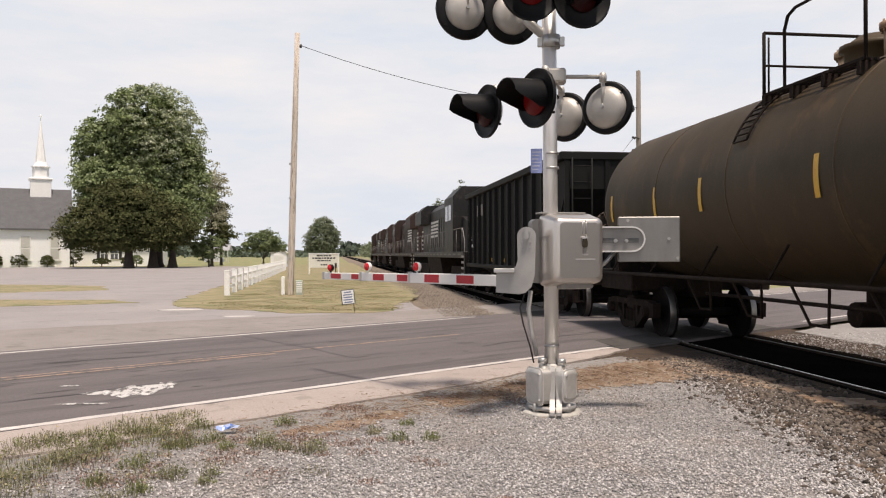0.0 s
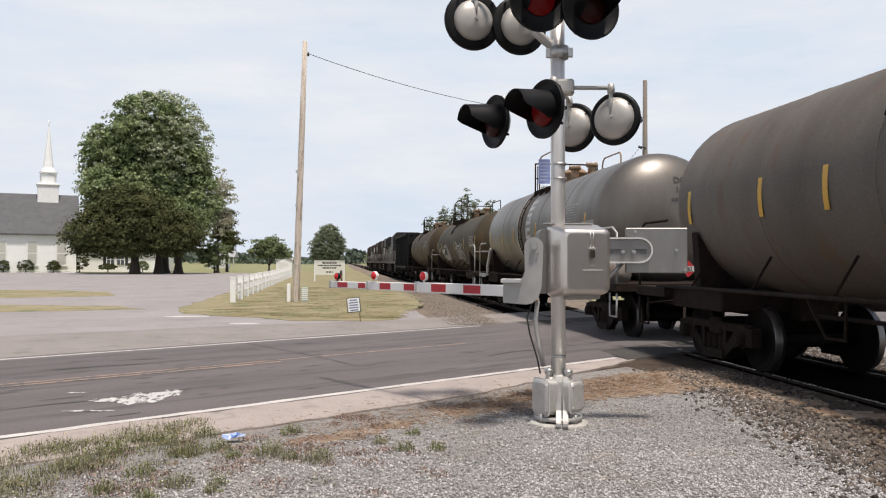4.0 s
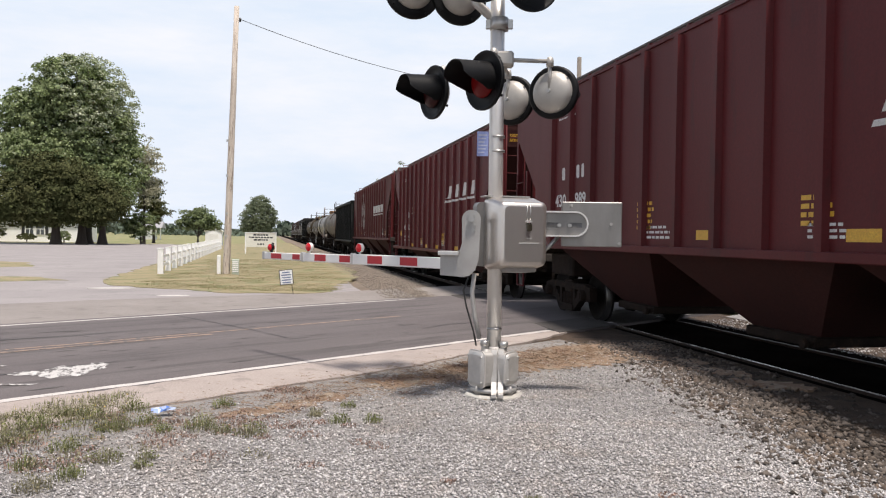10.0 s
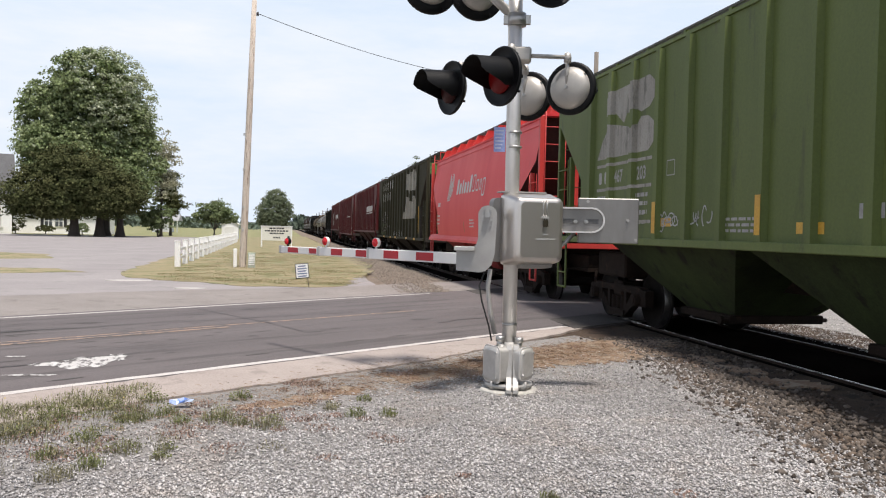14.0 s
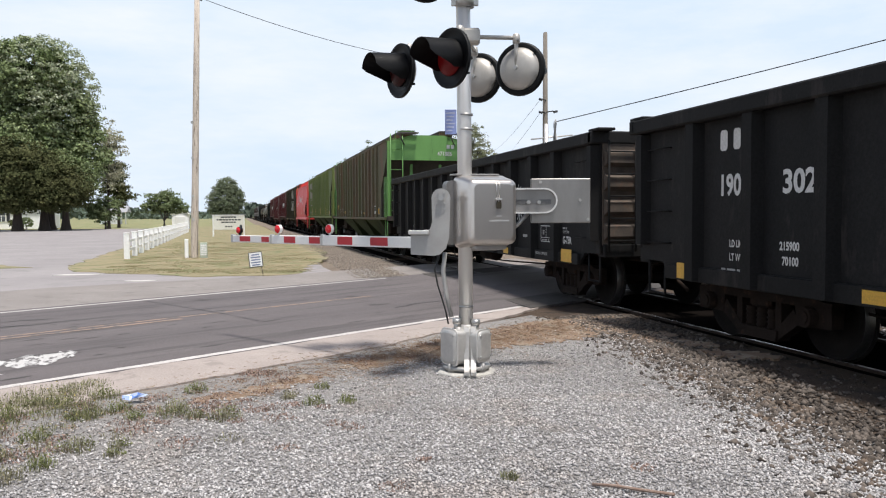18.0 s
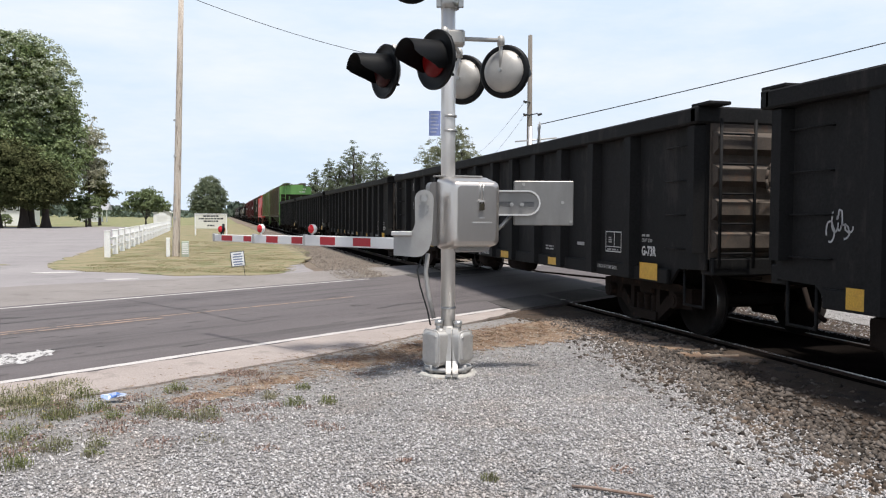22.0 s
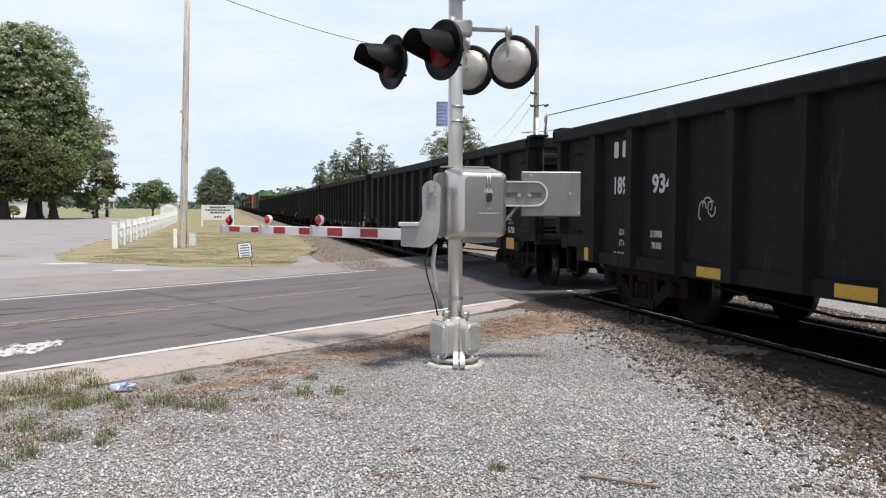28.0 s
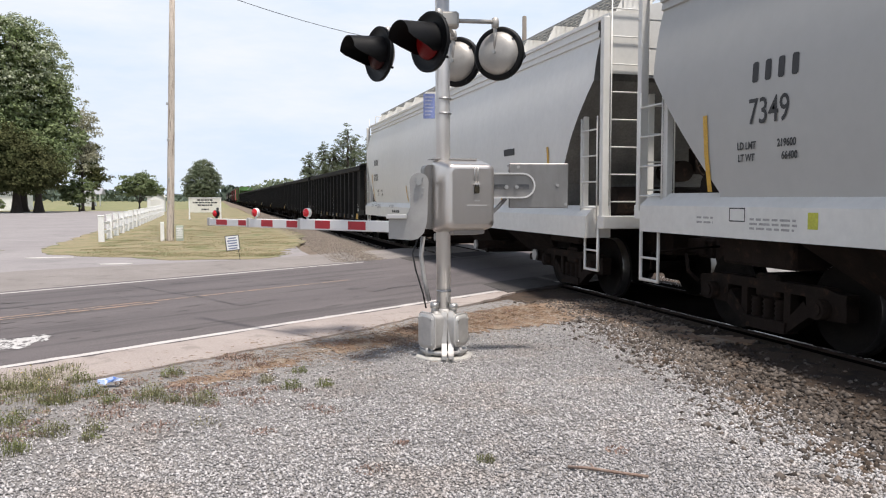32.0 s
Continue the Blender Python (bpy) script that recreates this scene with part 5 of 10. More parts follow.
def quads(car, name, items, material, x, label=""):
    """Flat paint marks on the side: items are (y0, y1, z0, z1) or four (y, z) corners."""
    gg, ob = Geo(), None
    if isinstance(x, list):      # tall marks follow the curve of the side in short steps
        items = [r for q in items for r in ([q] if isinstance(q[0], tuple) or q[3] - q[2] < 0.16 or name not in SINGLE else [(q[0], q[1], q[2] + (q[3] - q[2]) * k / 6, q[2] + (q[3] - q[2]) * (k + 1) / 6) for k in range(6)])]
    for q in items:
        pts = [(q[0], q[2]), (q[1], q[2]), (q[1], q[3]), (q[0], q[3])] if not isinstance(q[0], tuple) else list(q)
        area = sum(pts[i][0] * pts[(i + 1) % len(pts)][1] - pts[(i + 1) % len(pts)][0] * pts[i][1] for i in range(len(pts)))
        pts = list(reversed(pts)) if area > 0 else pts
        gg.add([(-profile_at(x, b) - {"panel_field": 0.0095, "inspection_panel": 0.007}.get(name, 0.005) if isinstance(x, list) else x, a, b) for a, b in pts], [tuple(range(len(pts)))])
        if name in SINGLE and not isinstance(x, list):
            ob = part(name, gg, material, car, label)
            gg = Geo()
    if gg.f:
        ob = part(name, gg, material, car, label)
        if len(items) > 8:
            tagged(ob, kind="stuff")
    return ob


def bars(y, z, w, h, n, gap, seed):
    """Rows of unreadable small lettering as plain bars."""
    rnd = random.Random(seed)
    out = []
    for k in range(n):
        yy, zz = y, z - k * gap
        end = y - w * rnd.uniform(0.75, 1.0)
        while yy > end:
            wl = rnd.uniform(0.06, 0.16)
            out.append((max(end, yy - wl), yy, zz, zz + h))
            yy -= wl + 0.03
    return out


def letter_blocks(car, name, boxes, material, x, label, stroke=0.34, ribs=None, h=0.0):
    """One plain solid block with clipped corners for each letter of a name; boxes are (y0, y1, z0, z1)."""
    for y0, y1, z0, z1 in boxes:
        m, w, c = (y0 + y1) / 2, (y1 - y0) * stroke, (y1 - y0) * 0.14
        shape = [(m - w + c, z0), (m + w - c, z0), (m + w, z0 + c), (m + w, z1 - c), (m + w - c, z1), (m - w + c, z1), (m - w, z1 - c), (m - w, z0 + c)]
        if ribs:
            banded(car, name, [shape], material, x, ribs, h, label)
            continue
        gg = Geo()
        gg.add([(-profile_at(x, q) - 0.006 if isinstance(x, list) else x, p, q) for p, q in reversed(shape)], [tuple(range(8))])
        part(name, gg, material, car, label)


def scrawl(car, y, z, w, h, seed, material, x, thick=0.022, n=9):
    """Spray-painted loops and strokes that cannot be read."""
    rnd = random.Random(seed)
    gg = Geo()
    for s in range(n):
        cy, cz = y - w * (s + 0.5) / n, z + h * rnd.uniform(0.25, 0.75)
        ry, rz = w / n * rnd.uniform(0.5, 1.1), h * rnd.uniform(0.15, 0.48)
        a0, turn = rnd.uniform(0, 6.28), rnd.choice((2.5, 4.0, 5.5, 6.5)) * rnd.choice((-1, 1))
        pts = [(cy + ry * math.cos(a0 + turn * k / 14), cz + rz * math.sin(a0 + turn * k / 14 * rnd.choice((1, 1, 1.15)))) for k in range(15)]
        for a, b in zip(pts, pts[1:]):
            d = Vector((b[0] - a[0], b[1] - a[1]))
            if d.length < 1e-4:
                continue
            o = Vector((-d.y, d.x)).normalized() * thick / 2
            q = [(x, a[0] + o.x, a[1] + o.y), (x, b[0] + o.x, b[1] + o.y), (x, b[0] - o.x, b[1] - o.y), (x, a[0] - o.x, a[1] - o.y)]
            gg.add(q, [(0, 1, 2, 3)])
    return part("graffiti", gg, material, car, "loose spray-painted scrawl")


def bubble(car, y, z, w, h, seed, material, R, zc):
    """Fat outlined letters sprayed on a round shell: one lumpy outline each, over one another."""
    rnd = random.Random(seed)
    n = 4
    for k in range(n):
        cy, cz = y - w * (k + 0.5) / n, z + h * (0.60 - 0.07 * k)
        ry, rz = w / n * 0.66, h * (0.30 + 0.045 * k)
        ph = rnd.uniform(0, 6.28)
        loops = [[(cy + ry * math.cos(a) * (1 + 0.20 * math.sin(3 * a + ph)), cz + rz * math.sin(a) * (1 + 0.22 * math.cos(2 * a + ph))) for a in [math.pi * i / 14 for i in range(29)]]]
        loops.append([(cy + ry * 0.28 * math.cos(a), cz - rz * 0.1 + rz * 0.55 * math.sin(a)) for a in [0.6 + 4.2 * i / 12 for i in range(13)]])
        gg = Geo()
        for pts in loops:
            for i, (a, b) in enumerate(zip(pts, pts[1:])):
                d = Vector((b[0] - a[0], b[1] - a[1]))
                o = Vector((-d.y, d.x)).normalized() * (0.032 if pts is loops[0] else 0.020)
                d = d.normalized() * 0.012
                q = [(a[0] + o.x - d.x, a[1] + o.y - d.y), (b[0] + o.x + d.x, b[1] + o.y + d.y), (b[0] - o.x + d.x, b[1] - o.y + d.y), (a[0] - o.x - d.x, a[1] - o.y - d.y)]
                gg.add([(-math.sqrt(R * R - (v[1] - zc) ** 2) - 0.010 - 0.0006 * (i % 3) - 0.002 * k, v[0], v[1]) for v in q], [(0, 1, 2, 3)])
        part("graffiti", gg, material, car, "fat outlined sprayed letter shape")


def sunburst(car, y, z, x, material):
    """A sprayed pale oval with curling rays."""
    gg = Geo()
    oval = [(x, y + 0.17 * math.cos(a), z + 0.21 * math.sin(a)) for a in [math.pi * k / 12 for k in range(24)]]
    gg.add(list(reversed(oval)), [tuple(range(24))])
    for k in range(15):
        a = 2 * math.pi * k / 15
        pts = [(y + (0.17 + 0.055 * j) * math.cos(a + 0.13 * j), z + (0.21 + 0.05 * j) * math.sin(a + 0.13 * j)) for j in range(4)]
        for p, q in zip(pts, pts[1:]):
            d = Vector((q[0] - p[0], q[1] - p[1])).normalized() * 0.012
            gg.add([(x, p[0] - d.y, p[1] + d.x), (x, q[0] - d.y, q[1] + d.x), (x, q[0] + d.y, q[1] - d.x), (x, p[0] + d.y, p[1] - d.x)], [(0, 1, 2, 3)])
    part("graffiti", gg, material, car, "sprayed pale oval with curling rays")


def ladder(car, name, x0, y0, x1, y1, z0, z1, n, material, stile=0.02, rung=0.012, flat=False):
    """Two stiles between (x0, y0) and (x1, y1) with n rungs."""
    gg = Geo()
    for x, y in ((x0, y0), (x1, y1)):
        if flat:
            gg.chbox(x - 0.03, x + 0.03, y - 0.03, y + 0.03, z0, z1, 0.006)
        else:
            gg.cyl((x, y, z0), (x, y, z1), stile, n=6)
    lad = part(name, gg, material, car)
    for k in range(n):
        z = z0 + (z1 - z0) * (k + 0.5) / n
        g2 = Geo()
        g2.tube([(x0, y0, z), (x1, y1, z)], rung, n=6)
        part("rung", g2, material, lad)
    return lad


def brake_wheel(car, x, y, z, e, material):
    gg = Geo()
    for k in range(16):
        a, b = k * math.pi / 8, (k + 1) * math.pi / 8
        gg.cyl((x + 0.28 * math.cos(a), y, z + 0.28 * math.sin(a)), (x + 0.28 * math.cos(b), y, z + 0.28 * math.sin(b)), 0.016, n=6)
    for k in range(4):
        a = k * math.pi / 2 + 0.4
        gg.tube([(x, y - 0.05 * e, z), (x + 0.28 * math.cos(a), y, z + 0.28 * math.sin(a))], 0.012, n=6)
    gg.cyl((x, y, z), (x, y - 0.25 * e, z), 0.03, n=8)
    gg.chbox(x - 0.15, x + 0.15, y - 0.32 * e - 0.1, y - 0.32 * e + 0.1, z - 0.2, z + 0.2, 0.02)
    part("brake_wheel", gg, material, car)


def car_thing(name, label, lead, rear, category, group):
    ob = thing(name, label, category, group)
    CARS.append((ob, (lead + rear) / 2))
    return ob, lead - rear


def gondola(lead, rear, number, tags, label, rusty=False, seed=0):
    car, L = car_thing("gondola_car", label, lead, rear, "freight car", "gondola cars")
    h = L / 2
    floor = Geo()
    floor.box(-1.40, 1.40, -h + 0.1, h - 0.1, 0.98, 1.10)
    floor.box(-0.25, 0.25, -h - 0.1, h + 0.1, 0.72, 0.985)
    part("floor", floor, M_rustend, car)
    side_prof = [(-h, 2.60), (-h, 0.92), (-h + 0.55, 0.90), (-h + 0.75, 0.70), (h - 0.75, 0.70), (h - 0.55, 0.90), (h, 0.92), (h, 2.60)]
    for e in (-1, 1):
        gg = Geo()
        gg.prism(side_prof, "x", e * 1.44, e * 1.40)
        sd = part("side_sheet", gg, M_black_car, car, "black weathered steel side with vertical ribs")
        gg = Geo()
        gg.chbox(min(e * 1.40, e * 1.60), max(e * 1.40, e * 1.60), -h - 0.02, h + 0.02, 2.575, 2.76, 0.02)
        part("top_chord", gg, M_black_car, sd)
        gg = Geo()
        gg.chbox(min(e * 1.44, e * 1.50), max(e * 1.44, e * 1.50), -h + 0.7, h - 0.7, 0.705, 0.885, 0.01)
        part("side_sill", gg, M_black_car, sd)
        if "rib" not in CACHE:
            r = Geo()
            r.prism([(0, 0.13), (-0.13, 0.085), (-0.13, -0.085), (0, -0.13)], "z", 0.72, 2.575)
            CACHE["rib"] = r.mesh("rib", M_black_car)
        ribs = [-h + 0.12] + [-h + 1.62 + (L - 2.98) * k / 12 for k in range(13)] + [h - 0.12]
        for k, y in enumerate(ribs):
            m = pose(e * 1.438, y, 0, 0, 0, 0 if e < 0 else 180)
            if k in (0, len(ribs) - 1):
                m = Matrix.Translation((e * 1.438, y, 0.55)) @ (pose(0, 0, 0, 0, 0, 0 if e < 0 else 180) @ Matrix.Diagonal((1, 0.8, 0.78, 1)))
            part("rib", CACHE["rib"], None, sd, at=m)
    for e in (-1, 1):
        gg = Geo()
        gg.box(-1.40, 1.40, e * h - 0.03, e * h + 0.03, 0.90, 2.60)
        en = part("end_sheet", gg, M_rustend if rusty else M_black_car, car)
        for z in (1.25, 1.62, 2.0, 2.36):
            gg = Geo()
            gg.prism([(e * (h + 0.03), z - 0.13), (e * (h + 0.13), z - 0.07), (e * (h + 0.13), z + 0.07), (e * (h + 0.03), z + 0.13)], "x", -1.38, 1.38)
            part("end_rib", gg, M_rustend if rusty else M_black_car, en)
        gg = Geo()
        gg.chbox(-1.6, 1.6, e * h - 0.05, e * h + 0.10, 2.58, 2.77, 0.02)
        gg.chbox(-1.58, -1.30, e * h - 0.25, e * h + 0.11, 2.76, 2.80, 0.01)
        part("end_chord", gg, M_black_car, en)
        gg = Geo()
        gg.chbox(-1.40, 1.40, e * h - 0.10, e * h + 0.14, 0.86, 1.06, 0.015)
        part("end_sill", gg, M_black_car, car)
        ladder(car, "ladder", -1.36, e * (h + 0.16), -0.92, e * (h + 0.16), 0.95, 2.62, 5, M_black_car)
        ladder(car, "ladder", 1.36, e * (h + 0.16), 0.92, e * (h + 0.16), 0.95, 2.62, 5, M_black_car)
        for z in (1.15, 1.55, 1.95, 2.35):
            part("grab_iron", Geo().tube([(-1.44, e * (h - 0.25), z), (-1.50, e * (h - 0.25), z), (-1.50, e * (h - 0.75), z), (-1.44, e * (h - 0.75), z)], 0.010, n=6), M_black_car, car)
        gg = Geo()
        gg.tube([(-1.38, e * (h - 0.1), 0.92), (-1.38, e * (h - 0.1), 0.48), (-1.38, e * (h - 0.5), 0.48), (-1.38, e * (h - 0.5), 0.92)], 0.018, n=6)
        part("sill_step", gg, M_black_car, car)
        coupler(car, e * (h + 0.02), e)
        bogie(car, e * (h - 2.0))
    for y in (-4.4, -2.2, 0.0, 2.2, 4.4):
        part("cross_bearer", Geo().prism([(-1.40, 0.98), (1.40, 0.98), (1.40, 0.86), (0.3, 0.62), (-0.3, 0.62), (-1.40, 0.86)], "y", y - 0.06, y + 0.06), M_truck, car)
    gg = Geo()
    gg.lathe((-0.95, 0.55, 0.58), (0, 1, 0), [(0, 0.0), (0, 0.16), (0.04, 0.19), (0.55, 0.19), (0.60, 0.15), (0.62, 0.0)], n=16)
    part("brake_cylinder", gg, M_truck, car, "grimy brake cylinder under the floor")
    gg = Geo()
    gg.lathe((-0.9, -1.5, 0.60), (0, 1, 0), [(0, 0.0), (0.02, 0.12), (0.06, 0.16), (0.9, 0.16), (0.94, 0.12), (0.96, 0.0)], n=16)
    part("air_reservoir", gg, M_truck, car, "grimy air reservoir under the floor")
    part("brake_rod", Geo().tube([(-0.75, -5.2, 0.55), (-0.85, -1.8, 0.46), (-0.9, 0.5, 0.52)], 0.018, n=6), M_truck, car)
    part("brake_rod", Geo().tube([(-0.9, 1.2, 0.52), (-0.85, 2.6, 0.44), (-0.75, 5.4, 0.55)], 0.018, n=6), M_truck, car)
    part("brake_lever", Geo().tube([(-1.30, 0.95, 0.70), (-1.34, 0.70, 0.48), (-1.30, 0.35, 0.46), (-1.10, 0.2, 0.56)], 0.016, n=6), M_truck, car)
    part("train_pipe", Geo().tube([(-0.55, -h + 0.2, 0.80), (-0.62, -3.0, 0.62), (-0.62, 3.0, 0.62), (-0.55, h - 0.2, 0.80)], 0.025, n=6), M_truck, car)
    brake_wheel(car, -0.55, -h - 0.24, 1.95, -1, M_rustend)
    xs = -1.4455
    xl = -1.5055
    quads(car, "reflector", [(h - 1.44, h - 1.00, 0.73, 0.92), (h - 4.53, h - 4.06, 0.735, 0.855), (h - 6.76, h - 6.26, 0.735, 0.86), (-h + 6.30, -h + 6.78, 0.735, 0.86), (-h + 3.94, -h + 4.42, 0.735, 0.855), (-h + 0.92, -h + 1.36, 0.73, 0.94)], M_yellow, -1.5055, "yellow reflective marks along the sill")
    letter_blocks(car, "owner_mark", [(h - 1.99, h - 1.79, 2.22, 2.45), (h - 2.23, h - 2.04, 2.22, 2.45)], M_letter, xs, "owner's initial as a plain white block")
    a, b = number.split()
    letter(car, "RETAINER VALVE", -0.22, 0.755, 0.062, M_letter_grey, xl, 0.003, 0.85)
    quads(car, "arrow_mark", [((-0.04, 0.735), (-0.14, 0.72), (-0.11, 0.81), (-0.06, 0.795))], M_letter_grey, xl, "small pale painted arrow")
    tagged(quads(car, "sill_stencil", bars(0.86, 0.765, 0.36, 0.03, 1, 0.06, 97), M_letter_grey, xl), kind="stuff")
    letter(car, a, h - 1.80, 1.725, 0.235, M_letter, xs, 0.010, 0.86)
    letter(car, b, h - 2.90, 1.725, 0.235, M_letter, xs, 0.010, 1.05)
    letter(car, "CU FT 2769", -h + 1.42, 1.20, 0.045, M_letter_grey, xs, 0.002, 0.85)
    letter(car, "LD LMT", h - 2.01, 1.15, 0.08, M_letter, xs, 0.003, 0.75)
    letter(car, "LT WT", h - 2.01, 1.00, 0.08, M_letter, xs, 0.003, 0.75)
    letter(car, "215900", h - 2.87, 1.15, 0.085, M_letter, xs, 0.004, 0.85)
    letter(car, "70100", h - 2.91, 1.00, 0.085, M_letter, xs, 0.004, 0.85)
    letter(car, "G-73R", -h + 1.42, 1.03, 0.12, M_letter, xs, 0.006, 0.8)
    letter(car, "2 INCH HF COMP SHOE", -h + 2.58, 0.80, 0.05, M_letter_grey, xl, 0.002, 0.8)
    sq = (-h + 1.98, -h + 2.45, 1.03, 1.32)
    t = 0.015
    quads(car, "consolidated_stencil", [(sq[0], sq[1], sq[2], sq[2] + t), (sq[0], sq[1], sq[3] - t, sq[3]), (sq[0], sq[0] + t, sq[2], sq[3]), (sq[1] - t, sq[1], sq[2], sq[3]), (sq[0] + 0.2, sq[0] + 0.215, sq[2] + 0.07, sq[3]), (sq[0], sq[1], sq[2] + 0.07, sq[2] + 0.08)], M_letter, xs, "white outlined inspection panel")
    quads(car, "small_stencil", bars(-h + 1.42, 1.27, 0.22, 0.028, 1, 0.05, seed) + bars(-h + 2.36, 1.22, 0.1, 0.02, 3, 0.03, seed + 4) + bars(-h + 2.40, 1.055, 0.36, 0.022, 1, 0.03, seed + 5) + bars(h - 1.86, 0.885, 0.75, 0.022, 1, 0.05, seed + 1) + bars(-h + 4.66, 1.02, 0.4, 0.025, 2, 0.045, seed + 2), M_letter_grey, xs, "rows of small faded stencilled lettering")
    quads(car, "data_plate", [(-h + 3.15, -h + 3.40, 1.09, 1.14)], M_letter_grey, xs, "small grey data plate")
    for y, z, w, hh, s, n in tags:
        scrawl(car, h - y, z, w, hh, s, M_graffiti, -1.4465, 0.018, n)
    return car


def profile_at(prof, z):
    for (x0, z0), (x1, z1) in zip(prof, prof[1:]):
        if z0 <= z <= z1:
            return x0 + (x1 - x0) * (z - z0) / max(1e-6, z1 - z0)
    return prof[-1][0]


def loft(gg, prof, cut, h, z_extra=()):
    """A car body: half outline (x, z) from sill to eave, swept along y, its ends set back by cut(z)."""
    zs = sorted({round(z, 4) for _, z in prof} | {z for z in z_extra if prof[0][1] < z < prof[-1][1]})
    pts = [(profile_at(prof, z), z, h - cut(z)) for z in zs]
    runs = [[pts[0]]]
    for k in range(1, len(pts)):      # curved stretches share their corners, so that they shade smoothly
        runs[-1].append(pts[k])
        if k + 1 < len(pts):
            a, b, c = pts[k - 1], pts[k], pts[k + 1]
            if abs(math.atan2(b[0] - a[0], b[1] - a[1]) - math.atan2(c[0] - b[0], c[1] - b[1])) > 0.35:
                runs.append([pts[k]])
    for run in runs:
        for e in (-1, 1):
            v = [q for x, z, y in run for q in ((e * x, -y, z), (e * x, y, z))]
            gg.add(v, [(2 * k, 2 * k + 1, 2 * k + 3, 2 * k + 2) if e > 0 else (2 * k + 2, 2 * k + 3, 2 * k + 1, 2 * k) for k in range(len(run) - 1)], 0, len(run) > 3)
    for (x0, z0, y0), (x1, z1, y1) in zip(pts, pts[1:]):
        for e in (-1, 1):
            q = [(-x0, e * y0, z0), (x0, e * y0, z0), (x1, e * y1, z1), (-x1, e * y1, z1)]
            gg.add(q, [(3, 2, 1, 0) if e > 0 else (0, 1, 2, 3)], 1)
    x, z, y = pts[0]
    gg.add([(-x, -y, z), (x, -y, z), (x, y, z), (-x, y, z)], [(3, 2, 1, 0)])


def hopper_bays(car, h, count, zt, material, inset=2.3, zb=0.42):
    span = (2 * h - 2 * inset) / count
    for k in range(count):
        y = -h + inset + span * (k + 0.5)
        gg = Geo()
        a, b = span * 0.49, span * 0.16
        top = [(-1.45, y - a, zt), (1.45, y - a, zt), (1.45, y + a, zt), (-1.45, y + a, zt)]
        bot = [(-0.62, y - b, zb), (0.62, y - b, zb), (0.62, y + b, zb), (-0.62, y + b, zb)]
        gg.add(top + bot, [(0, 1, 2, 3), (7, 6, 5, 4), (0, 4, 5, 1), (1, 5, 6, 2), (2, 6, 7, 3), (3, 7, 4, 0)])
        bay = part("hopper_bay", gg, material, car)
        gg = Geo()
        gg.chbox(-0.72, 0.72, y - b - 0.06, y + b + 0.06, zb - 0.10, zb + 0.02, 0.015)
        gg.cyl((-0.80, y - b, zb - 0.05), (0.80, y - b, zb - 0.05), 0.03, n=8)
        gg.cyl((-0.86, y - b, zb - 0.05), (-0.80, y - b, zb - 0.05), 0.06, n=8)
        part("outlet_gate", gg, M_truck, bay)
    gg = Geo()
    gg.box(-0.22, 0.22, -h + 0.2, h - 0.2, 0.80, 1.02)
    part("centre_sill", gg, M_truck, car)


def rib_places(ribs, h):
    """Where the side ribs stand: ribs is (spacing, one rib's place), or None for a smooth side."""
    if not ribs:
        return []
    gap, one = ribs
    return [one + gap * k for k in range(-30, 31) if abs(one + gap * k) < h - 1.42]


def banded(car, name, shapes, material, x, ribs, h, label="", rib_w=0.085):
    """Painted shapes (lists of (y, z)) laid over a ribbed side: they step out over each rib."""
    marks = rib_places(ribs, h)
    for shape in shapes:
        gg = Geo()
        lo, hi = min(p[0] for p in shape), max(p[0] for p in shape)
        cuts = sorted({lo, hi} | {c for m in marks for c in (m - rib_w, m - rib_w * 0.7, m + rib_w * 0.7, m + rib_w) if lo < c < hi})
        for a, b in zip(cuts, cuts[1:]):
            poly = list(shape)
            for bound, keep_above in ((a, True), (b, False)):
                out = []
                for i, p in enumerate(poly):
                    q = poly[i - 1]
                    pin, qin = (p[0] >= bound, q[0] >= bound) if keep_above else (p[0] <= bound, q[0] <= bound)
                    if pin != qin:
                        f = (bound - q[0]) / (p[0] - q[0])
                        out.append((bound, q[1] + f * (p[1] - q[1])))
                    if pin:
                        out.append(p)
                poly = out
            if len(poly) < 3:
                continue
            area = sum(poly[i - 1][0] * poly[i][1] - poly[i][0] * poly[i - 1][1] for i in range(len(poly)))
            if abs(area) < 1e-5:
                continue
            poly = list(reversed(poly)) if area > 0 else poly

            def out_at(y):
                d = min([abs(y - m) for m in marks] or [9])
                return 0.075 * min(1.0, max(0.0, (rib_w - d) / (rib_w * 0.3)))
            gg.add([(x - out_at(y), y, z) for y, z in poly], [tuple(range(len(poly)))])
        part(name, gg, material, car, label)


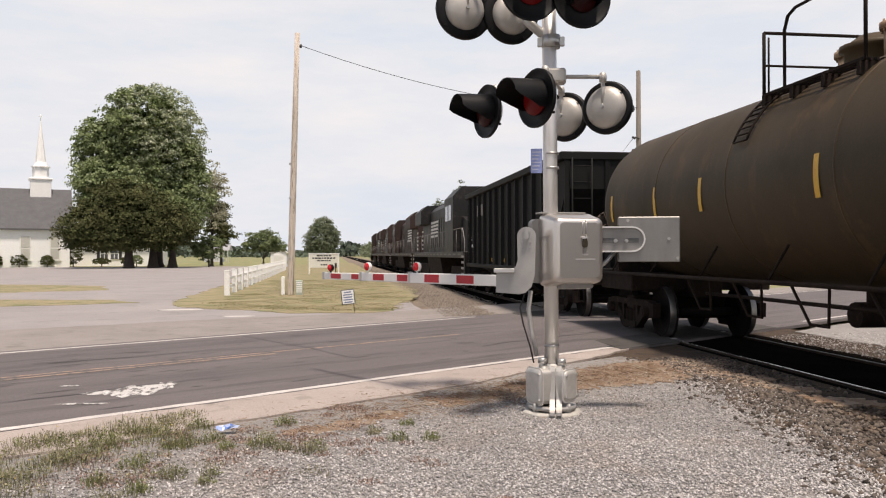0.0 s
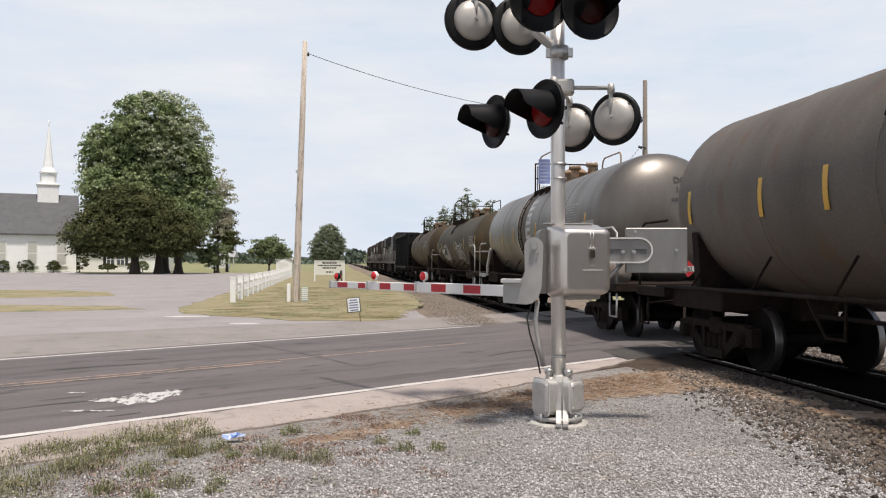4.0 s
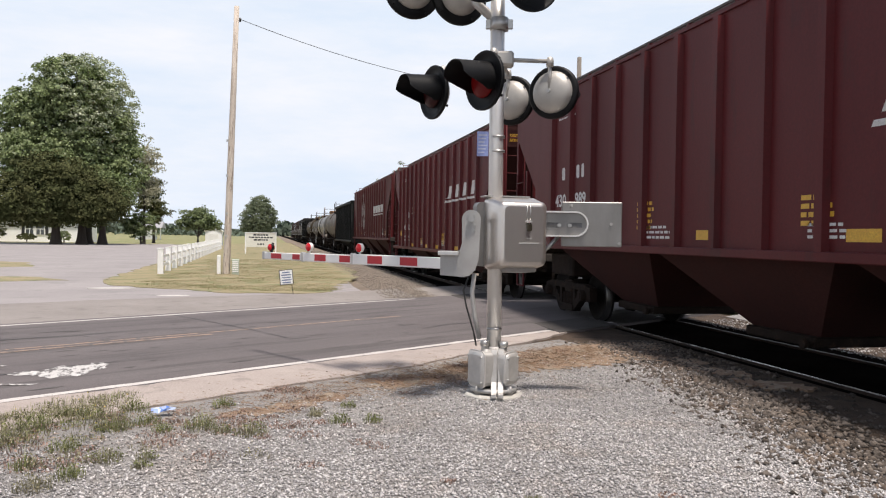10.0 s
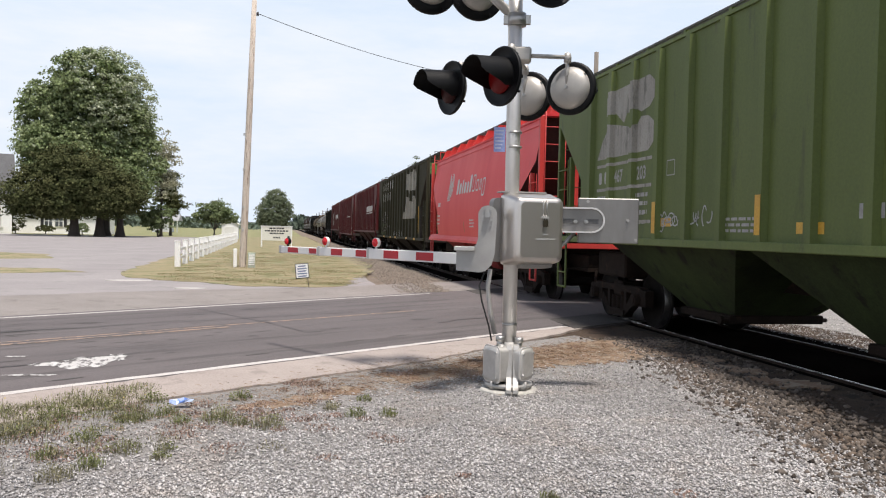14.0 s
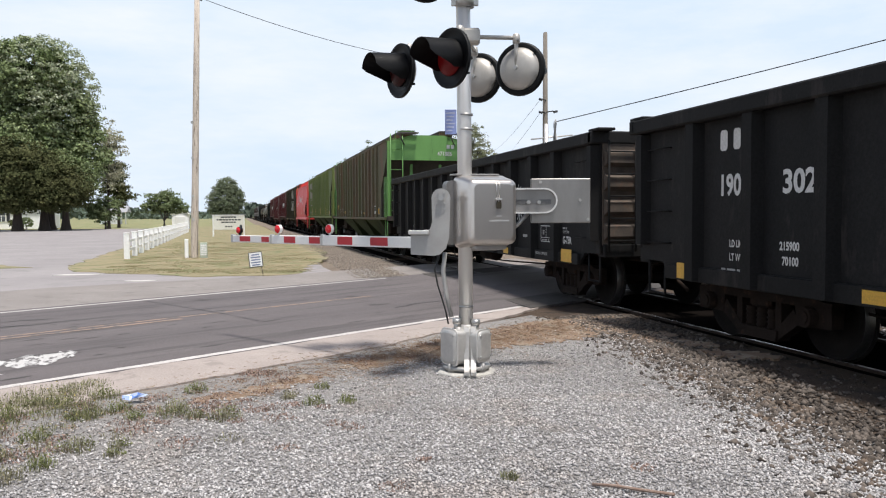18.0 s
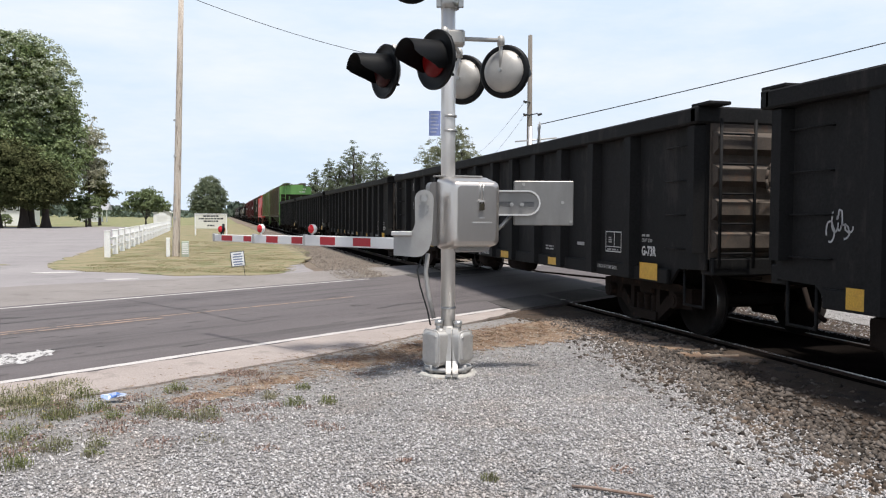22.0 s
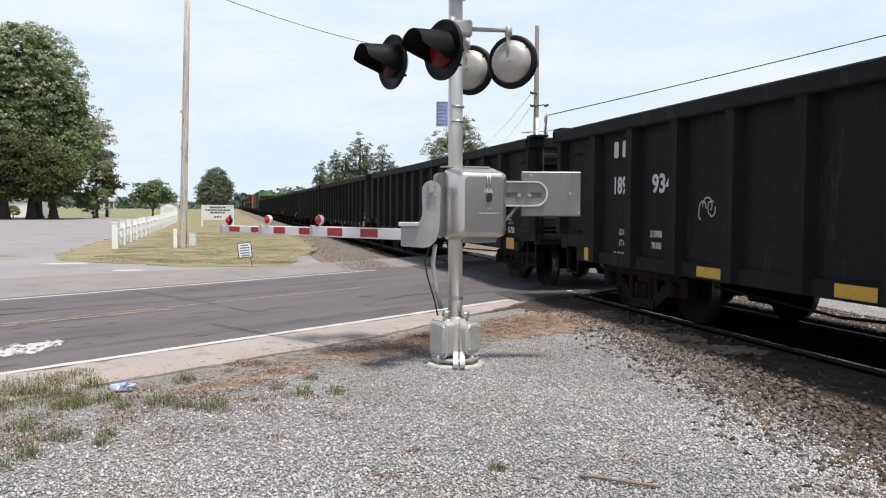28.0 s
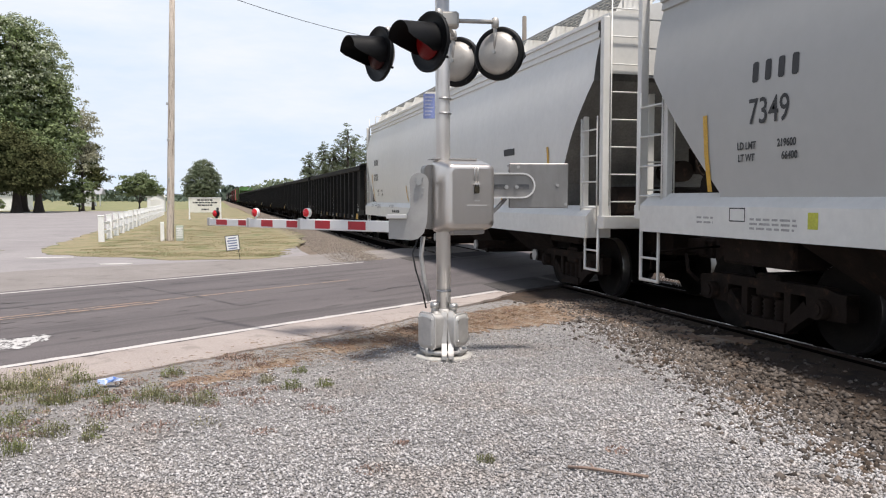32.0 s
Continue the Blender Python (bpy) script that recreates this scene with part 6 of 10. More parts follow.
def covered_hopper(lead, rear, name, label, group, m_side, m_end, m_low, prof, cut_pts, ribs, rib_w, roof_z, bays, sill, m_rib=None, walkway="flat", m_walk=None, bay_top=None, m_slope=None, m_sill=None):
    """Covered hopper: lofted body, roof with hatches and running board, end frames, ladders, bays and trucks."""
    car, L = car_thing(name, label, lead, rear, "freight car", group)
    h = L / 2
    zc = [z for z, _ in cut_pts]

    def cut(z):
        for (z0, c0), (z1, c1) in zip(cut_pts, cut_pts[1:]):
            if z0 <= z <= z1:
                return c0 + (c1 - c0) * (z - z0) / max(1e-6, z1 - z0)
        return cut_pts[0][1] if z < cut_pts[0][0] else cut_pts[-1][1]
    gg = Geo()
    loft(gg, prof, cut, h, zc)
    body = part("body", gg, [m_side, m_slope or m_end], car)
    xe, ze = prof[-1]
    gg = Geo()
    gg.prism([(-xe - 0.03, ze), (xe + 0.03, ze), (xe + 0.03, ze + 0.05), (0.62, roof_z), (-0.62, roof_z), (-xe - 0.03, ze + 0.05)], "y", -h - 0.02, h + 0.02)
    roof = part("roof", gg, m_side, car)
    for k in range(8):
        y = -h + 1.2 + (L - 2.4) * k / 7
        g2 = Geo()
        g2.cyl((0, y, roof_z), (0, y, roof_z + 0.10), 0.38, 0.36, n=14)
        part("hatch", g2, m_side, roof)
    mw = m_walk or M_mesh
    gw = Geo()
    for e in (-1, 1):
        x0, x1 = e * 0.48, e * (0.48 + 0.50)
        xa, xb = min(x0, x1), max(x0, x1)
        z = roof_z + (0.16 if walkway == "flat" else 0.22)
        for j in range(7):
            xx = xa + (xb - xa) * j / 6
            gw.box(xx - 0.012, xx + 0.012, -h, h, z, z + 0.035)
        n = int(L / 0.22)
        for j in range(n):
            yy = -h + L * j / n
            gw.box(xa, xb, yy, yy + 0.018, z + 0.005, z + 0.03)
    part("running_board", gw, mw, roof, "open-grid running board along the roof")
    n = int(L / 1.25)
    braces = []
    for e in (-1, 1):
        gs = Geo()
        if walkway == "flat":
            gs.box(min(e * 0.5, e * 1.0), max(e * 0.5, e * 1.0), -0.03, 0.03, roof_z - 0.12, roof_z + 0.16)
        else:
            gs.prism([(e * 0.45, roof_z + 0.215), (e * 1.02, roof_z + 0.215), (e * 1.22, ze + 0.06), (e * 0.70, roof_z - 0.06)], "y", -0.014, 0.014)
        braces.append(gs.mesh("walkway_bracket", m_end if walkway != "flat" else m_side))
    for k in range(n + 1):
        for me in braces:
            part("walkway_bracket", me, None, roof, at=(0, -h + 0.25 + (L - 0.5) * k / n, 0))
    z0 = prof[0][1]
    for e in (-1, 1):
        x_side = profile_at(prof, z0)
        gg = Geo()
        for y in rib_places(ribs, h):
            zt, zb = ze - 0.02, z0
            for za, zb2 in ((zb, (zb + zt) / 2), ((zb + zt) / 2, zt)):
                xa, xb = profile_at(prof, za), profile_at(prof, zb2)
                v = []
                for x, z in ((xa, za), (xb, zb2)):
                    v += [(e * x, y - rib_w, z), (e * (x + 0.075), y - rib_w * 0.7, z), (e * (x + 0.075), y + rib_w * 0.7, z), (e * x, y + rib_w, z)]
                f = [(0, 4, 5, 1), (1, 5, 6, 2), (2, 6, 7, 3), (4, 7, 6, 5), (0, 1, 2, 3)]
                gg.add(v, f if e < 0 else [tuple(reversed(q)) for q in f])
            part("rib", gg, m_rib or m_side, body)
            gg = Geo()
        if sill:
            xs, sz0, sz1 = sill
            g2 = Geo()
            g2.prism([(e * (x_side - 0.25), sz0), (e * xs, sz0), (e * xs, sz1 - (0.15 if walkway != "flat" else 0.06)), (e * (x_side - 0.02), sz1), (e * (x_side - 0.25), sz1)], "y", -h + 0.25, h - 0.25)
            part("side_sill", g2, m_sill or m_side, car)
        else:
            g2 = Geo()
            g2.chbox(min(e * (x_side - 0.1), e * (x_side + 0.08)), max(e * (x_side - 0.1), e * (x_side + 0.08)), -h + 0.05, h - 0.05, z0 - 0.10, z0 + 0.004, 0.01)
            part("side_sill", g2, m_side, car)
    for e in (-1, 1):
        zs = (sill[1] + sill[2]) / 2 if sill else z0 - 0.05
        g2 = Geo()
        g2.chbox(-1.52, 1.52, e * h - 0.12, e * h + 0.08, zs - 0.09, zs + 0.09, 0.01)
        g2.box(-1.45, 1.45, min(e * (h - 1.4), e * h), max(e * (h - 1.4), e * h), zs - 0.02, zs + 0.02)
        part("end_platform", g2, M_slope if walkway == "flat" else m_end, car)
        g2 = Geo()
        g2.chbox(-1.18, 1.18, e * (h - 1.95) - 0.6, e * (h - 1.95) + 0.6, 0.80, min(1.22, zs), 0.03)
        g2.box(-0.34, 0.34, min(e * (h - 3.1), e * h), max(e * (h - 3.1), e * h), 0.70, 1.05)
        part("body_bolster", g2, M_truck, car, "grimy draft sill and bolster")
        g2 = Geo()
        g2.cyl((-0.95, e * (h - 0.75), zs + 0.30), (0.55, e * (h - 0.75), zs + 0.30), 0.22, n=14)
        g2.cyl((0.1, e * (h - 1.0), zs + 0.75), (0.1, e * (h - 0.45), zs + 0.75), 0.16, n=12)
        g2.tube([(-0.9, e * (h - 0.75), zs + 0.3), (-1.1, e * (h - 0.9), zs + 0.02)], 0.03, n=6)
        part("brake_reservoir", g2, M_truck, car, "grimy air reservoir under the slope sheet")
        for x in (-1.46, 1.46):
            g2 = Geo()
            g2.chbox(x - 0.055, x + 0.055, e * h - 0.05, e * h + 0.05, zs, ze, 0.008)
            part("corner_post", g2, m_end, car)
            g2 = Geo()
            g2.chbox(x - 0.045, x + 0.045, e * (h - 0.62) - 0.045, e * (h - 0.62) + 0.045, zs, zs + 1.55, 0.008)
            part("side_post", g2, m_end, car)
        for x in (-0.55, 0.55):
            g2 = Geo()
            g2.chbox(x - 0.05, x + 0.05, e * (h - 0.35) - 0.05, e * (h - 0.35) + 0.05, zs, 3.5, 0.008)
            part("end_post", g2, m_end, car)
        ladder(car, "ladder", -1.40, e * (h + 0.07), -0.95, e * (h + 0.07), zs + 0.1, roof_z + 0.05, 8, m_end, 0.011 if walkway == "bracket" else 0.02, 0.010)
        ladder(car, "ladder", -1.53, e * (h - 0.08), -1.53, e * (h - 0.60), zs + 0.02, zs + 1.5, 4, m_end, 0.012)
        g2 = Geo()
        g2.tube([(-1.50, e * (h - 0.08), zs), (-1.50, e * (h - 0.08), 0.50), (-1.50, e * (h - 0.50), 0.50), (-1.50, e * (h - 0.50), zs)], 0.022, n=6)
        g2.tube([(-1.50, e * (h - 0.08), 0.78), (-1.50, e * (h - 0.50), 0.78)], 0.016, n=6)
        part("sill_step", g2, m_end, car)
        g2 = Geo()
        g2.tube([(-1.2, e * h, ze), (-1.2, e * h, roof_z + 0.16), (-0.5, e * h, roof_z + 0.16)], 0.014, n=6)
        part("roof_grab", g2, m_end, car)
        coupler(car, e * (h + 0.02), e)
        bogie(car, e * (h - 1.95))
    brake_wheel(car, 0.45, -h + 0.25, 2.1, -1, M_truck if walkway == "bracket" else m_end)
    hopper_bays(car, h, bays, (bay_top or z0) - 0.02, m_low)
    return car, h




def open_hopper(lead, rear, label, marks, seed):
    car, L = car_thing("open_hopper_car", label, lead, rear, "freight car", "open hopper cars")
    h = L / 2

    def cut(z):
        return 0.0 if z > 3.0 else (1.25 * (3.0 - z) / 1.4 if z > 1.6 else 1.25)
    gg = Geo()
    loft(gg, [(1.47, 1.05), (1.47, 3.80)], cut, h, (1.6, 3.0))
    body = part("body", gg, [M_black_hopper, M_black_hopper], car, "black steel hopper sides")
    for e in (-1, 1):
        gg = Geo()
        gg.chbox(min(e * 1.40, e * 1.62), max(e * 1.40, e * 1.62), -h - 0.03, h + 0.03, 3.66, 3.84, 0.02)
        part("top_chord", gg, M_black_hopper, car)
        gg = Geo()
        gg.chbox(min(e * 1.36, e * 1.58), max(e * 1.36, e * 1.58), -h + 0.1, h - 0.1, 1.03, 1.17, 0.015)
        part("side_sill", gg, M_black_hopper, car)
        for k in range(13):
            y, z0 = 0.14 + 1.01 * (k - 6), 1.17
            gg = Geo()
            gg.prism([(e * 1.468, y - 0.09), (e * 1.565, y - 0.055), (e * 1.565, y + 0.055), (e * 1.468, y + 0.09)], "z", z0, 3.66)
            part("rib", gg, M_black_hopper, body)
    for e in (-1, 1):
        gg = Geo()
        gg.chbox(-1.6, 1.6, e * h - 0.05, e * h + 0.09, 3.66, 3.85, 0.02)
        part("end_chord", gg, M_black_hopper, car)
        gg = Geo()
        gg.chbox(-1.50, 1.50, e * h - 0.10, e * h + 0.10, 1.0, 1.18, 0.015)
        part("end_sill", gg, M_black_hopper, car)
        for x in (-1.45, -0.5, 0.5, 1.45):
            gg = Geo()
            gg.chbox(x - 0.06, x + 0.06, e * (h - 0.02) - 0.05, e * (h - 0.02) + 0.05, 1.18, 3.66, 0.01)
            part("end_post", gg, M_black_hopper, car)
        ladder(car, "ladder", -1.36, e * (h + 0.12), -0.90, e * (h + 0.12), 1.1, 3.7, 7, M_black_hopper)
        ladder(car, "ladder", -1.52, e * (h - 0.12), -1.52, e * (h - 0.58), 1.1, 2.4, 4, M_black_hopper, 0.014)
        gg = Geo()
        gg.tube([(-1.48, e * (h - 0.1), 1.05), (-1.48, e * (h - 0.1), 0.52), (-1.48, e * (h - 0.5), 0.52), (-1.48, e * (h - 0.5), 1.05)], 0.02, n=6)
        part("sill_step", gg, M_black_hopper, car)
        coupler(car, e * (h + 0.02), e)
        bogie(car, e * (h - 1.9))
    brake_wheel(car, -0.5, -h - 0.06, 2.2, -1, M_rustend)
    hopper_bays(car, h, 4, 1.04, M_black_hopper, 3.0)
    xs = -1.4725
    quads(car, "reflector", [(h - 4.92, h - 4.47, 1.26, 1.38), (h - 6.90, h - 6.41, 1.26, 1.375), (h - 1.68, h - 1.22, 1.27, 1.37), (-h + 1.6, -h + 1.98, 1.27, 1.53), (-h + 4.3, -h + 4.75, 1.24, 1.39)], M_yellow, xs, "yellow reflective marks")
    quads(car, "small_stencil", bars(-h + 2.4, 1.30, 0.8, 0.03, 1, 0.1, seed + 1) + bars(-h + 5.2, 1.95, 0.7, 0.05, 3, 0.10, seed + 4), M_letter_grey, xs, "small faded stencilled lettering")
    if marks:
        st = [((a - 0.62 * f, 2.92 + 0.10 * k), (b - 0.62 * f, 2.92 + 0.10 * k), (b - 0.62 * f - 0.06, 2.985 + 0.10 * k), (a - 0.62 * f - 0.06, 2.985 + 0.10 * k)) for a, b in ((5.82, 5.42), (4.95, 4.42)) for k, f in ((k, 0.12 * k) for k in range(5))]
        st = [q for q in st if min(p[0] for p in q) > 4.2]
        quads(car, "owner_mark", st + [((3.88, 2.93), (3.70, 2.93), (3.44, 3.38), (3.74, 3.38)), ((3.62, 2.93), (3.26, 2.93), (3.26, 3.38), (3.40, 3.38)), ((2.85, 2.92), (2.25, 2.92), (2.25, 3.36), (2.85, 3.36))], M_letter_grey, xs, "owner's emblem as plain white stripes and blocks")
        quads(car, "owner_initial", [(4.42, 4.60, 2.53, 2.74)], M_letter_grey, xs, "owner's initial as a plain block")
        letter(car, "145", 3.66, 2.52, 0.21, M_letter_grey, xs, 0.004, 0.95)
        letter(car, "715", 2.84, 2.52, 0.21, M_letter_grey, xs, 0.004, 1.0)
        letter(car, "229000", 2.89, 1.71, 0.085, M_letter_grey, xs, 0.003, 0.9)
        letter(car, "57000", 2.83, 1.55, 0.085, M_letter_grey, xs, 0.003, 0.9)
        quads(car, "notice_label", [(1.48, 1.76, 1.25, 1.40)], M_letter, xs, "small white notice label")
        up = letter(car, "JACK LIFT HERE", -h + 1.45, 1.25, 0.07, M_letter_grey, xs, 0.002, 0.85)
        up.matrix_basis = up.matrix_basis @ Matrix.Rotation(radians(90), 4, "Z")
        letter(car, "HP29R", -h + 2.48, 1.58, 0.13, M_letter, xs, 0.006, 0.75)
        sq = (-h + 4.15, -h + 4.5, 1.50, 1.80)
        quads(car, "consolidated_stencil", [(sq[0], sq[1], sq[2], sq[2] + 0.015), (sq[0], sq[1], sq[3] - 0.015, sq[3]), (sq[0], sq[0] + 0.015, sq[2], sq[3]), (sq[1] - 0.015, sq[1], sq[2], sq[3]), (sq[0], sq[1], sq[2] + 0.1, sq[2] + 0.11)], M_letter, xs)
        scrawl(car, -h + 3.55, 1.42, 0.42, 0.55, 77, M_teal, -1.4735, 0.045, 6)
    else:
        quads(car, "owner_mark", [(h - 2.2 - 0.3 * k, h - 2.0 - 0.3 * k, 2.9, 3.3) for k in range(4)], M_letter_grey, xs, "owner's mark as plain pale blocks")
    return car


M_scrub = mat("scrubbed_pale_patch", (0.34, 0.34, 0.32), (0.20, 0.195, 0.18), rough=0.7, scale=2.5, fine=40, bump=0.0, c=(0.06, 0.05, 0.04), rust=0.9, spot=0.47, stretch=(1, 1.5, 0.8))


def tank_car(lead, rear, label, material, head_mat, band, number, tags, placard=True, seed=0, deck=(-1.15, 0.95), R=1.40, zc=2.47, block=None, head_marks=True, head_number="2093"):
    car, L = car_thing("tank_car", label, lead, rear, "tank car", "tank cars")
    h = L / 2
    ht = h - 0.95
    prof = [(-ht + 0.0, 0.0)] + [(-ht + 0.72 * (1 - math.cos(a)), R * math.sin(a)) for a in [math.pi / 2 * k / 9 for k in range(1, 9)]] + [(-ht + 0.74, R)]
    body = prof + [(-ht + 0.74 + (2 * ht - 1.48) * k / 10, R) for k in range(1, 10)] + [(-a, b) for a, b in reversed(prof)]
    gg = Geo()
    gg.lathe((0, 0, zc), (0, 1, 0), body, n=48)
    shell = part("tank_shell", gg, material, car, "riveted-free welded tank shell with road grime")
    for k in range(1, 5):
        y = -ht + 0.74 + (2 * ht - 1.48) * k / 5
        gg = Geo()
        gg.lathe((0, y, zc), (0, 1, 0), [(-0.02, R - 0.002), (-0.012, R + 0.008), (0.012, R + 0.008), (0.02, R - 0.002)], n=48)
        part("weld_seam", gg, material, shell)
    if band:
        gg = Geo()
        gg.lathe((0, 1.25, zc), (0, 1, 0), [(-0.10, R + 0.002), (-0.09, R + 0.03), (0.09, R + 0.03), (0.10, R + 0.002)], n=48)
        part("rusty_band", gg, mat("rust_streaked_pale_collar", (0.46, 0.42, 0.36), (0.34, 0.29, 0.23), rough=0.75, scale=4, fine=40, bump=0.2, c=(0.20, 0.11, 0.06), rust=0.7, spot=0.42), car, "pale rust-streaked collar round the tank")
        gg = Geo()
        gg.lathe((0, 0.80, zc), (0, 1, 0), [(-0.42, R + 0.001), (-0.41, R + 0.006), (0.34, R + 0.006), (0.345, R + 0.001)], n=48)
        part("stained_band", gg, mat("spill_stained_shell", (0.105, 0.088, 0.072), (0.06, 0.05, 0.042), rough=0.6, scale=2, fine=30, bump=0.15, c=(0.24, 0.20, 0.16), rust=0.6, spot=0.42, stretch=(0.3, 3, 0.3)), car, "band darkened by spills under the manway")
        for k in range(4):      # a column of worn white painted blocks that follows the shell
            for j in range(3):
                t0 = radians(-28 + 17 * k + 4.5 * j)
                y0_, y1_ = (0.26, -0.28) if j != 1 else ((0.26, 0.06) if k % 2 else (-0.08, -0.28))
                gg = Geo()
                gg.add([(-(R + 0.008) * math.cos(t), y, zc + (R + 0.008) * math.sin(t)) for t, y in ((t0, y0_), (t0, y1_), (t0 + radians(4.2), y1_), (t0 + radians(4.2), y0_))], [(0, 1, 2, 3)])
                part("painted_block", gg, M_graffiti, car, "worn white painted mark")
    # nozzle, valves, platform with rails
    gg = Geo()
    gg.lathe((0, 0, zc + R - 0.05), (0, 0, 1), [(0, 0.36), (0.22, 0.36), (0.24, 0.42), (0.30, 0.42), (0.32, 0.34), (0.42, 0.20), (0.45, 0.0)], n=20)
    part("manway", gg, M_rust_band if band else material, car, "domed manway cover")
    for x, y, hh in ((0.25, -0.75, 0.5), (-0.2, -0.62, 0.42), (0.1, 0.7, 0.40)):
        gg = Geo()
        gg.cyl((x, y, zc + R - 0.08), (x, y, zc + R + hh - 0.1), 0.12, n=12)
        gg.cyl((x, y, zc + R + hh - 0.14), (x, y, zc + R + hh - 0.06), 0.17, n=12)
        valve = part("valve", gg, M_rust_band, car, "rusty valve with bolted flange")
        for k in range(6):
            bx, by = x + 0.145 * math.cos(k * 1.047), y + 0.145 * math.sin(k * 1.047)
            part("bolt", Geo().cyl((bx, by, zc + R + hh - 0.17), (bx, by, zc + R + hh - 0.03), 0.014, n=6), M_rust_band, valve)
    d0, d1 = deck
    for x in (-0.80, 0.80):
        gg = Geo()
        for j in range(5):
            xx = x + (j - 2) * 0.08
            gg.box(xx - 0.015, xx + 0.015, d0, d1, zc + 1.15, zc + 1.185)
        for j in range(4):
            y = d0 + 0.06 + (d1 - d0 - 0.12) * j / 3
            gg.box(x - 0.2, x + 0.2, y - 0.03, y + 0.03, zc + 1.0, zc + 1.155)
        part("platform", gg, M_truck, car, "steel platform beside the manway")
    zt, up = zc + 1.15, 0.86
    for x in (-0.95, 0.95):      # a tall bent hoop beside the manway, and a lower frame across the leading end
        gg = Geo()
        gg.tube([(x, d1 - 0.5, zt), (x, d1 - 0.5, zt + up - 0.1), (x, d1 - 0.58, zt + up + 0.06), (x, d1 - 0.75, zt + up + 0.12), (x, d0 + 0.1, zt + up + 0.12), (x, d0, zt + up), (x, d0, zt)], 0.022, n=6)
        part("safety_rail", gg, M_rust_band if band else M_truck, car, "bent pipe safety rail")
        gg = Geo()
        gg.tube([(x, d1, zt), (x, d1, zt + up)], 0.024, n=6)
        gg.tube([(x * 0.93, d1, zt), (x * 0.93, d1, zt + up - 0.06)], 0.014, n=6)
        part("rail_post", gg, M_truck, car)
    part("safety_rail", Geo().tube([(-0.95, d1, zt + up), (0.95, d1, zt + up)], 0.022, n=6), M_truck, car, "pipe safety rail across the platform end")
    part("safety_rail", Geo().tube([(-0.95, d1, zt + 0.42), (0.95, d1, zt + 0.42)], 0.016, n=6), M_truck, car)
    gg = Geo()
    pts = [(-(R + 0.05) * math.cos(a), zc + (R + 0.05) * math.sin(a)) for a in [radians(-35 + 100 * k / 8 if band else 22 + 34 * k / 8) for k in range(9)]]
    for y in (0.72, 1.08):
        gg.tube([(x, y, z) for x, z in pts], 0.016, n=6)
    for x, z in pts:
        gg.tube([(x, 0.72, z), (x, 1.08, z)], 0.013, n=6)
    part("side_ladder", gg, M_truck, car)
    # underframe: stub sills, end platforms, saddles, side rails, brake tank
    for e in (-1, 1):
        gg = Geo()
        gg.chbox(-0.28, 0.28, min(e * (h - 3.2), e * h), max(e * (h - 3.2), e * h), 0.72, 1.10, 0.02)
        part("stub_sill", gg, M_truck, car)
        part("body_bolster", Geo().chbox(-1.34, 1.34, e * (h - 2.1) - 0.85, e * (h - 2.1) + 0.85, 0.84, 1.16, 0.02), M_truck, car, "grimy bolster plate over the truck")
        gg = Geo()
        gg.chbox(-1.50, 1.50, e * (h - 0.66) - 0.62, e * (h - 0.66) + 0.62, 0.98, 1.14, 0.01)
        part("end_platform", gg, M_truck, car)
        gg = Geo()
        gg.prism([(-1.30, 1.10), (-1.36, 2.0), (-1.20, 1.75), (-0.7, 1.32), (0.7, 1.32), (1.20, 1.75), (1.36, 2.0), (1.30, 1.10)], "y", e * (h - 2.1) - 0.10, e * (h - 2.1) + 0.10)
        part("saddle", gg, M_truck, car, "grimy saddle under the tank")
        gg = Geo()
        for x in (-1.46, 1.46):
            gg.tube([(x, e * (h - 0.10), 1.10), (x, e * (h - 0.10), 2.10), (x, e * (h - 0.35), 2.22), (x, e * (h - 1.3), 2.22)], 0.022, n=6)
            gg.tube([(x, e * (h - 0.10), 0.95), (x, e * (h - 0.10), 0.50), (x, e * (h - 0.5), 0.50), (x, e * (h - 0.5), 0.95)], 0.02, n=6)
        gg.tube([(-1.46, e * (h - 0.06), 1.95), (1.46, e * (h - 0.06), 1.95)], 0.022, n=6)
        part("end_railing", gg, M_truck if not (band or number) else M_galv_dull, car, "pipe end railing")
        coupler(car, e * (h + 0.02), e)
        bogie(car, e * (h - 2.1))
        if placard and e < 0:
            gg = Geo()
            gg.add([(0.15, e * (h - 0.5), 1.42 + dz) if k in (1, 3) else (0.15 + dz, e * (h - 0.5), 1.42) for k, dz in enumerate((0.17, 0.17, -0.17, -0.17))], [(3, 2, 1, 0)])
            part("placard", gg, M_placard, car, "red diamond hazard placard")
            if e < 0:
                key = "t1863"
                if key not in CACHE:
                    me = text_mesh("1863", 0.115, 0.003, 0.8)
                    me.materials.append(M_letter_dark)
                    CACHE[key] = me
                part("placard_number", CACHE[key], None, car, at=Matrix(((1, 0, 0, 0.045), (0, 0, -1, e * (h - 0.5) + e * 0.007), (0, 1, 0, 1.385), (0, 0, 0, 1))))
                part("placard_field", Geo().box(0.03, 0.27, e * (h - 0.5) - 0.004, e * (h - 0.5) - 0.001, 1.37, 1.475), M_letter, car, "white number field")
    gg = Geo()
    for x in (-1.46, 1.46):
        gg.tube([(x, -h + 0.9, 1.16), (x, h - 0.9, 1.16)], 0.028, n=8)
        for k in range(7):
            y = -h + 2.2 + (L - 4.4) * k / 6
            gg.tube([(x, y, 1.16), (x * 0.80, y, 1.62)], 0.016, n=6)
    part("side_rail", gg, M_truck, car, "long handrail below the tank")
    gg = Geo()
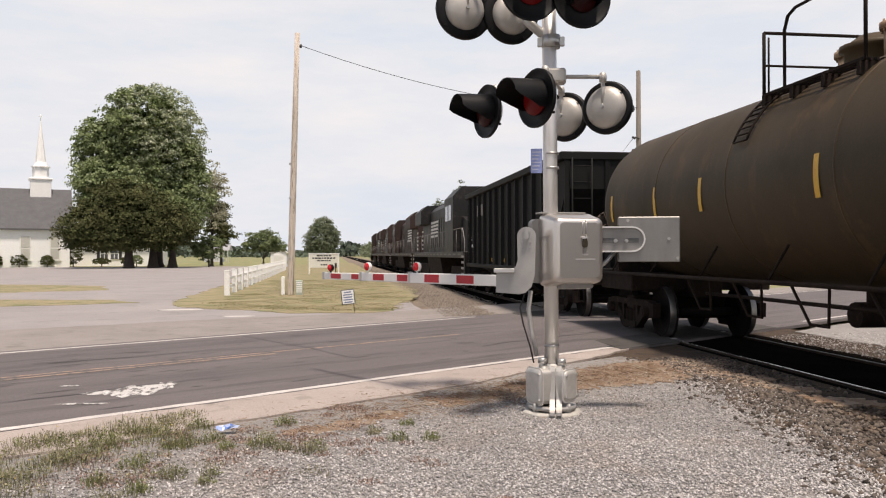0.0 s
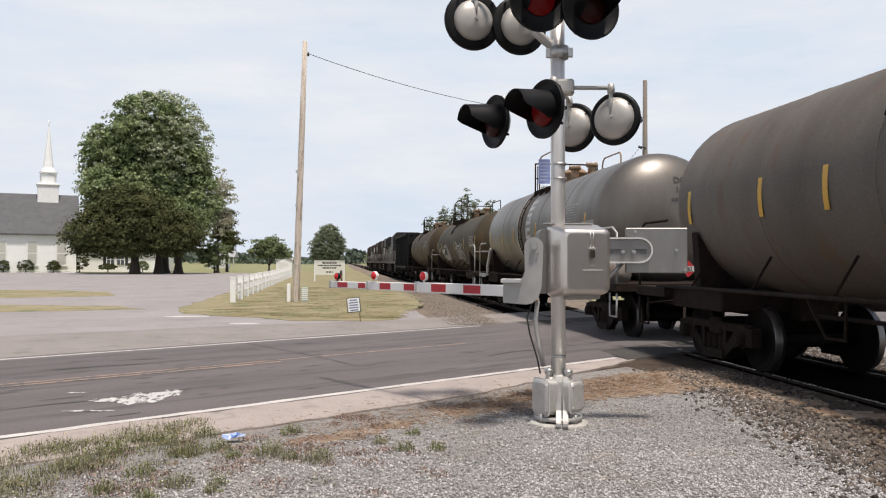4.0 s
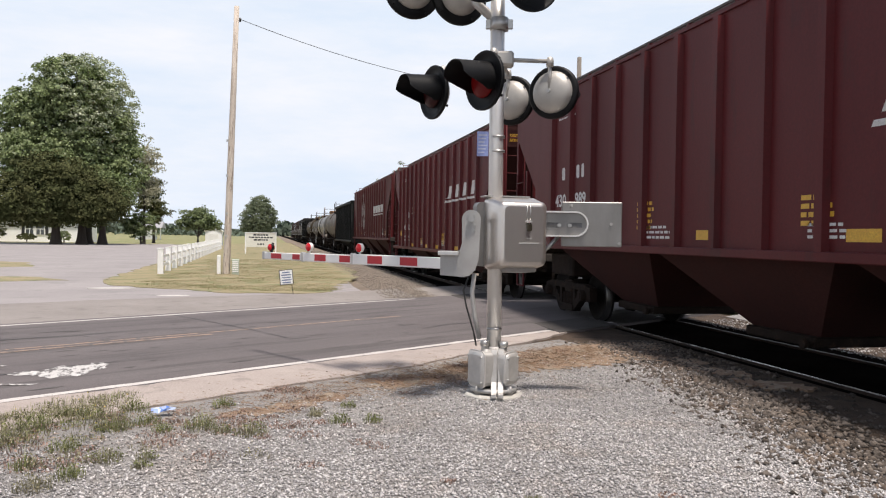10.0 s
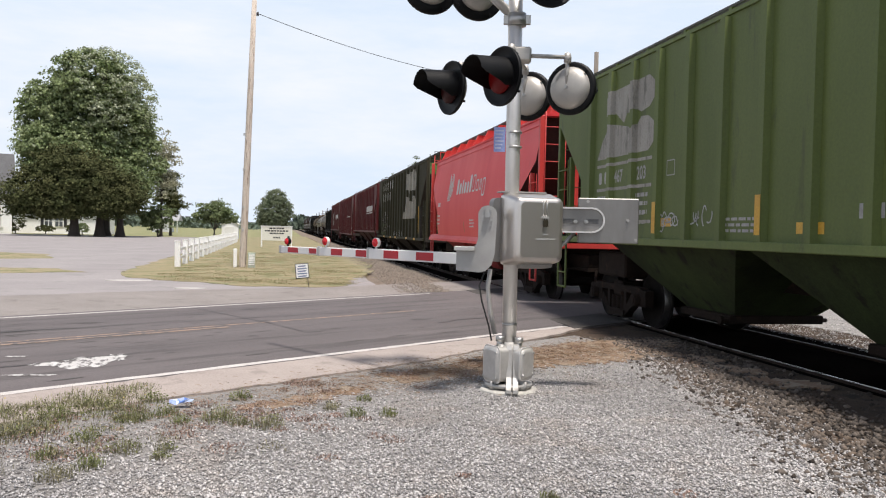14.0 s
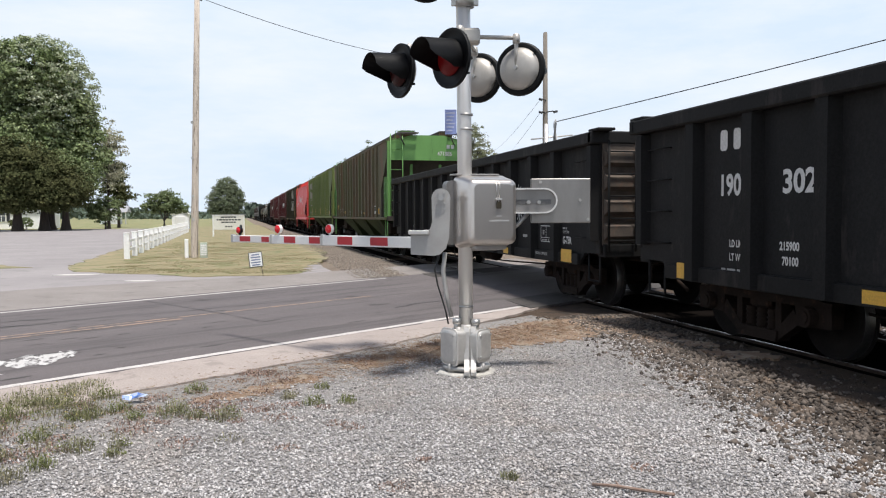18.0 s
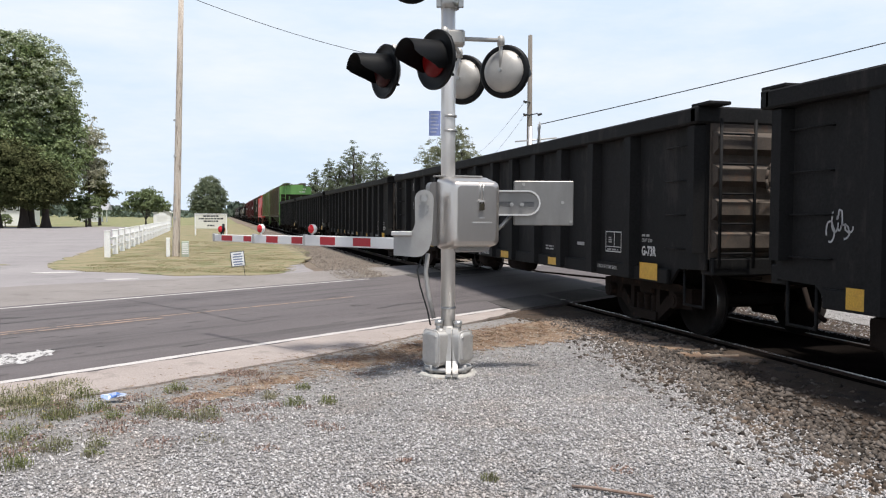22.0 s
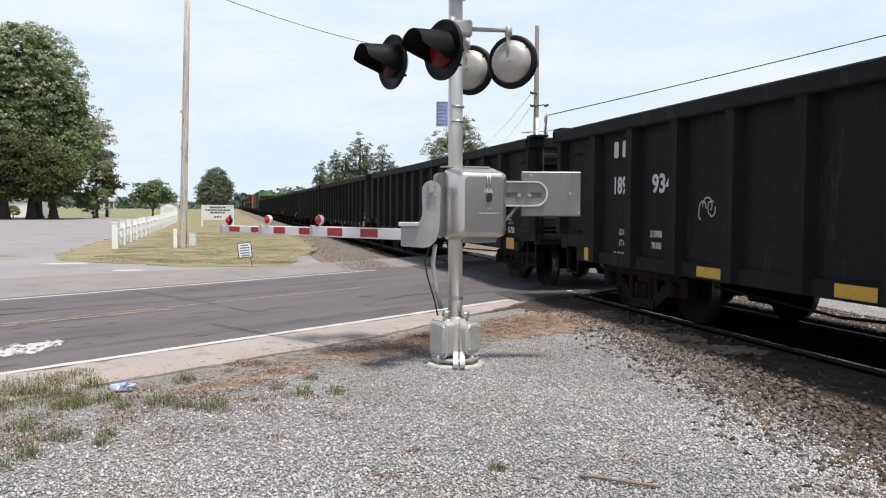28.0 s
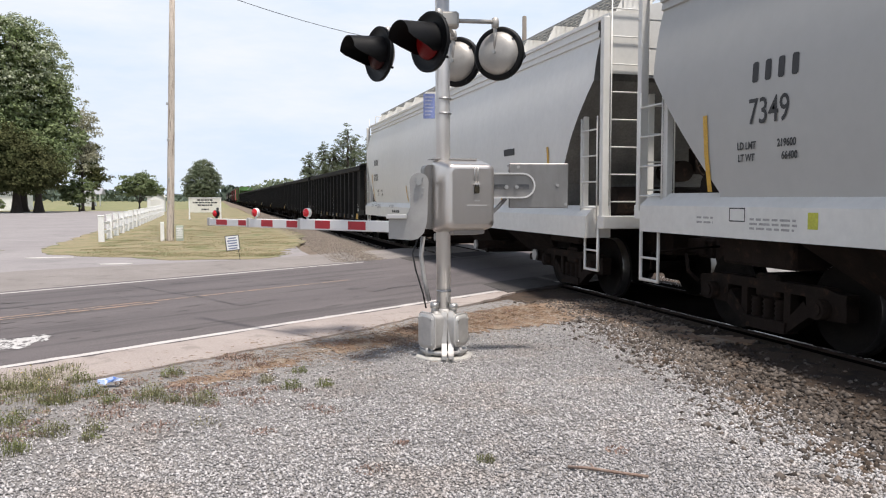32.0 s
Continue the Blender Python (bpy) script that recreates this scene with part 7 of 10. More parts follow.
    gg.cyl((-1.1, -h + 2.55, 1.02), (-1.1, -h + 3.35, 1.02), 0.20, n=16)
    gg.lathe((-1.1, -h + 3.35, 1.02), (0, 1, 0), [(0, 0.20), (0.06, 0.14), (0.08, 0)], n=16)
    part("air_tank", gg, M_tank_grey if band else M_rustend, car, "small rusty air reservoir")
    gg = Geo()
    for k in range(4):
        y = -2.6 + 1.4 * k
        gg.tube([(-1.42, y, 1.16), (-1.30, y + 0.2, 0.70), (-1.30, y + 0.55, 0.70), (-1.42, y + 0.75, 1.16)], 0.018, n=6)
    gg.cyl((-0.3, 0, 0.75), (0.3, 0, 0.75), 0.16, n=12)
    gg.cyl((0, 0, 0.68), (0, 0, 1.15), 0.12, n=12)
    gg.tube([(-0.6, -3.2, 0.86), (-0.6, 3.4, 0.86)], 0.03, n=6)
    part("bottom_outlet", gg, M_truck, car)
    # paint marks wrap the shell
    for y in ((6.23, 4.40, -0.47, -3.53, -6.55) if block else (h - 2.0, h - 4.1, 2.0, -0.9, -3.45, -h + 2.35)):
        gg = Geo()
        arc = [radians(-12 + 24 * k / 5) for k in range(6)]
        for a, b in zip(arc, arc[1:]):
            gg.add([(-(R + 0.006) * math.cos(t), y + s, zc - 0.05 + (R + 0.006) * math.sin(t)) for t, s in ((a, 0.05), (a, -0.05), (b, -0.05), (b, 0.05))], [(0, 1, 2, 3)])
        part("reflector", gg, M_yellow, car, "yellow reflective strip")
    items = bars(block or -h + 4.2, 2.60 if block else 2.86, 1.25, 0.028, 8, 0.062, seed)
    gg = Geo()
    for y0, y1, z0, z1 in items:
        xx = [-(R + 0.006) * math.cos(math.asin(max(-1, min(1, (z - zc) / R)))) - 0.003 for z in (z0, z1)]
        gg.add([(xx[0], y1, z0), (xx[0], y0, z0), (xx[1], y0, z1), (xx[1], y1, z1)], [(0, 1, 2, 3)])
    tagged(part("stencil_block", gg, M_letter_grey, car, "block of small faded stencilling"), kind="stuff")
    if number and head_marks:
        def shell_x(z, off):
            return -math.sqrt(max(0.01, R * R - (z - zc) ** 2)) - off
        q = random.Random(5)
        rim = [(2.85 + 1.35 * math.cos(a) * q.uniform(0.82, 1.08), 1.99 + 0.46 * math.sin(a) * q.uniform(0.8, 1.1)) for a in [math.pi * k / 16 for k in range(32)]]
        gg = Geo()      # a scrubbed pale patch under the number, in rings that follow the shell
        for f0, f1 in [(k / 8, (k + 1) / 8) for k in range(8)]:
            for i in range(32):
                c4 = [(2.85 + (rim[j][0] - 2.85) * f, 1.99 + (rim[j][1] - 1.99) * f) for j, f in ((i, f1), ((i + 1) % 32, f1), ((i + 1) % 32, f0), (i, f0))]
                gg.add([(shell_x(z, 0.012), y, z) for y, z in c4], [(0, 1, 2, 3) if f0 else (0, 1, 2)])
        part("scrubbed_patch", gg, M_scrub, car, "scrubbed pale patch with streaks")
        gg = Geo()
        for z0, z1 in ((1.90, 2.03), (2.03, 2.16), (2.16, 2.29)):
            gg.add([(shell_x(z0, 0.018), 3.92, z0), (shell_x(z0, 0.018), 2.41, z0), (shell_x(z1, 0.018), 2.41, z1), (shell_x(z1, 0.018), 3.92, z1)], [(0, 1, 2, 3)])
        part("number_patch", gg, M_black_paint, car, "black painted number patch")
        letter(car, number, 3.84, 1.955, 0.26, M_letter, shell_x(2.28, 0.016) - 0.02, 0.010, 1.22)
        letter(car, "DODX", 5.50, 2.06, 0.22, M_letter_grey, shell_x(2.2, 0.03), 0.004, 0.95)
    if head_marks:
        # end marks on the trailing head, following its curve
        def head_y(x, z):
            return -ht + 0.72 * (1 - math.sqrt(max(0.0, 1 - (math.hypot(x, z - zc) / R) ** 2))) - 0.012
        for body, x0, z, size in (("DODX", 0.08, zc + 0.72, 0.13), (head_number, 0.10, zc + 0.52, 0.12), ("CAPY 205", 0.0, zc + 0.33, 0.07)):
            me = text_mesh(body, size * 1.38, 0.005, 1.0)
            for v in me.vertices:
                x, zz = x0 + v.co.x, z + v.co.y
                v.co = (x, head_y(x, zz), zz)
            me.materials.append(M_letter if not band else M_letter_dark)
            part("head_stencil", me, None, car, "stencilled marks on the tank head")
    if band:
        def wrap(name, y0, y1, z0, z1, off, m, label=""):
            gg = Geo()
            for k in range(5):
                za, zb = z0 + (z1 - z0) * k / 5, z0 + (z1 - z0) * (k + 1) / 5
                gg.add([(-math.sqrt(R * R - (z - zc) ** 2) - off, y, z) for y, z in ((y1, za), (y0, za), (y0, zb), (y1, zb))], [(0, 1, 2, 3)])
            return part(name, gg, m, car, label)
        wrap("paper_panel", -6.08, -5.25, 1.90, 2.45, 0.006, M_letter_grey, "pale worn panel with small rows on the shell")
        wrap("orange_patch", -5.62, -5.38, 1.95, 2.38, 0.009, M_rust_band, "orange-brown worn patch")
        wrap("test_panel", -4.62, -4.05, 1.72, 2.02, 0.009, M_black_paint, "black stencil panel in a white border")
        wrap("test_panel", -5.25, -4.68, 1.70, 2.00, 0.009, M_black_paint, "black stencil panel in a white border")
        wrap("panel_border", -5.29, -4.01, 1.67, 2.05, 0.005, M_letter)
        gg = Geo()
        gg.add([(-1.50, -5.24 + dy, 1.37 + dz) for dy, dz in ((0.15, 0), (0, -0.19), (-0.15, 0), (0, 0.19))], [(3, 2, 1, 0)])
        part("placard", gg, M_placard, car, "red diamond hazard placard on the side")
        gg = Geo()
        gg.cyl((-1.16, -7.0, 1.30), (-1.16, -5.85, 1.30), 0.25, n=20)
        gg.lathe((-1.16, -5.85, 1.30), (0, 1, 0), [(0, 0.25), (0.08, 0.2), (0.12, 0.0)], n=20)
        gg.lathe((-1.16, -7.0, 1.30), (0, -1, 0), [(0, 0.25), (0.08, 0.2), (0.12, 0.0)], n=20)
        part("air_reservoir", gg, M_tank_grey, car, "weathered grey air reservoir on the end platform")
        part("reservoir_band", Geo().cyl((-1.16, -6.35, 1.30), (-1.16, -6.28, 1.30), 0.262, n=20), M_rust_band, car)
        gg = Geo()
        gg.prism([(-5.50, 1.08), (-5.66, 1.08), (-6.14, 1.86), (-5.98, 1.92)], "x", -1.47, -1.40)
        part("saddle_brace", gg, M_galv_dull, car, "pale grey slanted saddle brace")
        gg = Geo()
        gg.prism([(6.10, 1.05), (5.90, 1.05), (5.90, 1.36), (5.34, 1.98), (5.50, 2.04), (6.10, 1.44)], "x", -1.50, -1.44)
        part("saddle_brace", gg, M_galv_dull, car, "pale grey slanted saddle brace")
        for y in (6.18, 6.86):
            part("sill_plate", Geo().chbox(-1.52, -1.502, y, y + 0.6, 1.00, 1.13, 0.004), M_galv_dull, car, "pale grey plate on the end platform")
    for y, z, w, hh, s, n in tags:
        bubble(car, h - y, z, w, hh, s, M_graffiti, R, zc)
    return car


def locomotive(lead, rear, label, rear_facing, seed):
    car, L = car_thing("locomotive", label, lead, rear, "locomotive", "locomotives")
    M_loco = M_loco_black if seed == 0 else M_loco_brown
    h = L / 2
    s = -1 if rear_facing else 1
    gg = Geo()
    gg.chbox(-1.52, 1.52, -h + 0.3, h - 0.3, 1.35, 1.62, 0.02)
    part("frame", gg, M_loco, car, "black underframe with walkway")
    for k in range(14):
        part("sill_stripe", Geo().box(-1.528, -1.523, -h + 1.0 + 1.45 * k, -h + 1.9 + 1.45 * k, 1.47, 1.54), M_loco_grey, car)
    gg = Geo()
    gg.prism([(-0.95, 1.62), (0.95, 1.62), (0.95, 4.0), (0.6, 4.35), (-0.6, 4.35), (-0.95, 4.0)], "y", min(s * (-h + 1.3), s * (h - 6.2)), max(s * (-h + 1.3), s * (h - 6.2)))
    hood = part("long_hood", gg, M_loco, car, "black engine hood")
    gg = Geo()
    gg.prism([(-1.5, 3.35), (1.5, 3.35), (1.5, 4.15), (1.1, 4.5), (-1.1, 4.5), (-1.5, 4.15)], "y", min(s * (-h + 1.5), s * (-h + 5.2)), max(s * (-h + 1.5), s * (-h + 5.2)))
    part("radiator", gg, M_loco, hood, "winged radiator section")
    for k in range(10):
        y = s * (-h + 5.8 + k * 0.95)
        part("hood_door", Geo().box(-0.98, -0.945, y - 0.38, y + 0.38, 1.9, 3.5), M_loco, hood)
        part("roof_fan", Geo().box(-0.5, 0.5, y - 0.2, y + 0.2, 4.35, 4.45), M_loco, hood)
    gg = Geo()
    gg.prism([(-1.52, 1.62), (1.52, 1.62), (1.52, 4.1), (1.1, 4.55), (-1.1, 4.55), (-1.52, 4.1)], "y", min(s * (h - 6.1), s * (h - 3.3)), max(s * (h - 6.1), s * (h - 3.3)))
    cab = part("cab", gg, M_loco, car, "black driver's cab")
    gg = Geo()
    for y in (h - 5.3, h - 4.2):
        gg.box(-1.535, -1.515, s * y - 0.4, s * y + 0.4, 3.05, 3.75)
    part("window", gg, M_glass, cab)
    gg = Geo()
    gg.prism([(s * (h - 3.3), 1.62), (s * (h - 1.5), 1.62), (s * (h - 1.6), 2.9), (s * (h - 3.3), 3.2)], "x", -1.1, 1.1)
    part("nose", gg, M_loco, car)
    gg = Geo()
    gg.prism([(-1.3, 0.45), (1.3, 0.45), (1.45, 1.35), (-1.45, 1.35)], "y", -2.9, 2.9)
    part("fuel_tank", gg, M_truck, car, "grimy belly fuel tank")
    gg = Geo()
    for k in range(14):
        y = -h + 0.8 + (L - 1.6) * k / 13
        gg.tube([(-1.50, y, 1.62), (-1.50, y, 2.6)], 0.018, n=5)
    gg.tube([(-1.50, -h + 0.8, 2.6), (-1.50, h - 0.8, 2.6)], 0.018, n=5)
    for e in (-1, 1):
        gg.tube([(-1.48, e * (h - 0.75), 2.6), (-1.48, e * (h - 0.3), 2.1), (-1.48, e * (h - 0.2), 0.7)], 0.022, n=5)
    part("handrail", gg, M_loco_grey, car, "grey walkway handrail")
    for e in (-1, 1):
        gg = Geo()
        gg.chbox(-1.5, 1.5, e * (h - 0.25) - 0.12, e * (h - 0.25) + 0.12, 0.55, 1.62, 0.02)
        ep = part("pilot", gg, M_loco, car)
        gg = Geo()
        for k in range(4):
            gg.box(-1.525, -1.505, e * (h - 0.55) - 0.30, e * (h - 0.55) + 0.30, 0.65 + 0.24 * k, 0.74 + 0.24 * k)
        part("step", gg, M_letter_grey, ep)
        gg = Geo()
        for k in range(5):
            gg.box(-1.0, -0.96, e * (h - 1.32) - 0.02 * e - 0.25, e * (h - 1.32) + 0.25, 1.8 + 0.28 * k, 1.92 + 0.28 * k)
        part("warning_stripes", gg, M_letter, car, "white warning stripes on the end")
        coupler(car, e * (h - 0.2), e)
        bo = part("truck", cached("loco_truck", lambda q: (q.chbox(-1.1, 1.1, -2.2, 2.2, 0.55, 0.85, 0.03), q.chbox(-1.15, -0.95, -2.3, 2.3, 0.35, 0.95, 0.05), q.chbox(0.95, 1.15, -2.3, 2.3, 0.35, 0.95, 0.05)), M_truck), None, car, "six-wheel locomotive truck", at=(0, e * (h - 4.1), 0))
        for dy in (-1.95, 0, 1.95):
            w = part("wheelset", cached("wheelset", g_wheelset, [M_wheel, M_tread]), None, bo, "steel wheelset with bright treads", at=pose(0, dy, 0.457))
            WHEELS.append((w, car, e * (h - 4.1) + dy, dy))
    quads(car, "owner_mark", [((s * (-h + 6.0) - 0.05 * k, 2.5 + 0.2 * k), (s * (-h + 9.4) - 0.05 * k, 2.5 + 0.2 * k), (s * (-h + 9.4) - 0.05 * k, 2.62 + 0.2 * k), (s * (-h + 6.0) - 0.05 * k, 2.62 + 0.2 * k)) for k in range(5)], M_letter, -0.985, "owner's emblem as plain white stripes")
    return car


# -- consist, front to rear; numbers are the ends' places along the track at the start --
for k in range(4):
    locomotive(54.0 + 23.0 * k, 31.7 + 23.0 * k, "black diesel locomotive with white striped end", k % 2 == 0, k)
open_hopper(31.0, 17.3, "black open-top coal hopper car behind the locomotives", False, 10)
tank_car(16.5, 0.9, "grimy brown tank car with platform and railing", M_tank_brown, None, False, None, [], True, 21, (-1.15, 0.95), 1.38, 2.47)
tank_car(-0.1, -15.6, "dark brown tank car with graffiti and a black number patch", M_tank_dark, None, False, "14492", [(8.68, 1.45, 2.10, 1.05, 42, 4)], True, 22, (-0.7, 2.0), 1.29, 2.42, -5.0, head_number="14492")
tank_car(-16.6, -32.2, "dull silver tank car with rusty collar and streaks", M_tank_silver, None, True, None, [], True, 23, head_number="1452")
tank_car(-33.2, -48.2, "weathered grey-brown tank car", M_tank_grey, None, False, None, [], True, 24)
open_hopper(-49.2, -63.75, "black ribbed open-top coal hopper car", True, 30)



def grain_marks(car, h, x, z0, m, seed, logo, numbers, ribs, logo_z=2.66):
    quads(car, "small_stencil", (bars(h - 2.6, z0 + 0.36, 0.45, 0.06, 2, 0.14, seed) + bars(h - 3.6, z0 + 0.36, 0.45, 0.06, 2, 0.14, seed + 7) if numbers != "430 989" else []) + bars(-h + 2.1, 1.76, 0.55, 0.05, 3, 0.11, seed + 1) + bars(h - 6.2, z0 + 0.25, 0.8, 0.035, 3, 0.07, seed + 2) + bars(-h + 6.6, z0 + 0.25, 0.6, 0.03, 3, 0.06, seed + 5) + bars(h - 2.6, 3.75, 0.9, 0.03, 2, 0.06, seed + 6), m, x, "small stencilled lettering")
    if numbers == "437 109":
        marks = [(h - 1.97, h - 1.55, z0 + 0.42, z0 + 0.62)] + [(h - a - 0.44, h - a, z0 + 0.02, z0 + 0.13) for a in (4.33, 7.12, 8.94, 11.75, 14.3)]
        letter(car, "WARNING", h - 9.91, 1.50, 0.11, M_yellow, x, 0.004, 0.85)
        tagged(quads(car, "yellow_stencil", bars(h - 9.90, 1.44, 0.60, 0.04, 4, 0.056, 593) + bars(h - 6.20, 1.40, 0.5, 0.035, 4, 0.05, 594), M_yellow, x, "rows of small yellow stencilled lettering"), kind="stuff")
        quads(car, "panel_outline", [(h - 4.46, h - 4.25, 2.36, 2.375), (h - 4.46, h - 4.25, 2.565, 2.58), (h - 4.46, h - 4.445, 2.36, 2.58), (h - 4.265, h - 4.25, 2.36, 2.58)], m, x, "white outlined square")
        quads(car, "reflector", marks, M_yellow, x, "yellow reflective marks")
    else:
        quads(car, "reflector", [(h - 1.97, h - 1.55, z0 + 0.42, z0 + 0.62), (h - 4.85, h - 4.42, z0 + 0.18, z0 + 0.30), (-h + 1.65, -h + 2.05, z0 + 0.12, z0 + 0.34), (-h + 5.6, -h + 6.05, z0 + 0.10, z0 + 0.22), (h - 8.1, h - 7.65, z0 + 0.10, z0 + 0.22)], M_yellow, x, "yellow reflective marks")
    if logo:
        st = []
        for k in range(4):
            y = h - 10.70 - 0.95 * k
            st.append(((y - 0.06, logo_z), (y - 0.44, logo_z), (y - 0.62, logo_z + 0.36), (y - 0.24, logo_z + 0.36)))
            st.append(((y + 0.06, logo_z - 0.12), (y - 0.55, logo_z - 0.12), (y - 0.58, logo_z - 0.06), (y + 0.03, logo_z - 0.06)))
        banded(car, "owner_mark", st, m, x - 0.001, ribs, h, "owner's mark as slanted white blocks with underlines")
    if numbers:
        n0, low = h - 2.49, (-0.35 if z0 < 1.2 else 0.0)
        n1 = n0 - 0.99
        letter_blocks(car, "owner_initial", [(n0 - 0.52, n0 - 0.30, 2.57 + low, 2.80 + low), (n0 - 0.77, n0 - 0.57, 2.57 + low, 2.80 + low), (n1 - 0.22, n1 - 0.02, 2.57 + low, 2.80 + low), (n1 - 0.43, n1 - 0.26, 2.57 + low, 2.80 + low)], m, x, "owner's initials as plain white blocks")
        if numbers == "430 989":
            for word, weight, z in (("LD LMT", "200800", 1.77), ("LT WT", "62200", 1.63)):
                letter(car, word, 5.66, z, 0.085, m, x, 0.003, 0.9)
                letter(car, weight, 4.65, z, 0.085, m, x, 0.003, 0.9)
            tagged(quads(car, "yellow_stencil", bars(2.23, 2.0, 0.55, 0.05, 5, 0.085, 591) + bars(-1.49, 1.93, 0.5, 0.05, 4, 0.085, 592), M_yellow, x, "rows of small yellow stencilled lettering"), kind="stuff")
        for k, words in enumerate(("CAUTION NO", "SIDE LADDER")):
            me = text_mesh(words, 0.085, 0.002, 0.85)
            me.materials.append(M_yellow)
            part("caution_stencil", me, None, car, "small yellow caution lettering", at=Matrix(((1, 0, 0, -1.30), (0, 0, -1, -h - 0.006), (0, 1, 0, 3.88 - 0.11 * k), (0, 0, 0, 1))))
        a, b = numbers.split()
        letter(car, a, n0, 2.10 + low, 0.22, m, x, 0.008, 1.22)
        letter(car, b, n1, 2.10 + low, 0.22, m, x, 0.008, 1.10)
    sq = (-h + 2.38, -h + 2.88, z0 + 0.13, z0 + 0.45)
    quads(car, "inspection_panel", [(sq[0], sq[1], sq[2], sq[3])], M_letter, x, "white bordered inspection panel")
    quads(car, "panel_field", [(sq[0] + 0.03, sq[0] + 0.23, sq[2] + 0.10, sq[3] - 0.03), (sq[0] + 0.26, sq[1] - 0.03, sq[2] + 0.10, sq[3] - 0.03)], M_black_paint, x - 0.003)


def grain_car(lead, rear, label, zb, m_side, m_end, seed, logo, numbers, m_letter, ribs, m_low=None, walkway="flat", m_slope=None, marks=True):
    prof = [(1.525, zb), (1.525, 4.20)]
    slope = [(1.0, 1.28), (2.5, 1.28), (3.65, 0.02), (4.3, 0.0)]
    car, h = covered_hopper(lead, rear, "covered_hopper_car", label, "covered hopper cars", m_side, m_end, m_low or m_side, prof, slope, ribs, 0.085, 4.42, 3, None, walkway=walkway, m_slope=m_slope or M_slope)
    if marks:
        grain_marks(car, h, -1.5285, zb, m_letter, seed, logo, numbers, ribs)
    return car, h


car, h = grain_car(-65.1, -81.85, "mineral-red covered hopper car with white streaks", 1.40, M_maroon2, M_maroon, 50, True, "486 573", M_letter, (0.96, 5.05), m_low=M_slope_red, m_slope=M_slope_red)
M_spill = mat("dried_white_spill", (0.40, 0.38, 0.36), (0.26, 0.22, 0.21), rough=0.9, spec=0.2, scale=3, fine=40, bump=0.1, c=(0.09, 0.024, 0.023), rust=1.0, spot=0.55, stretch=(1, 3, 0.22))
M_spill_tan = mat("dried_tan_spill", (0.17, 0.10, 0.06), (0.12, 0.06, 0.04), rough=0.9, spec=0.2, scale=3, fine=40, bump=0.1, c=(0.09, 0.024, 0.023), rust=1.0, spot=0.5, stretch=(1, 3, 0.2))
rnd = random.Random(345)
for k in range(13):      # spilled load dried in runs down the side
    y, w = 3.35 - 0.145 * k + rnd.uniform(-0.05, 0.05), rnd.uniform(0.03, 0.09)
    zt_, zb_ = rnd.choice((3.95, 3.95, 2.8)), rnd.uniform(1.5, 2.3)
    banded(car, "spill_run", [((y + w, zb_), (y - w * 0.6, zb_ - 0.05), (y - w, zt_), (y + w * 0.7, zt_))], M_spill, -1.5285 - 0.0004 * (k % 4), (0.96, 5.05), h, "white run of spilled load dried on the side")
for y, w in ((0.34, 0.12), (0.10, 0.06), (-0.30, 0.05)):
    banded(car, "spill_run", [((y + w, 1.75), (y - w, 1.75), (y - w * 0.8, 3.9), (y + w, 3.9))], M_spill_tan, -1.5285, (0.96, 5.05), h, "tan run of spilled load dried on the side")
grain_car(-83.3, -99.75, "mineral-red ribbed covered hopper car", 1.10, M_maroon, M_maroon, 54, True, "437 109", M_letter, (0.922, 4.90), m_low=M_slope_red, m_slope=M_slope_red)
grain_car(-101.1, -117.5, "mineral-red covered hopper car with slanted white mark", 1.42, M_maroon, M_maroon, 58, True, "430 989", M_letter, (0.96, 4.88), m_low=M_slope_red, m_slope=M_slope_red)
RIBS_DARK = (0.96, 4.21)
M_touch_up = mat("faded_touch_up_green", (0.125, 0.175, 0.062), (0.09, 0.13, 0.045), rough=0.7, scale=2, fine=30, bump=0.05, c=(0.05, 0.05, 0.025), rust=0.5, spot=0.44)
car, h = grain_car(-119.0, -135.4, "grimy dark-green covered hopper car with faded white emblem", 1.20, M_bn_dark, M_bn_dark, 62, False, None, M_letter_grey, RIBS_DARK, m_low=M_truck, marks=False)


def big_emblem(car, y, z, w, t, m, x, ribs, h):
    """A railway emblem reduced to two bold plain shapes, w long and t high, running back from y."""
    lower = ((0, 0), (0.92, 0), (1, 0.10), (1, 0.37), (0.92, 0.46), (0.80, 0.48), (0.70, 0.34), (0.50, 0.42), (0.24, 0.50), (0.10, 0.28))
    upper = ((0.17, 0.63), (0.36, 0.62), (0.50, 0.46), (0.55, 0.58), (0.72, 0.60), (0.80, 0.54), (0.93, 0.58), (1, 0.68), (1, 0.90), (0.92, 1), (0.26, 0.96), (0.17, 0.90))
    banded(car, "emblem", [[(y - w * a, z + t * b) for a, b in s] for s in (lower, upper)], m, x, ribs, h, "faded white emblem as bold plain shapes")


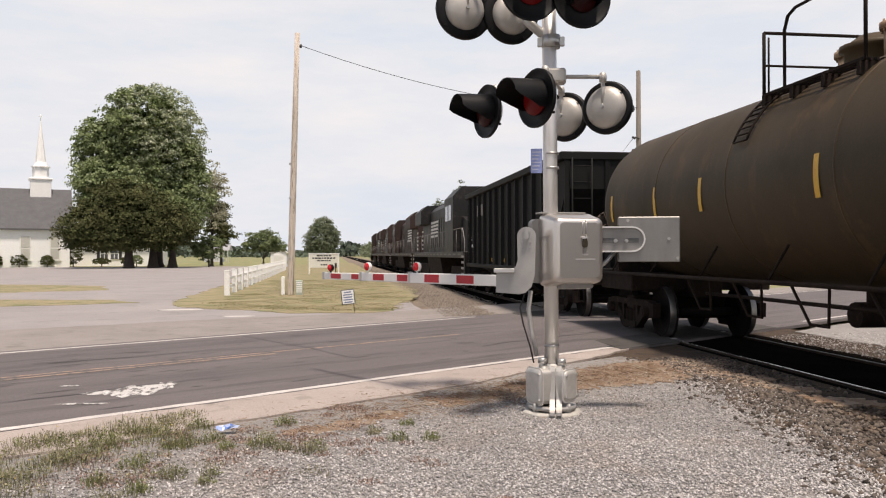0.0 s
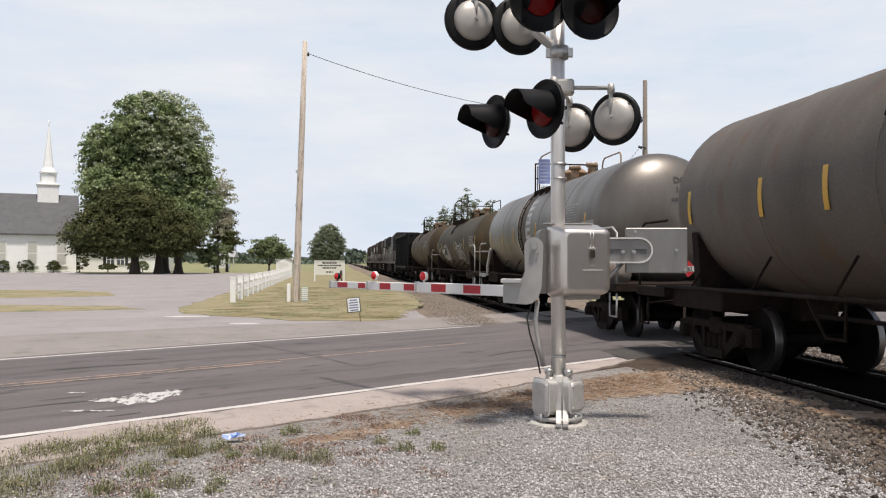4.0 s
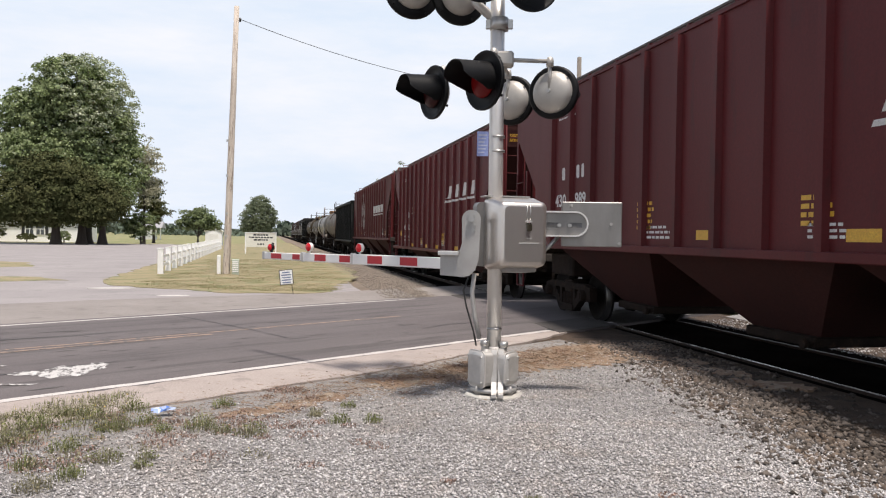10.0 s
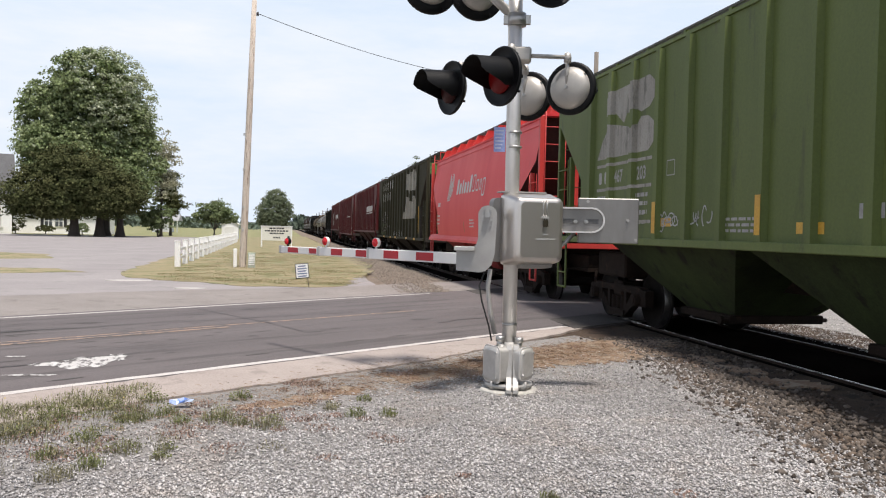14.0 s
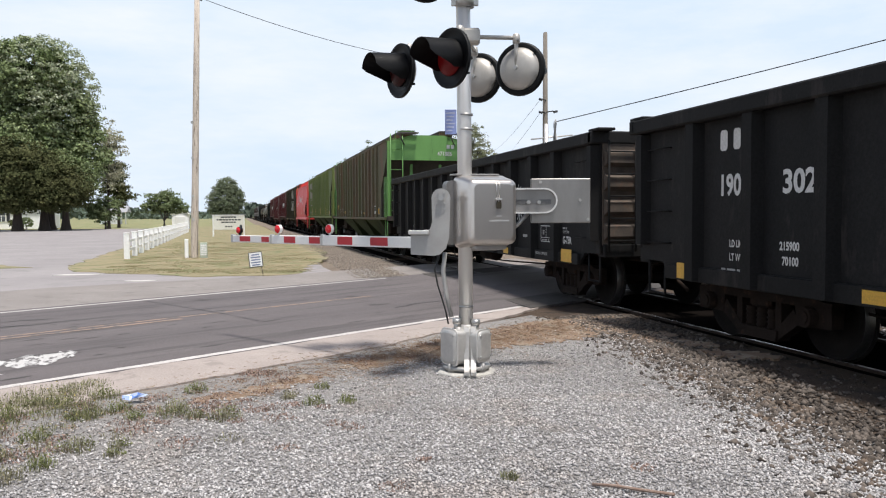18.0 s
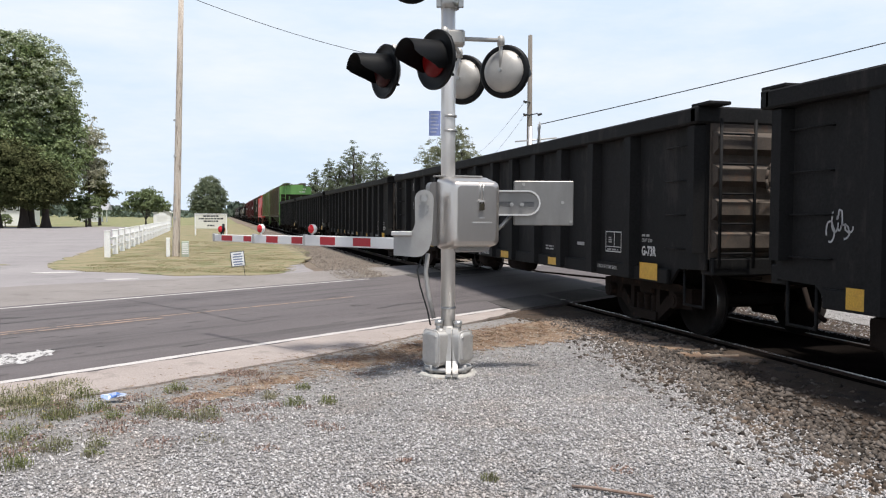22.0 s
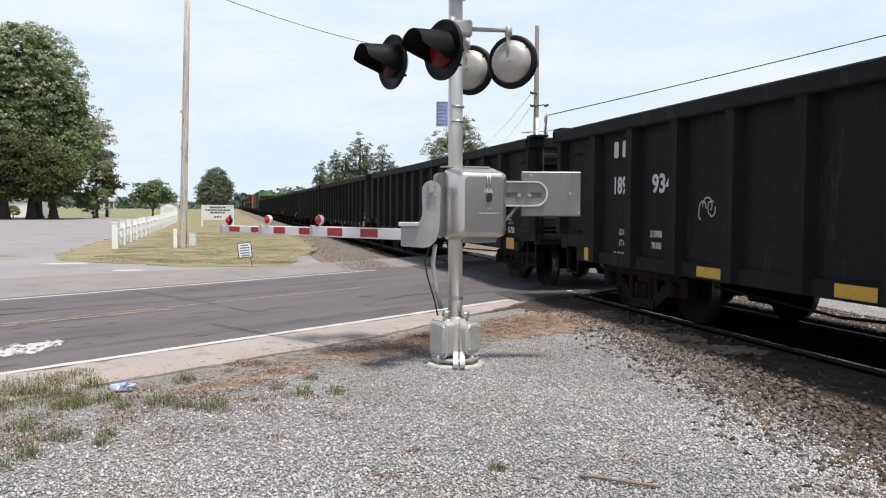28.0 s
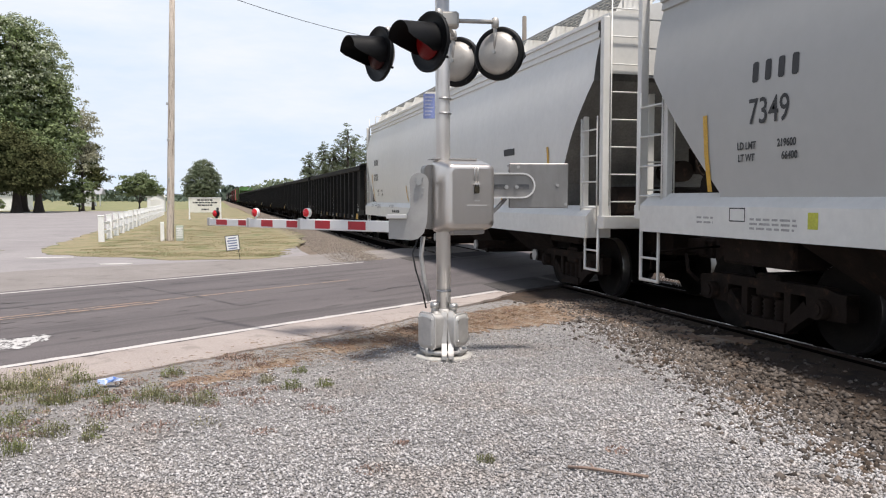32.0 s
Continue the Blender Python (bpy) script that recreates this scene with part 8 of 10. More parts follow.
big_emblem(car, -2.4, 2.02, 3.35, 2.05, M_logo, -1.529, RIBS_DARK, h)
letter_blocks(car, "name_block", [(h - 2.53 - 0.96 * (k // 2) - 0.35 * (k % 2), h - 2.22 - 0.96 * (k // 2) - 0.35 * (k % 2), z, z + 0.42) for z, n in ((3.63, 9), (3.06, 8)) for k in range(n)], M_letter, -1.529, "plain white block of the owner's name", 0.46, RIBS_DARK, h)
letter_blocks(car, "owner_initial", [(h - 2.80, h - 2.62, 2.26, 2.48), (h - 3.36, h - 3.17, 2.26, 2.48)], M_letter_grey, -1.529, "owner's initials as plain pale blocks")
letter(car, "461", h - 2.20, 1.90, 0.29, M_letter_grey, -1.531, 0.006, 0.85)
letter(car, "330", h - 3.17, 1.90, 0.29, M_letter_grey, -1.531, 0.006, 0.85)
for z, words in ((1.58, ("LD LMT", "197400")), (1.42, ("LT WT", "65800"))):
    letter(car, words[0], h - 2.20, z, 0.085, M_letter_grey, -1.5315, 0.003, 0.8)
    letter(car, words[1], h - 3.10, z, 0.085, M_letter_grey, -1.5315, 0.003, 0.8)
for k, (a, b) in enumerate((("EXW", "10-6"), ("EW", "10-6"), ("CU FT", "4700"))):
    letter(car, a, h - 4.06, 1.76 - 0.11 * k, 0.075, M_letter_grey, -1.5315, 0.003, 0.8)
    letter(car, b, h - 4.46, 1.76 - 0.11 * k, 0.075, M_letter_grey, -1.5315, 0.003, 0.8)
fz0, fz1 = 2.06, 2.32
quads(car, "plate_frame", [(h - 4.56, h - 4.28, fz0, fz0 + 0.016), (h - 4.56, h - 4.28, fz1 - 0.016, fz1), (h - 4.56, h - 4.544, fz0, fz1), (h - 4.296, h - 4.28, fz0, fz1)], M_letter, -1.5315, "white outlined plate mark")
letter(car, "PLATE", h - 4.32, 2.22, 0.06, M_letter, -1.5315, 0.002, 0.8)
letter(car, "C", h - 4.38, 2.10, 0.09, M_letter, -1.5315, 0.003, 0.8)
quads(car, "yellow_post", [(-h + 1.60, -h + 1.72, 1.4, 2.5), (h - 1.72, h - 1.60, 1.4, 2.5)], M_yellow, -1.531)
quads(car, "paint_patch", [(h - 1.90, h - 1.30, 1.22, 1.48), (h - 2.76, h - 2.16, 1.70, 1.85), (h - 3.78, h - 3.14, 1.70, 1.84), (h - 2.76, h - 2.16, 1.24, 1.38), (h - 3.60, h - 3.14, 1.26, 1.38)], M_touch_up, -1.530, "bright green touched-up paint")
quads(car, "reflector", [(h - a - 0.46, h - a, 1.108, 1.198) for a in (3.22, 6.01, 7.86, 11.6, 13.9)], M_yellow, -1.6085, "faded orange reflective mark on the sill")
tagged(quads(car, "small_stencil", bars(h - 7.80, 1.34, 0.48, 0.045, 4, 0.09, 620) + bars(h - 5.00, 1.74, 0.28, 0.03, 2, 0.08, 621) + bars(h - 1.9, 1.14, 0.8, 0.03, 1, 0.08, 622), M_letter_grey, -1.5315, "rows of small pale stencilled lettering"), kind="stuff")
scrawl(car, h - 6.86, 1.24, 0.58, 0.32, 63, M_graffiti, -1.5315, 0.045, 4)
for k in range(5):      # fat pale letters sprayed along the side
    y0 = h - 8.90 - 0.22 * k
    q = random.Random(640 + k)
    gg = Geo()
    put = [(y0, 1.22), (y0 - 0.15, 1.22), (y0 - 0.16, 1.42 + q.uniform(0, 0.08)), (y0 - 0.10, 1.50 + q.uniform(-0.04, 0.05)), (y0 - 0.02, 1.44)]
    gg.add([(-1.532, y, z) for y, z in put], [tuple(range(5))])
    part("graffiti", gg, M_scrub, car, "fat pale sprayed letter shape")
gg = Geo()
gg.box(-1.44, 1.44, -h - 0.012, -h - 0.002, 3.72, 4.15)
part("end_panel", gg, M_green_bright, car, "clean bright green end panel")

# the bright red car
# Bay red is darkened for the shadow under the sill, plus dirt spots.
M_bay_red = mat("shaded_dirty_red_hopper", (0.26, 0.022, 0.022), (0.17, 0.018, 0.018), rough=0.7, spec=0.25, scale=1.2, fine=30, bump=0.1, c=(0.09, 0.035, 0.025), rust=0.6, spot=0.46)
prof_r = [(1.52, 1.30), (1.58, 1.75), (1.57, 2.4), (1.47, 3.2), (1.36, 3.86), (1.38, 3.88), (1.34, 4.02)]
cut_r = [(1.0, 1.62), (2.19, 1.62), (3.08, 0.30), (4.1, 0.22)]
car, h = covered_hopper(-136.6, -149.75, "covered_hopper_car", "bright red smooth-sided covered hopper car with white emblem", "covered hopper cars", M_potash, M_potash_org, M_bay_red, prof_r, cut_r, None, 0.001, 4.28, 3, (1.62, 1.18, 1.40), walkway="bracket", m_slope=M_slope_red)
items, y0 = [], h - 3.42
for k in range(4):      # nested loops on slanting stems
    r1 = 0.42 - 0.095 * k
    r2 = r1 - 0.055
    arc = [radians(-90 + 180 * j / 10) for j in range(11)]
    for a, b in zip(arc, arc[1:]):
        items.append(tuple((y0 - 0.36 - r * math.cos(t) * 0.80, 3.02 + r * math.sin(t) * 0.92) for r, t in ((r1, a), (r1, b), (r2, b), (r2, a))))
    items.append(((y0 + 0.08 - 0.13 * k, 2.50), (y0 + 0.01 - 0.13 * k, 2.50), (y0 - 0.08 - 0.11 * k, 3.40 - 0.085 * k), (y0 - 0.01 - 0.11 * k, 3.40 - 0.085 * k)))


def bend(zs):
    return -profile_at(prof_r, zs) - 0.012


gg = Geo()


def put_marks(gg, quad_items):
    for q in quad_items:
        area = sum(q[i][0] * q[(i + 1) % 4][1] - q[(i + 1) % 4][0] * q[i][1] for i in range(4))
        q = list(reversed(q)) if area > 0 else list(q)
        gg.add([(bend(z), y, z) for y, z in q], [(0, 1, 2, 3)])


put_marks(gg, items)
part("emblem", gg, M_letter, car, "white striped loop emblem")
yy = h - 4.72
# owner's name: one plain rounded block for each letter, bold in the first word and light in the second
for w, z0, z1, light in ((0.27, 2.66, 3.14, 0), (0.26, 2.66, 3.0, 0), (0.16, 2.66, 3.10, 0), (0.25, 2.66, 3.0, 0), (0.22, 2.66, 3.0, 0), (0.25, 2.66, 3.18, 0), (0.34, 2.66, 3.16, 1), (0.32, 2.66, 3.0, 1), (0.18, 2.66, 3.0, 1), (0.32, 2.50, 3.0, 1)):
    c = 0.05
    gg = Geo()
    if light:
        ring = [(yy - c, z0), (yy - w + c, z0), (yy - w, z0 + c), (yy - w, z1 - c), (yy - w + c, z1), (yy - c, z1), (yy, z1 - c), (yy, z0 + c)]
        my, mz = yy - w / 2, (z0 + z1) / 2
        fy, fz = 1 - 0.10 / w, 1 - 0.10 / (z1 - z0)
        inner = [(my + (p - my) * fy, mz + (q - mz) * fz) for p, q in ring]
        put_marks(gg, [(ring[i], ring[(i + 1) % 8], inner[(i + 1) % 8], inner[i]) for i in range(8)])
    else:
        put_marks(gg, [((yy - c, z0), (yy - w + c, z0), (yy - w, z0 + c), (yy, z0 + c)), ((yy, z0 + c), (yy - w, z0 + c), (yy - w, z1 - c), (yy, z1 - c)), ((yy, z1 - c), (yy - w, z1 - c), (yy - w + c, z1), (yy - c, z1))])
    part("name_block", gg, M_letter, car, "plain white block of the owner's name")
    yy -= w + 0.13
quads(car, "small_stencil", bars(h - 9.86, 2.07, 0.9, 0.06, 3, 0.14, 70) + bars(h - 6.85, 1.82, 0.6, 0.045, 3, 0.09, 71) + bars(h - 1.75, 2.35, 0.55, 0.14, 1, 0.2, 72) + bars(h - 1.75, 2.0, 0.5, 0.06, 3, 0.13, 73) + bars(h - 8.9, 1.78, 0.35, 0.02, 6, 0.04, 74), M_letter, prof_r, "small white stencilled lettering")
quads(car, "inspection_panel", [(h - 11.36, h - 10.90, 1.55, 1.85)], M_letter, prof_r, "white bordered inspection panel")
quads(car, "panel_field", [(h - 11.16, h - 10.92, 1.57, 1.83), (h - 11.34, h - 11.18, 1.57, 1.83)], M_black_paint, prof_r)
letter(car, "Empty Load-1/4", -4.26, 1.25, 0.055, M_letter_grey, -1.6225, 0.003, 0.85)
part("hanging_plate", Geo().chbox(-1.50, -1.485, -4.56, -4.26, 0.96, 1.17, 0.004), M_galv_dull, car, "small grey plate under the sill")
quads(car, "yellow_post", [(h - 1.72, h - 1.64, 1.42, 2.1), (h - 8.5, h - 8.42, 1.55, 1.9), (h - 6.1, h - 6.04, 1.5, 1.8)], mat("dull_olive_mark", (0.30, 0.19, 0.04), rough=0.6), prof_r)

RIBS_GREEN = (0.87, 4.03)
car, h = grain_car(-151.06, -168.0, "faded green ribbed covered hopper car with white emblem", 1.47, M_bn_green, M_bn_green, 66, False, None, M_letter_grey, RIBS_GREEN, m_low=M_slope_green)
big_emblem(car, 6.40, 2.78, 2.15, 1.12, M_logo, -1.529, RIBS_GREEN, h)
banded(car, "emblem_rule", [((6.40, z), (4.28, z), (4.28, z + 0.05), (6.40, z + 0.05)) for z in (2.64, 2.24, 1.70)], M_logo, -1.529, RIBS_GREEN, h)
letter_blocks(car, "owner_initial", [(6.16, 6.34, 2.36, 2.56), (5.92, 6.10, 2.36, 2.56)], M_letter_grey, -1.529, "owner's initials as plain pale blocks")
letter(car, "467", 5.66, 2.37, 0.20, M_letter_grey, -1.529, 0.006, 0.80)
letter(car, "203", 4.80, 2.37, 0.20, M_letter_grey, -1.529, 0.006, 0.80)
quads(car, "small_stencil", bars(6.36, 2.10, 0.35, 0.06, 3, 0.13, 661) + bars(4.85, 2.10, 0.5, 0.06, 3, 0.13, 662), M_letter_grey, -1.529, "small pale stencilled lettering")
quads(car, "panel_outline", [(3.56, 3.80, 2.36, 2.375), (3.56, 3.80, 2.565, 2.58), (3.56, 3.575, 2.36, 2.58), (3.785, 3.80, 2.36, 2.58)], M_letter_grey, -1.529, "pale outlined square")
banded(car, "yellow_post", [((y + 0.055, 1.55), (y - 0.055, 1.55), (y - 0.055, 2.0), (y + 0.055, 2.0)) for y in (h - 1.66, 4.03, 1.42, -2.06, -5.54)], M_yellow, -1.531, RIBS_GREEN, h)
scrawl(car, 4.0, 1.62, 0.55, 0.26, 67, M_graffiti, -1.5315, 0.02, 5)
scrawl(car, 3.1, 1.62, 0.55, 0.28, 68, M_graffiti, -1.5315, 0.02, 5)
quads(car, "panel_field", [(-0.45, -0.12, 1.72, 1.86)], M_letter_grey, -1.529, "small pale data plate")
car, h = grain_car(-169.3, -186.2, "rusted green and brown ribbed covered hopper car", 1.44, M_bn_rust, M_green_bright, 68, False, None, M_letter_grey, (0.94, 4.9), m_low=M_slope_green)
gg = Geo()
gg.prism([(-1.46, 3.52), (1.46, 3.52), (1.46, 4.20), (0.62, 4.44), (-0.62, 4.44), (-1.46, 4.20)], "y", -h - 0.034, -h - 0.022)
part("end_panel", gg, M_green_bright, car, "bright green end panel")
for x in (0.72, 0.88):
    part("owner_initial", Geo().box(x, x + 0.11, -h - 0.040, -h - 0.034, 3.96, 4.10), M_letter, car, "owner's initial as a plain white block")
me = text_mesh("471886", 0.22, 0.003, 0.85)
me.materials.append(M_letter)
part("car_number", me, None, car, at=Matrix(((1, 0, 0, 0.36), (0, 0, -1, -h - 0.040), (0, 1, 0, 3.70), (0, 0, 0, 1))))
for x in (-1.15, 0.75):
    step_ob = part("roof_step", Geo().tube([(x, -h - 0.3, 4.5), (x + 0.3, -h, 4.05)], 0.02, n=6), M_mesh, car, "grid step at the roof corner")
    for k in range(5):
        part("grid_bar", Geo().box(x, x + 0.75, -h - 0.35 + 0.12 * k, -h - 0.28 + 0.12 * k, 4.48, 4.52), M_mesh, step_ob)
    part("grid_bar", Geo().box(x, x + 0.04, -h - 0.35, -h + 0.2, 4.455, 4.479), M_mesh, step_ob)

M_bare = mat("scuffed_bare_sill", (0.30, 0.26, 0.22), (0.16, 0.12, 0.09), rough=0.7, scale=3, fine=40, bump=0.2, c=(0.04, 0.035, 0.032), rust=0.9, spot=0.48, stretch=(1, 3, 0.4))
GON = ["190 178", "190 302", "190 002", "190 401", "190 283", "190 453", "190 219", "190 350", "189 934", "190 137"]
GTAG = {1: [(10.75, 1.25, 0.85, 1.2, 5, 5), (13.0, 1.5, 0.6, 0.7, 6, 4)], 4: [(0.7, 1.32, 0.28, 0.26, 14, 5), (9.36, 1.12, 0.72, 0.76, 7, 9), (10.50, 0.92, 0.72, 1.1, 8, 11)], 6: [(5.1, 1.25, 0.52, 0.30, 10, 4)], 8: [(4.02, 1.38, 0.27, 0.24, 11, 3), (7.33, 0.75, 0.10, 0.55, 15, 1)], 9: [(6.25, 1.22, 0.58, 0.52, 16, 8), (8.24, 0.92, 0.80, 0.92, 17, 14), (8.34, 1.15, 0.62, 0.70, 18, 8), (10.65, 1.42, 0.62, 0.28, 12, 6)]}
for k in range(10):
    gon = gondola(-187.72 - 17.63 * k + 0.12 * (k == 0), -204.12 - 17.63 * k + 0.12 * (k == 0), GON[k], GTAG.get(k, []), "black ribbed steel gondola car, weathered" + (", with pale graffiti" if k in GTAG else ", with white stencils"), k % 3 != 1, 100 + 10 * k)
    if k == 5:
        for j in range(12):
            y = -8.2 + 1.62 + 1.118 * (j + 0.5)
            w = 0.13 + 0.06 * ((j * 7) % 3)
            quads(gon, "paint_patch", [(y - w, y + w, 0.715, 0.872)], M_bare, -1.5032, "scuffed tan patch with bare metal streaks on the sill")
    if k == 0:
        sunburst(gon, -4.53, 1.74, -1.4465, M_letter)
    if k == 9:     # fat outlined letters and a down arrow
        for j, (y, w, z0, z1) in enumerate(((4.40, 0.58, 0.92, 1.50), (3.27, 0.42, 0.98, 1.50), (2.84, 0.40, 0.95, 1.53), (2.13, 0.24, 1.12, 1.40))):
            q = random.Random(900 + j)
            yc, zc = y - w / 2, (z0 + z1) / 2
            rim = [(math.cos(a) * q.uniform(0.85, 1.05), math.sin(a) * q.uniform(0.9, 1.05)) for a in [math.pi * i / 10 for i in range(20)]]
            gg = Geo()
            gg.add([(-1.4465, yc - w / 2 * a, zc + (z1 - z0) / 2 * b) for a, b in rim], [tuple(range(20))])
            part("graffiti", gg, M_scrub, gon, "fat sprayed letter shape in pale grey")
            scrawl(gon, y, z0, w, z1 - z0, 910 + j, M_black_paint, -1.4475, 0.022, 4)
        gg = Geo()
        for a, b in (((0.72, 1.58), (0.68, 0.92)), ((0.84, 1.10), (0.68, 0.90)), ((0.54, 1.12), (0.68, 0.90))):
            o = 0.014
            gg.add([(-1.4465, a[0] + o, a[1]), (-1.4465, a[0] - o, a[1]), (-1.4465, b[0] - o, b[1]), (-1.4465, b[0] + o, b[1])], [(0, 1, 2, 3)])
        part("graffiti", gg, M_graffiti, gon, "sprayed white arrow pointing down")

# Grey slopes mix grime and recess shade into one dark grey.
M_slope_grey = mat("grimy_shaded_grey_sheet", (0.17, 0.165, 0.155), (0.10, 0.096, 0.09), rough=0.8, spec=0.25, scale=1.5, fine=30, bump=0.1, stretch=(1, 1, 0.3))
prof_g = [(1.60 - 0.13 * ((2.55 - z) / 1.19) ** 2 if z < 2.55 else 1.60 - 0.21 * ((z - 2.55) / 1.27) ** 2, z) for z in (1.36, 1.6, 1.85, 2.1, 2.35, 2.6, 2.8, 3.0, 3.15, 3.3, 3.45, 3.6, 3.72, 3.82)] + [ (1.42, 3.83), (1.40, 3.92), (1.43, 3.93), (1.41, 4.05)]
for lead, rear, num, tag, pale in ((-363.9, -382.3, "37723", 1, M_grey_hop), (-383.35, -401.8, "7349", 2, M_grey_second)):
    cut_g = [(1.0, 1.35), (1.76, 1.30), (2.46, 0.80), (3.2, 0.18), (4.2, 0.35)] if tag == 1 else [(1.0, 1.75), (1.6, 1.75), (3.0, 0.45), (4.2, 0.30)]
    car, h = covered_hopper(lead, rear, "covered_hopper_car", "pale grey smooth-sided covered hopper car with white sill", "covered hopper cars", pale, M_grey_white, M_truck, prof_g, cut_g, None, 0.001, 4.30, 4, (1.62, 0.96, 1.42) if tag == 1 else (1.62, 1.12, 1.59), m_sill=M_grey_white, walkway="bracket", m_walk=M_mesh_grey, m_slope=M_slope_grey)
    n0, up, big = (h - 1.80, 0.02, 0.22) if tag == 1 else (h - 2.33, 0.16, 0.26)
    letter(car, num, n0, 2.10 + up, big, M_letter_dark, prof_g, 0.003, 0.85)
    letter_blocks(car, "owner_initial", [(n0 - 0.16 - 0.19 * k, n0 - 0.03 - 0.19 * k, 2.60 + up * 0.4, 2.80 + up * 0.4) for k in range(4)], M_letter_dark, prof_g, "owner's initials as plain dark blocks")
    letter(car, "LD LMT", h - 2.14, 1.70 + 2 * up, 0.075, M_letter_dark, prof_g, 0.003, 0.85)
    letter(car, "LT WT", h - 2.14, 1.58 + 2 * up, 0.075, M_letter_dark, prof_g, 0.003, 0.85)
    letter(car, "194600" if tag == 1 else "219600", h - 2.75, 1.70 + 2 * up, 0.075, M_letter_dark, prof_g, 0.003, 0.85)
    letter(car, "68400" if tag == 1 else "66400", h - 2.80, 1.58 + 2 * up, 0.075, M_letter_dark, prof_g, 0.003, 0.85)
    part("end_panel", Geo().prism([(-1.44, 3.27), (1.44, 3.27), (1.40, 4.10), (0.62, 4.30), (-0.62, 4.30), (-1.40, 4.10)], "y", -h - 0.034, -h - 0.022), M_grey_white, car, "white upper end panel")
    quads(car, "stencil_frame", [(h - 2.345, h - 2.085, a, a + 0.012) for a in (1.29, 1.42)] + [(a, a + 0.012, 1.29, 1.43) for a in (h - 2.345, h - 2.097)], M_letter_dark, -1.6225, "small dark outlined box")
    tagged(quads(car, "sill_stencil", bars(h - 1.5, 1.31, 0.36, 0.022, 2, 0.05, 190 + tag) + bars(h - 2.42, 1.31, 0.7, 0.022, 3, 0.045, 192 + tag) + bars(h - 4.4, 1.31, 0.7, 0.025, 2, 0.05, 194 + tag), M_letter_grey, -1.6225), kind="stuff")
    for y, z0, z1 in (((h - 1.48, 1.45, 2.35), (h - 6.46, 1.45, 1.88), (h - 9.33, 1.43, 1.89), (-h + 4.1, 1.45, 1.9), (-h + 1.70, 1.45, 2.35)) if tag == 1 else ((h - 1.60, 1.60, 2.42), (h - 4.10, 1.60, 2.02), (h - 9.3, 1.60, 2.0), (-h + 4.1, 1.60, 2.0), (-h + 1.70, 1.60, 2.42))):
        gg = Geo()
        for a, b in ((z0, (z0 + z1) / 2), ((z0 + z1) / 2, z1)):
            gg.add([(-profile_at(prof_g, z) - 0.012, y + s, z) for z, s in ((a, 0.04), (a, -0.04), (b, -0.04), (b, 0.04))], [(0, 1, 2, 3)])
        part("reflector", gg, M_yellow, car, "dull yellow reflective strip")
    quads(car, "side_stencil", bars(h - 9.5, 1.58, 0.42, 0.035, 1, 0.08, 80 + tag) + bars(-h + 3.6, 2.1, 0.7, 0.04, 4, 0.09, 82 + tag), M_letter_grey, prof_g, "small grey stencilled lettering")
    quads(car, "sill_stencil", bars(h - 8.78, 1.185, 1.25, 0.03, 3, 0.055, 86 + tag), M_letter_grey, -1.6225)
    tagged(quads(car, "maker_stencil", bars(h - 4.82, 1.11, 1.24, 0.075, 1, 0.1, 84 + tag), M_letter_dark, -1.6225, "maker's name as plain dark bars"), kind="stuff")
    quads(car, "stencil_panel", [(-h + 3.2, -h + 3.75, 2.30, 2.42)], M_letter_dark, prof_g)
    quads(car, "inspection_panel", [(-h + 2.5, -h + 2.85, 1.62, 1.90)], M_letter, prof_g)
    quads(car, "panel_field", [(-h + 2.53, -h + 2.66, 1.73, 1.87), (-h + 2.69, -h + 2.82, 1.73, 1.87), (-h + 2.53, -h + 2.82, 1.65, 1.70)], M_black_paint, prof_g)
    quads(car, "yellow_tag", ([(h - 7.50, h - 7.36, 1.09, 1.21)] if tag == 1 else [(h - 3.37, h - 3.24, 1.25, 1.40)]), mat("lime_tag", (0.55, 0.55, 0.06), rough=0.5), -1.623)
    for k in range(4):
        y = -h + 2.3 + (2 * h - 4.6) * (k + 0.5) / 4
        part("outlet_pipe", Geo().cyl((-1.2, y - 0.9, 0.52), (1.2, y - 0.9, 0.52), 0.09, n=10), M_truck, car, "round pneumatic outlet pipe")
    for k in range(4):
        y = -h + 2.3 + (2 * h - 4.6) * (k + 0.5) / 4
        part("pipe_cap", Geo().cyl((-1.24, y - 0.9, 0.52), (-1.2, y - 0.9, 0.52), 0.10, n=14), M_galv_dull, car, "dull grey outlet cap")

# ---- plants ----
M_leaf = mat("broad_leaves", (0.135, 0.186, 0.068), (0.270, 0.318, 0.158), rough=0.5, scale=0.55, fine=2.2, bump=0.0, by_island=0.28, spec=0.4, through_light=0.28, grain=0.30)
M_leaf_pale = mat("pale_new_leaves", (0.30, 0.30, 0.20), (0.40, 0.385, 0.28), rough=0.6, scale=0.3, fine=3, bump=0.0, by_island=0.3, through_light=0.35)
M_leaf_grey = mat("grey_green_leaves", (0.185, 0.205, 0.115), (0.25, 0.255, 0.165), rough=0.6, scale=0.3, fine=3, bump=0.0, by_island=0.3, through_light=0.35)
M_cedar = mat("dark_cedar_foliage", (0.060, 0.074, 0.028), (0.105, 0.106, 0.046), rough=0.85, scale=0.6, fine=2, bump=0.0, by_island=0.25, spec=0.2, through_light=0.2)
M_pine = mat("pine_foliage", (0.150, 0.182, 0.112), (0.205, 0.230, 0.150), rough=0.7, scale=0.5, fine=3, bump=0.0, by_island=0.25, spec=0.3, through_light=0.35)
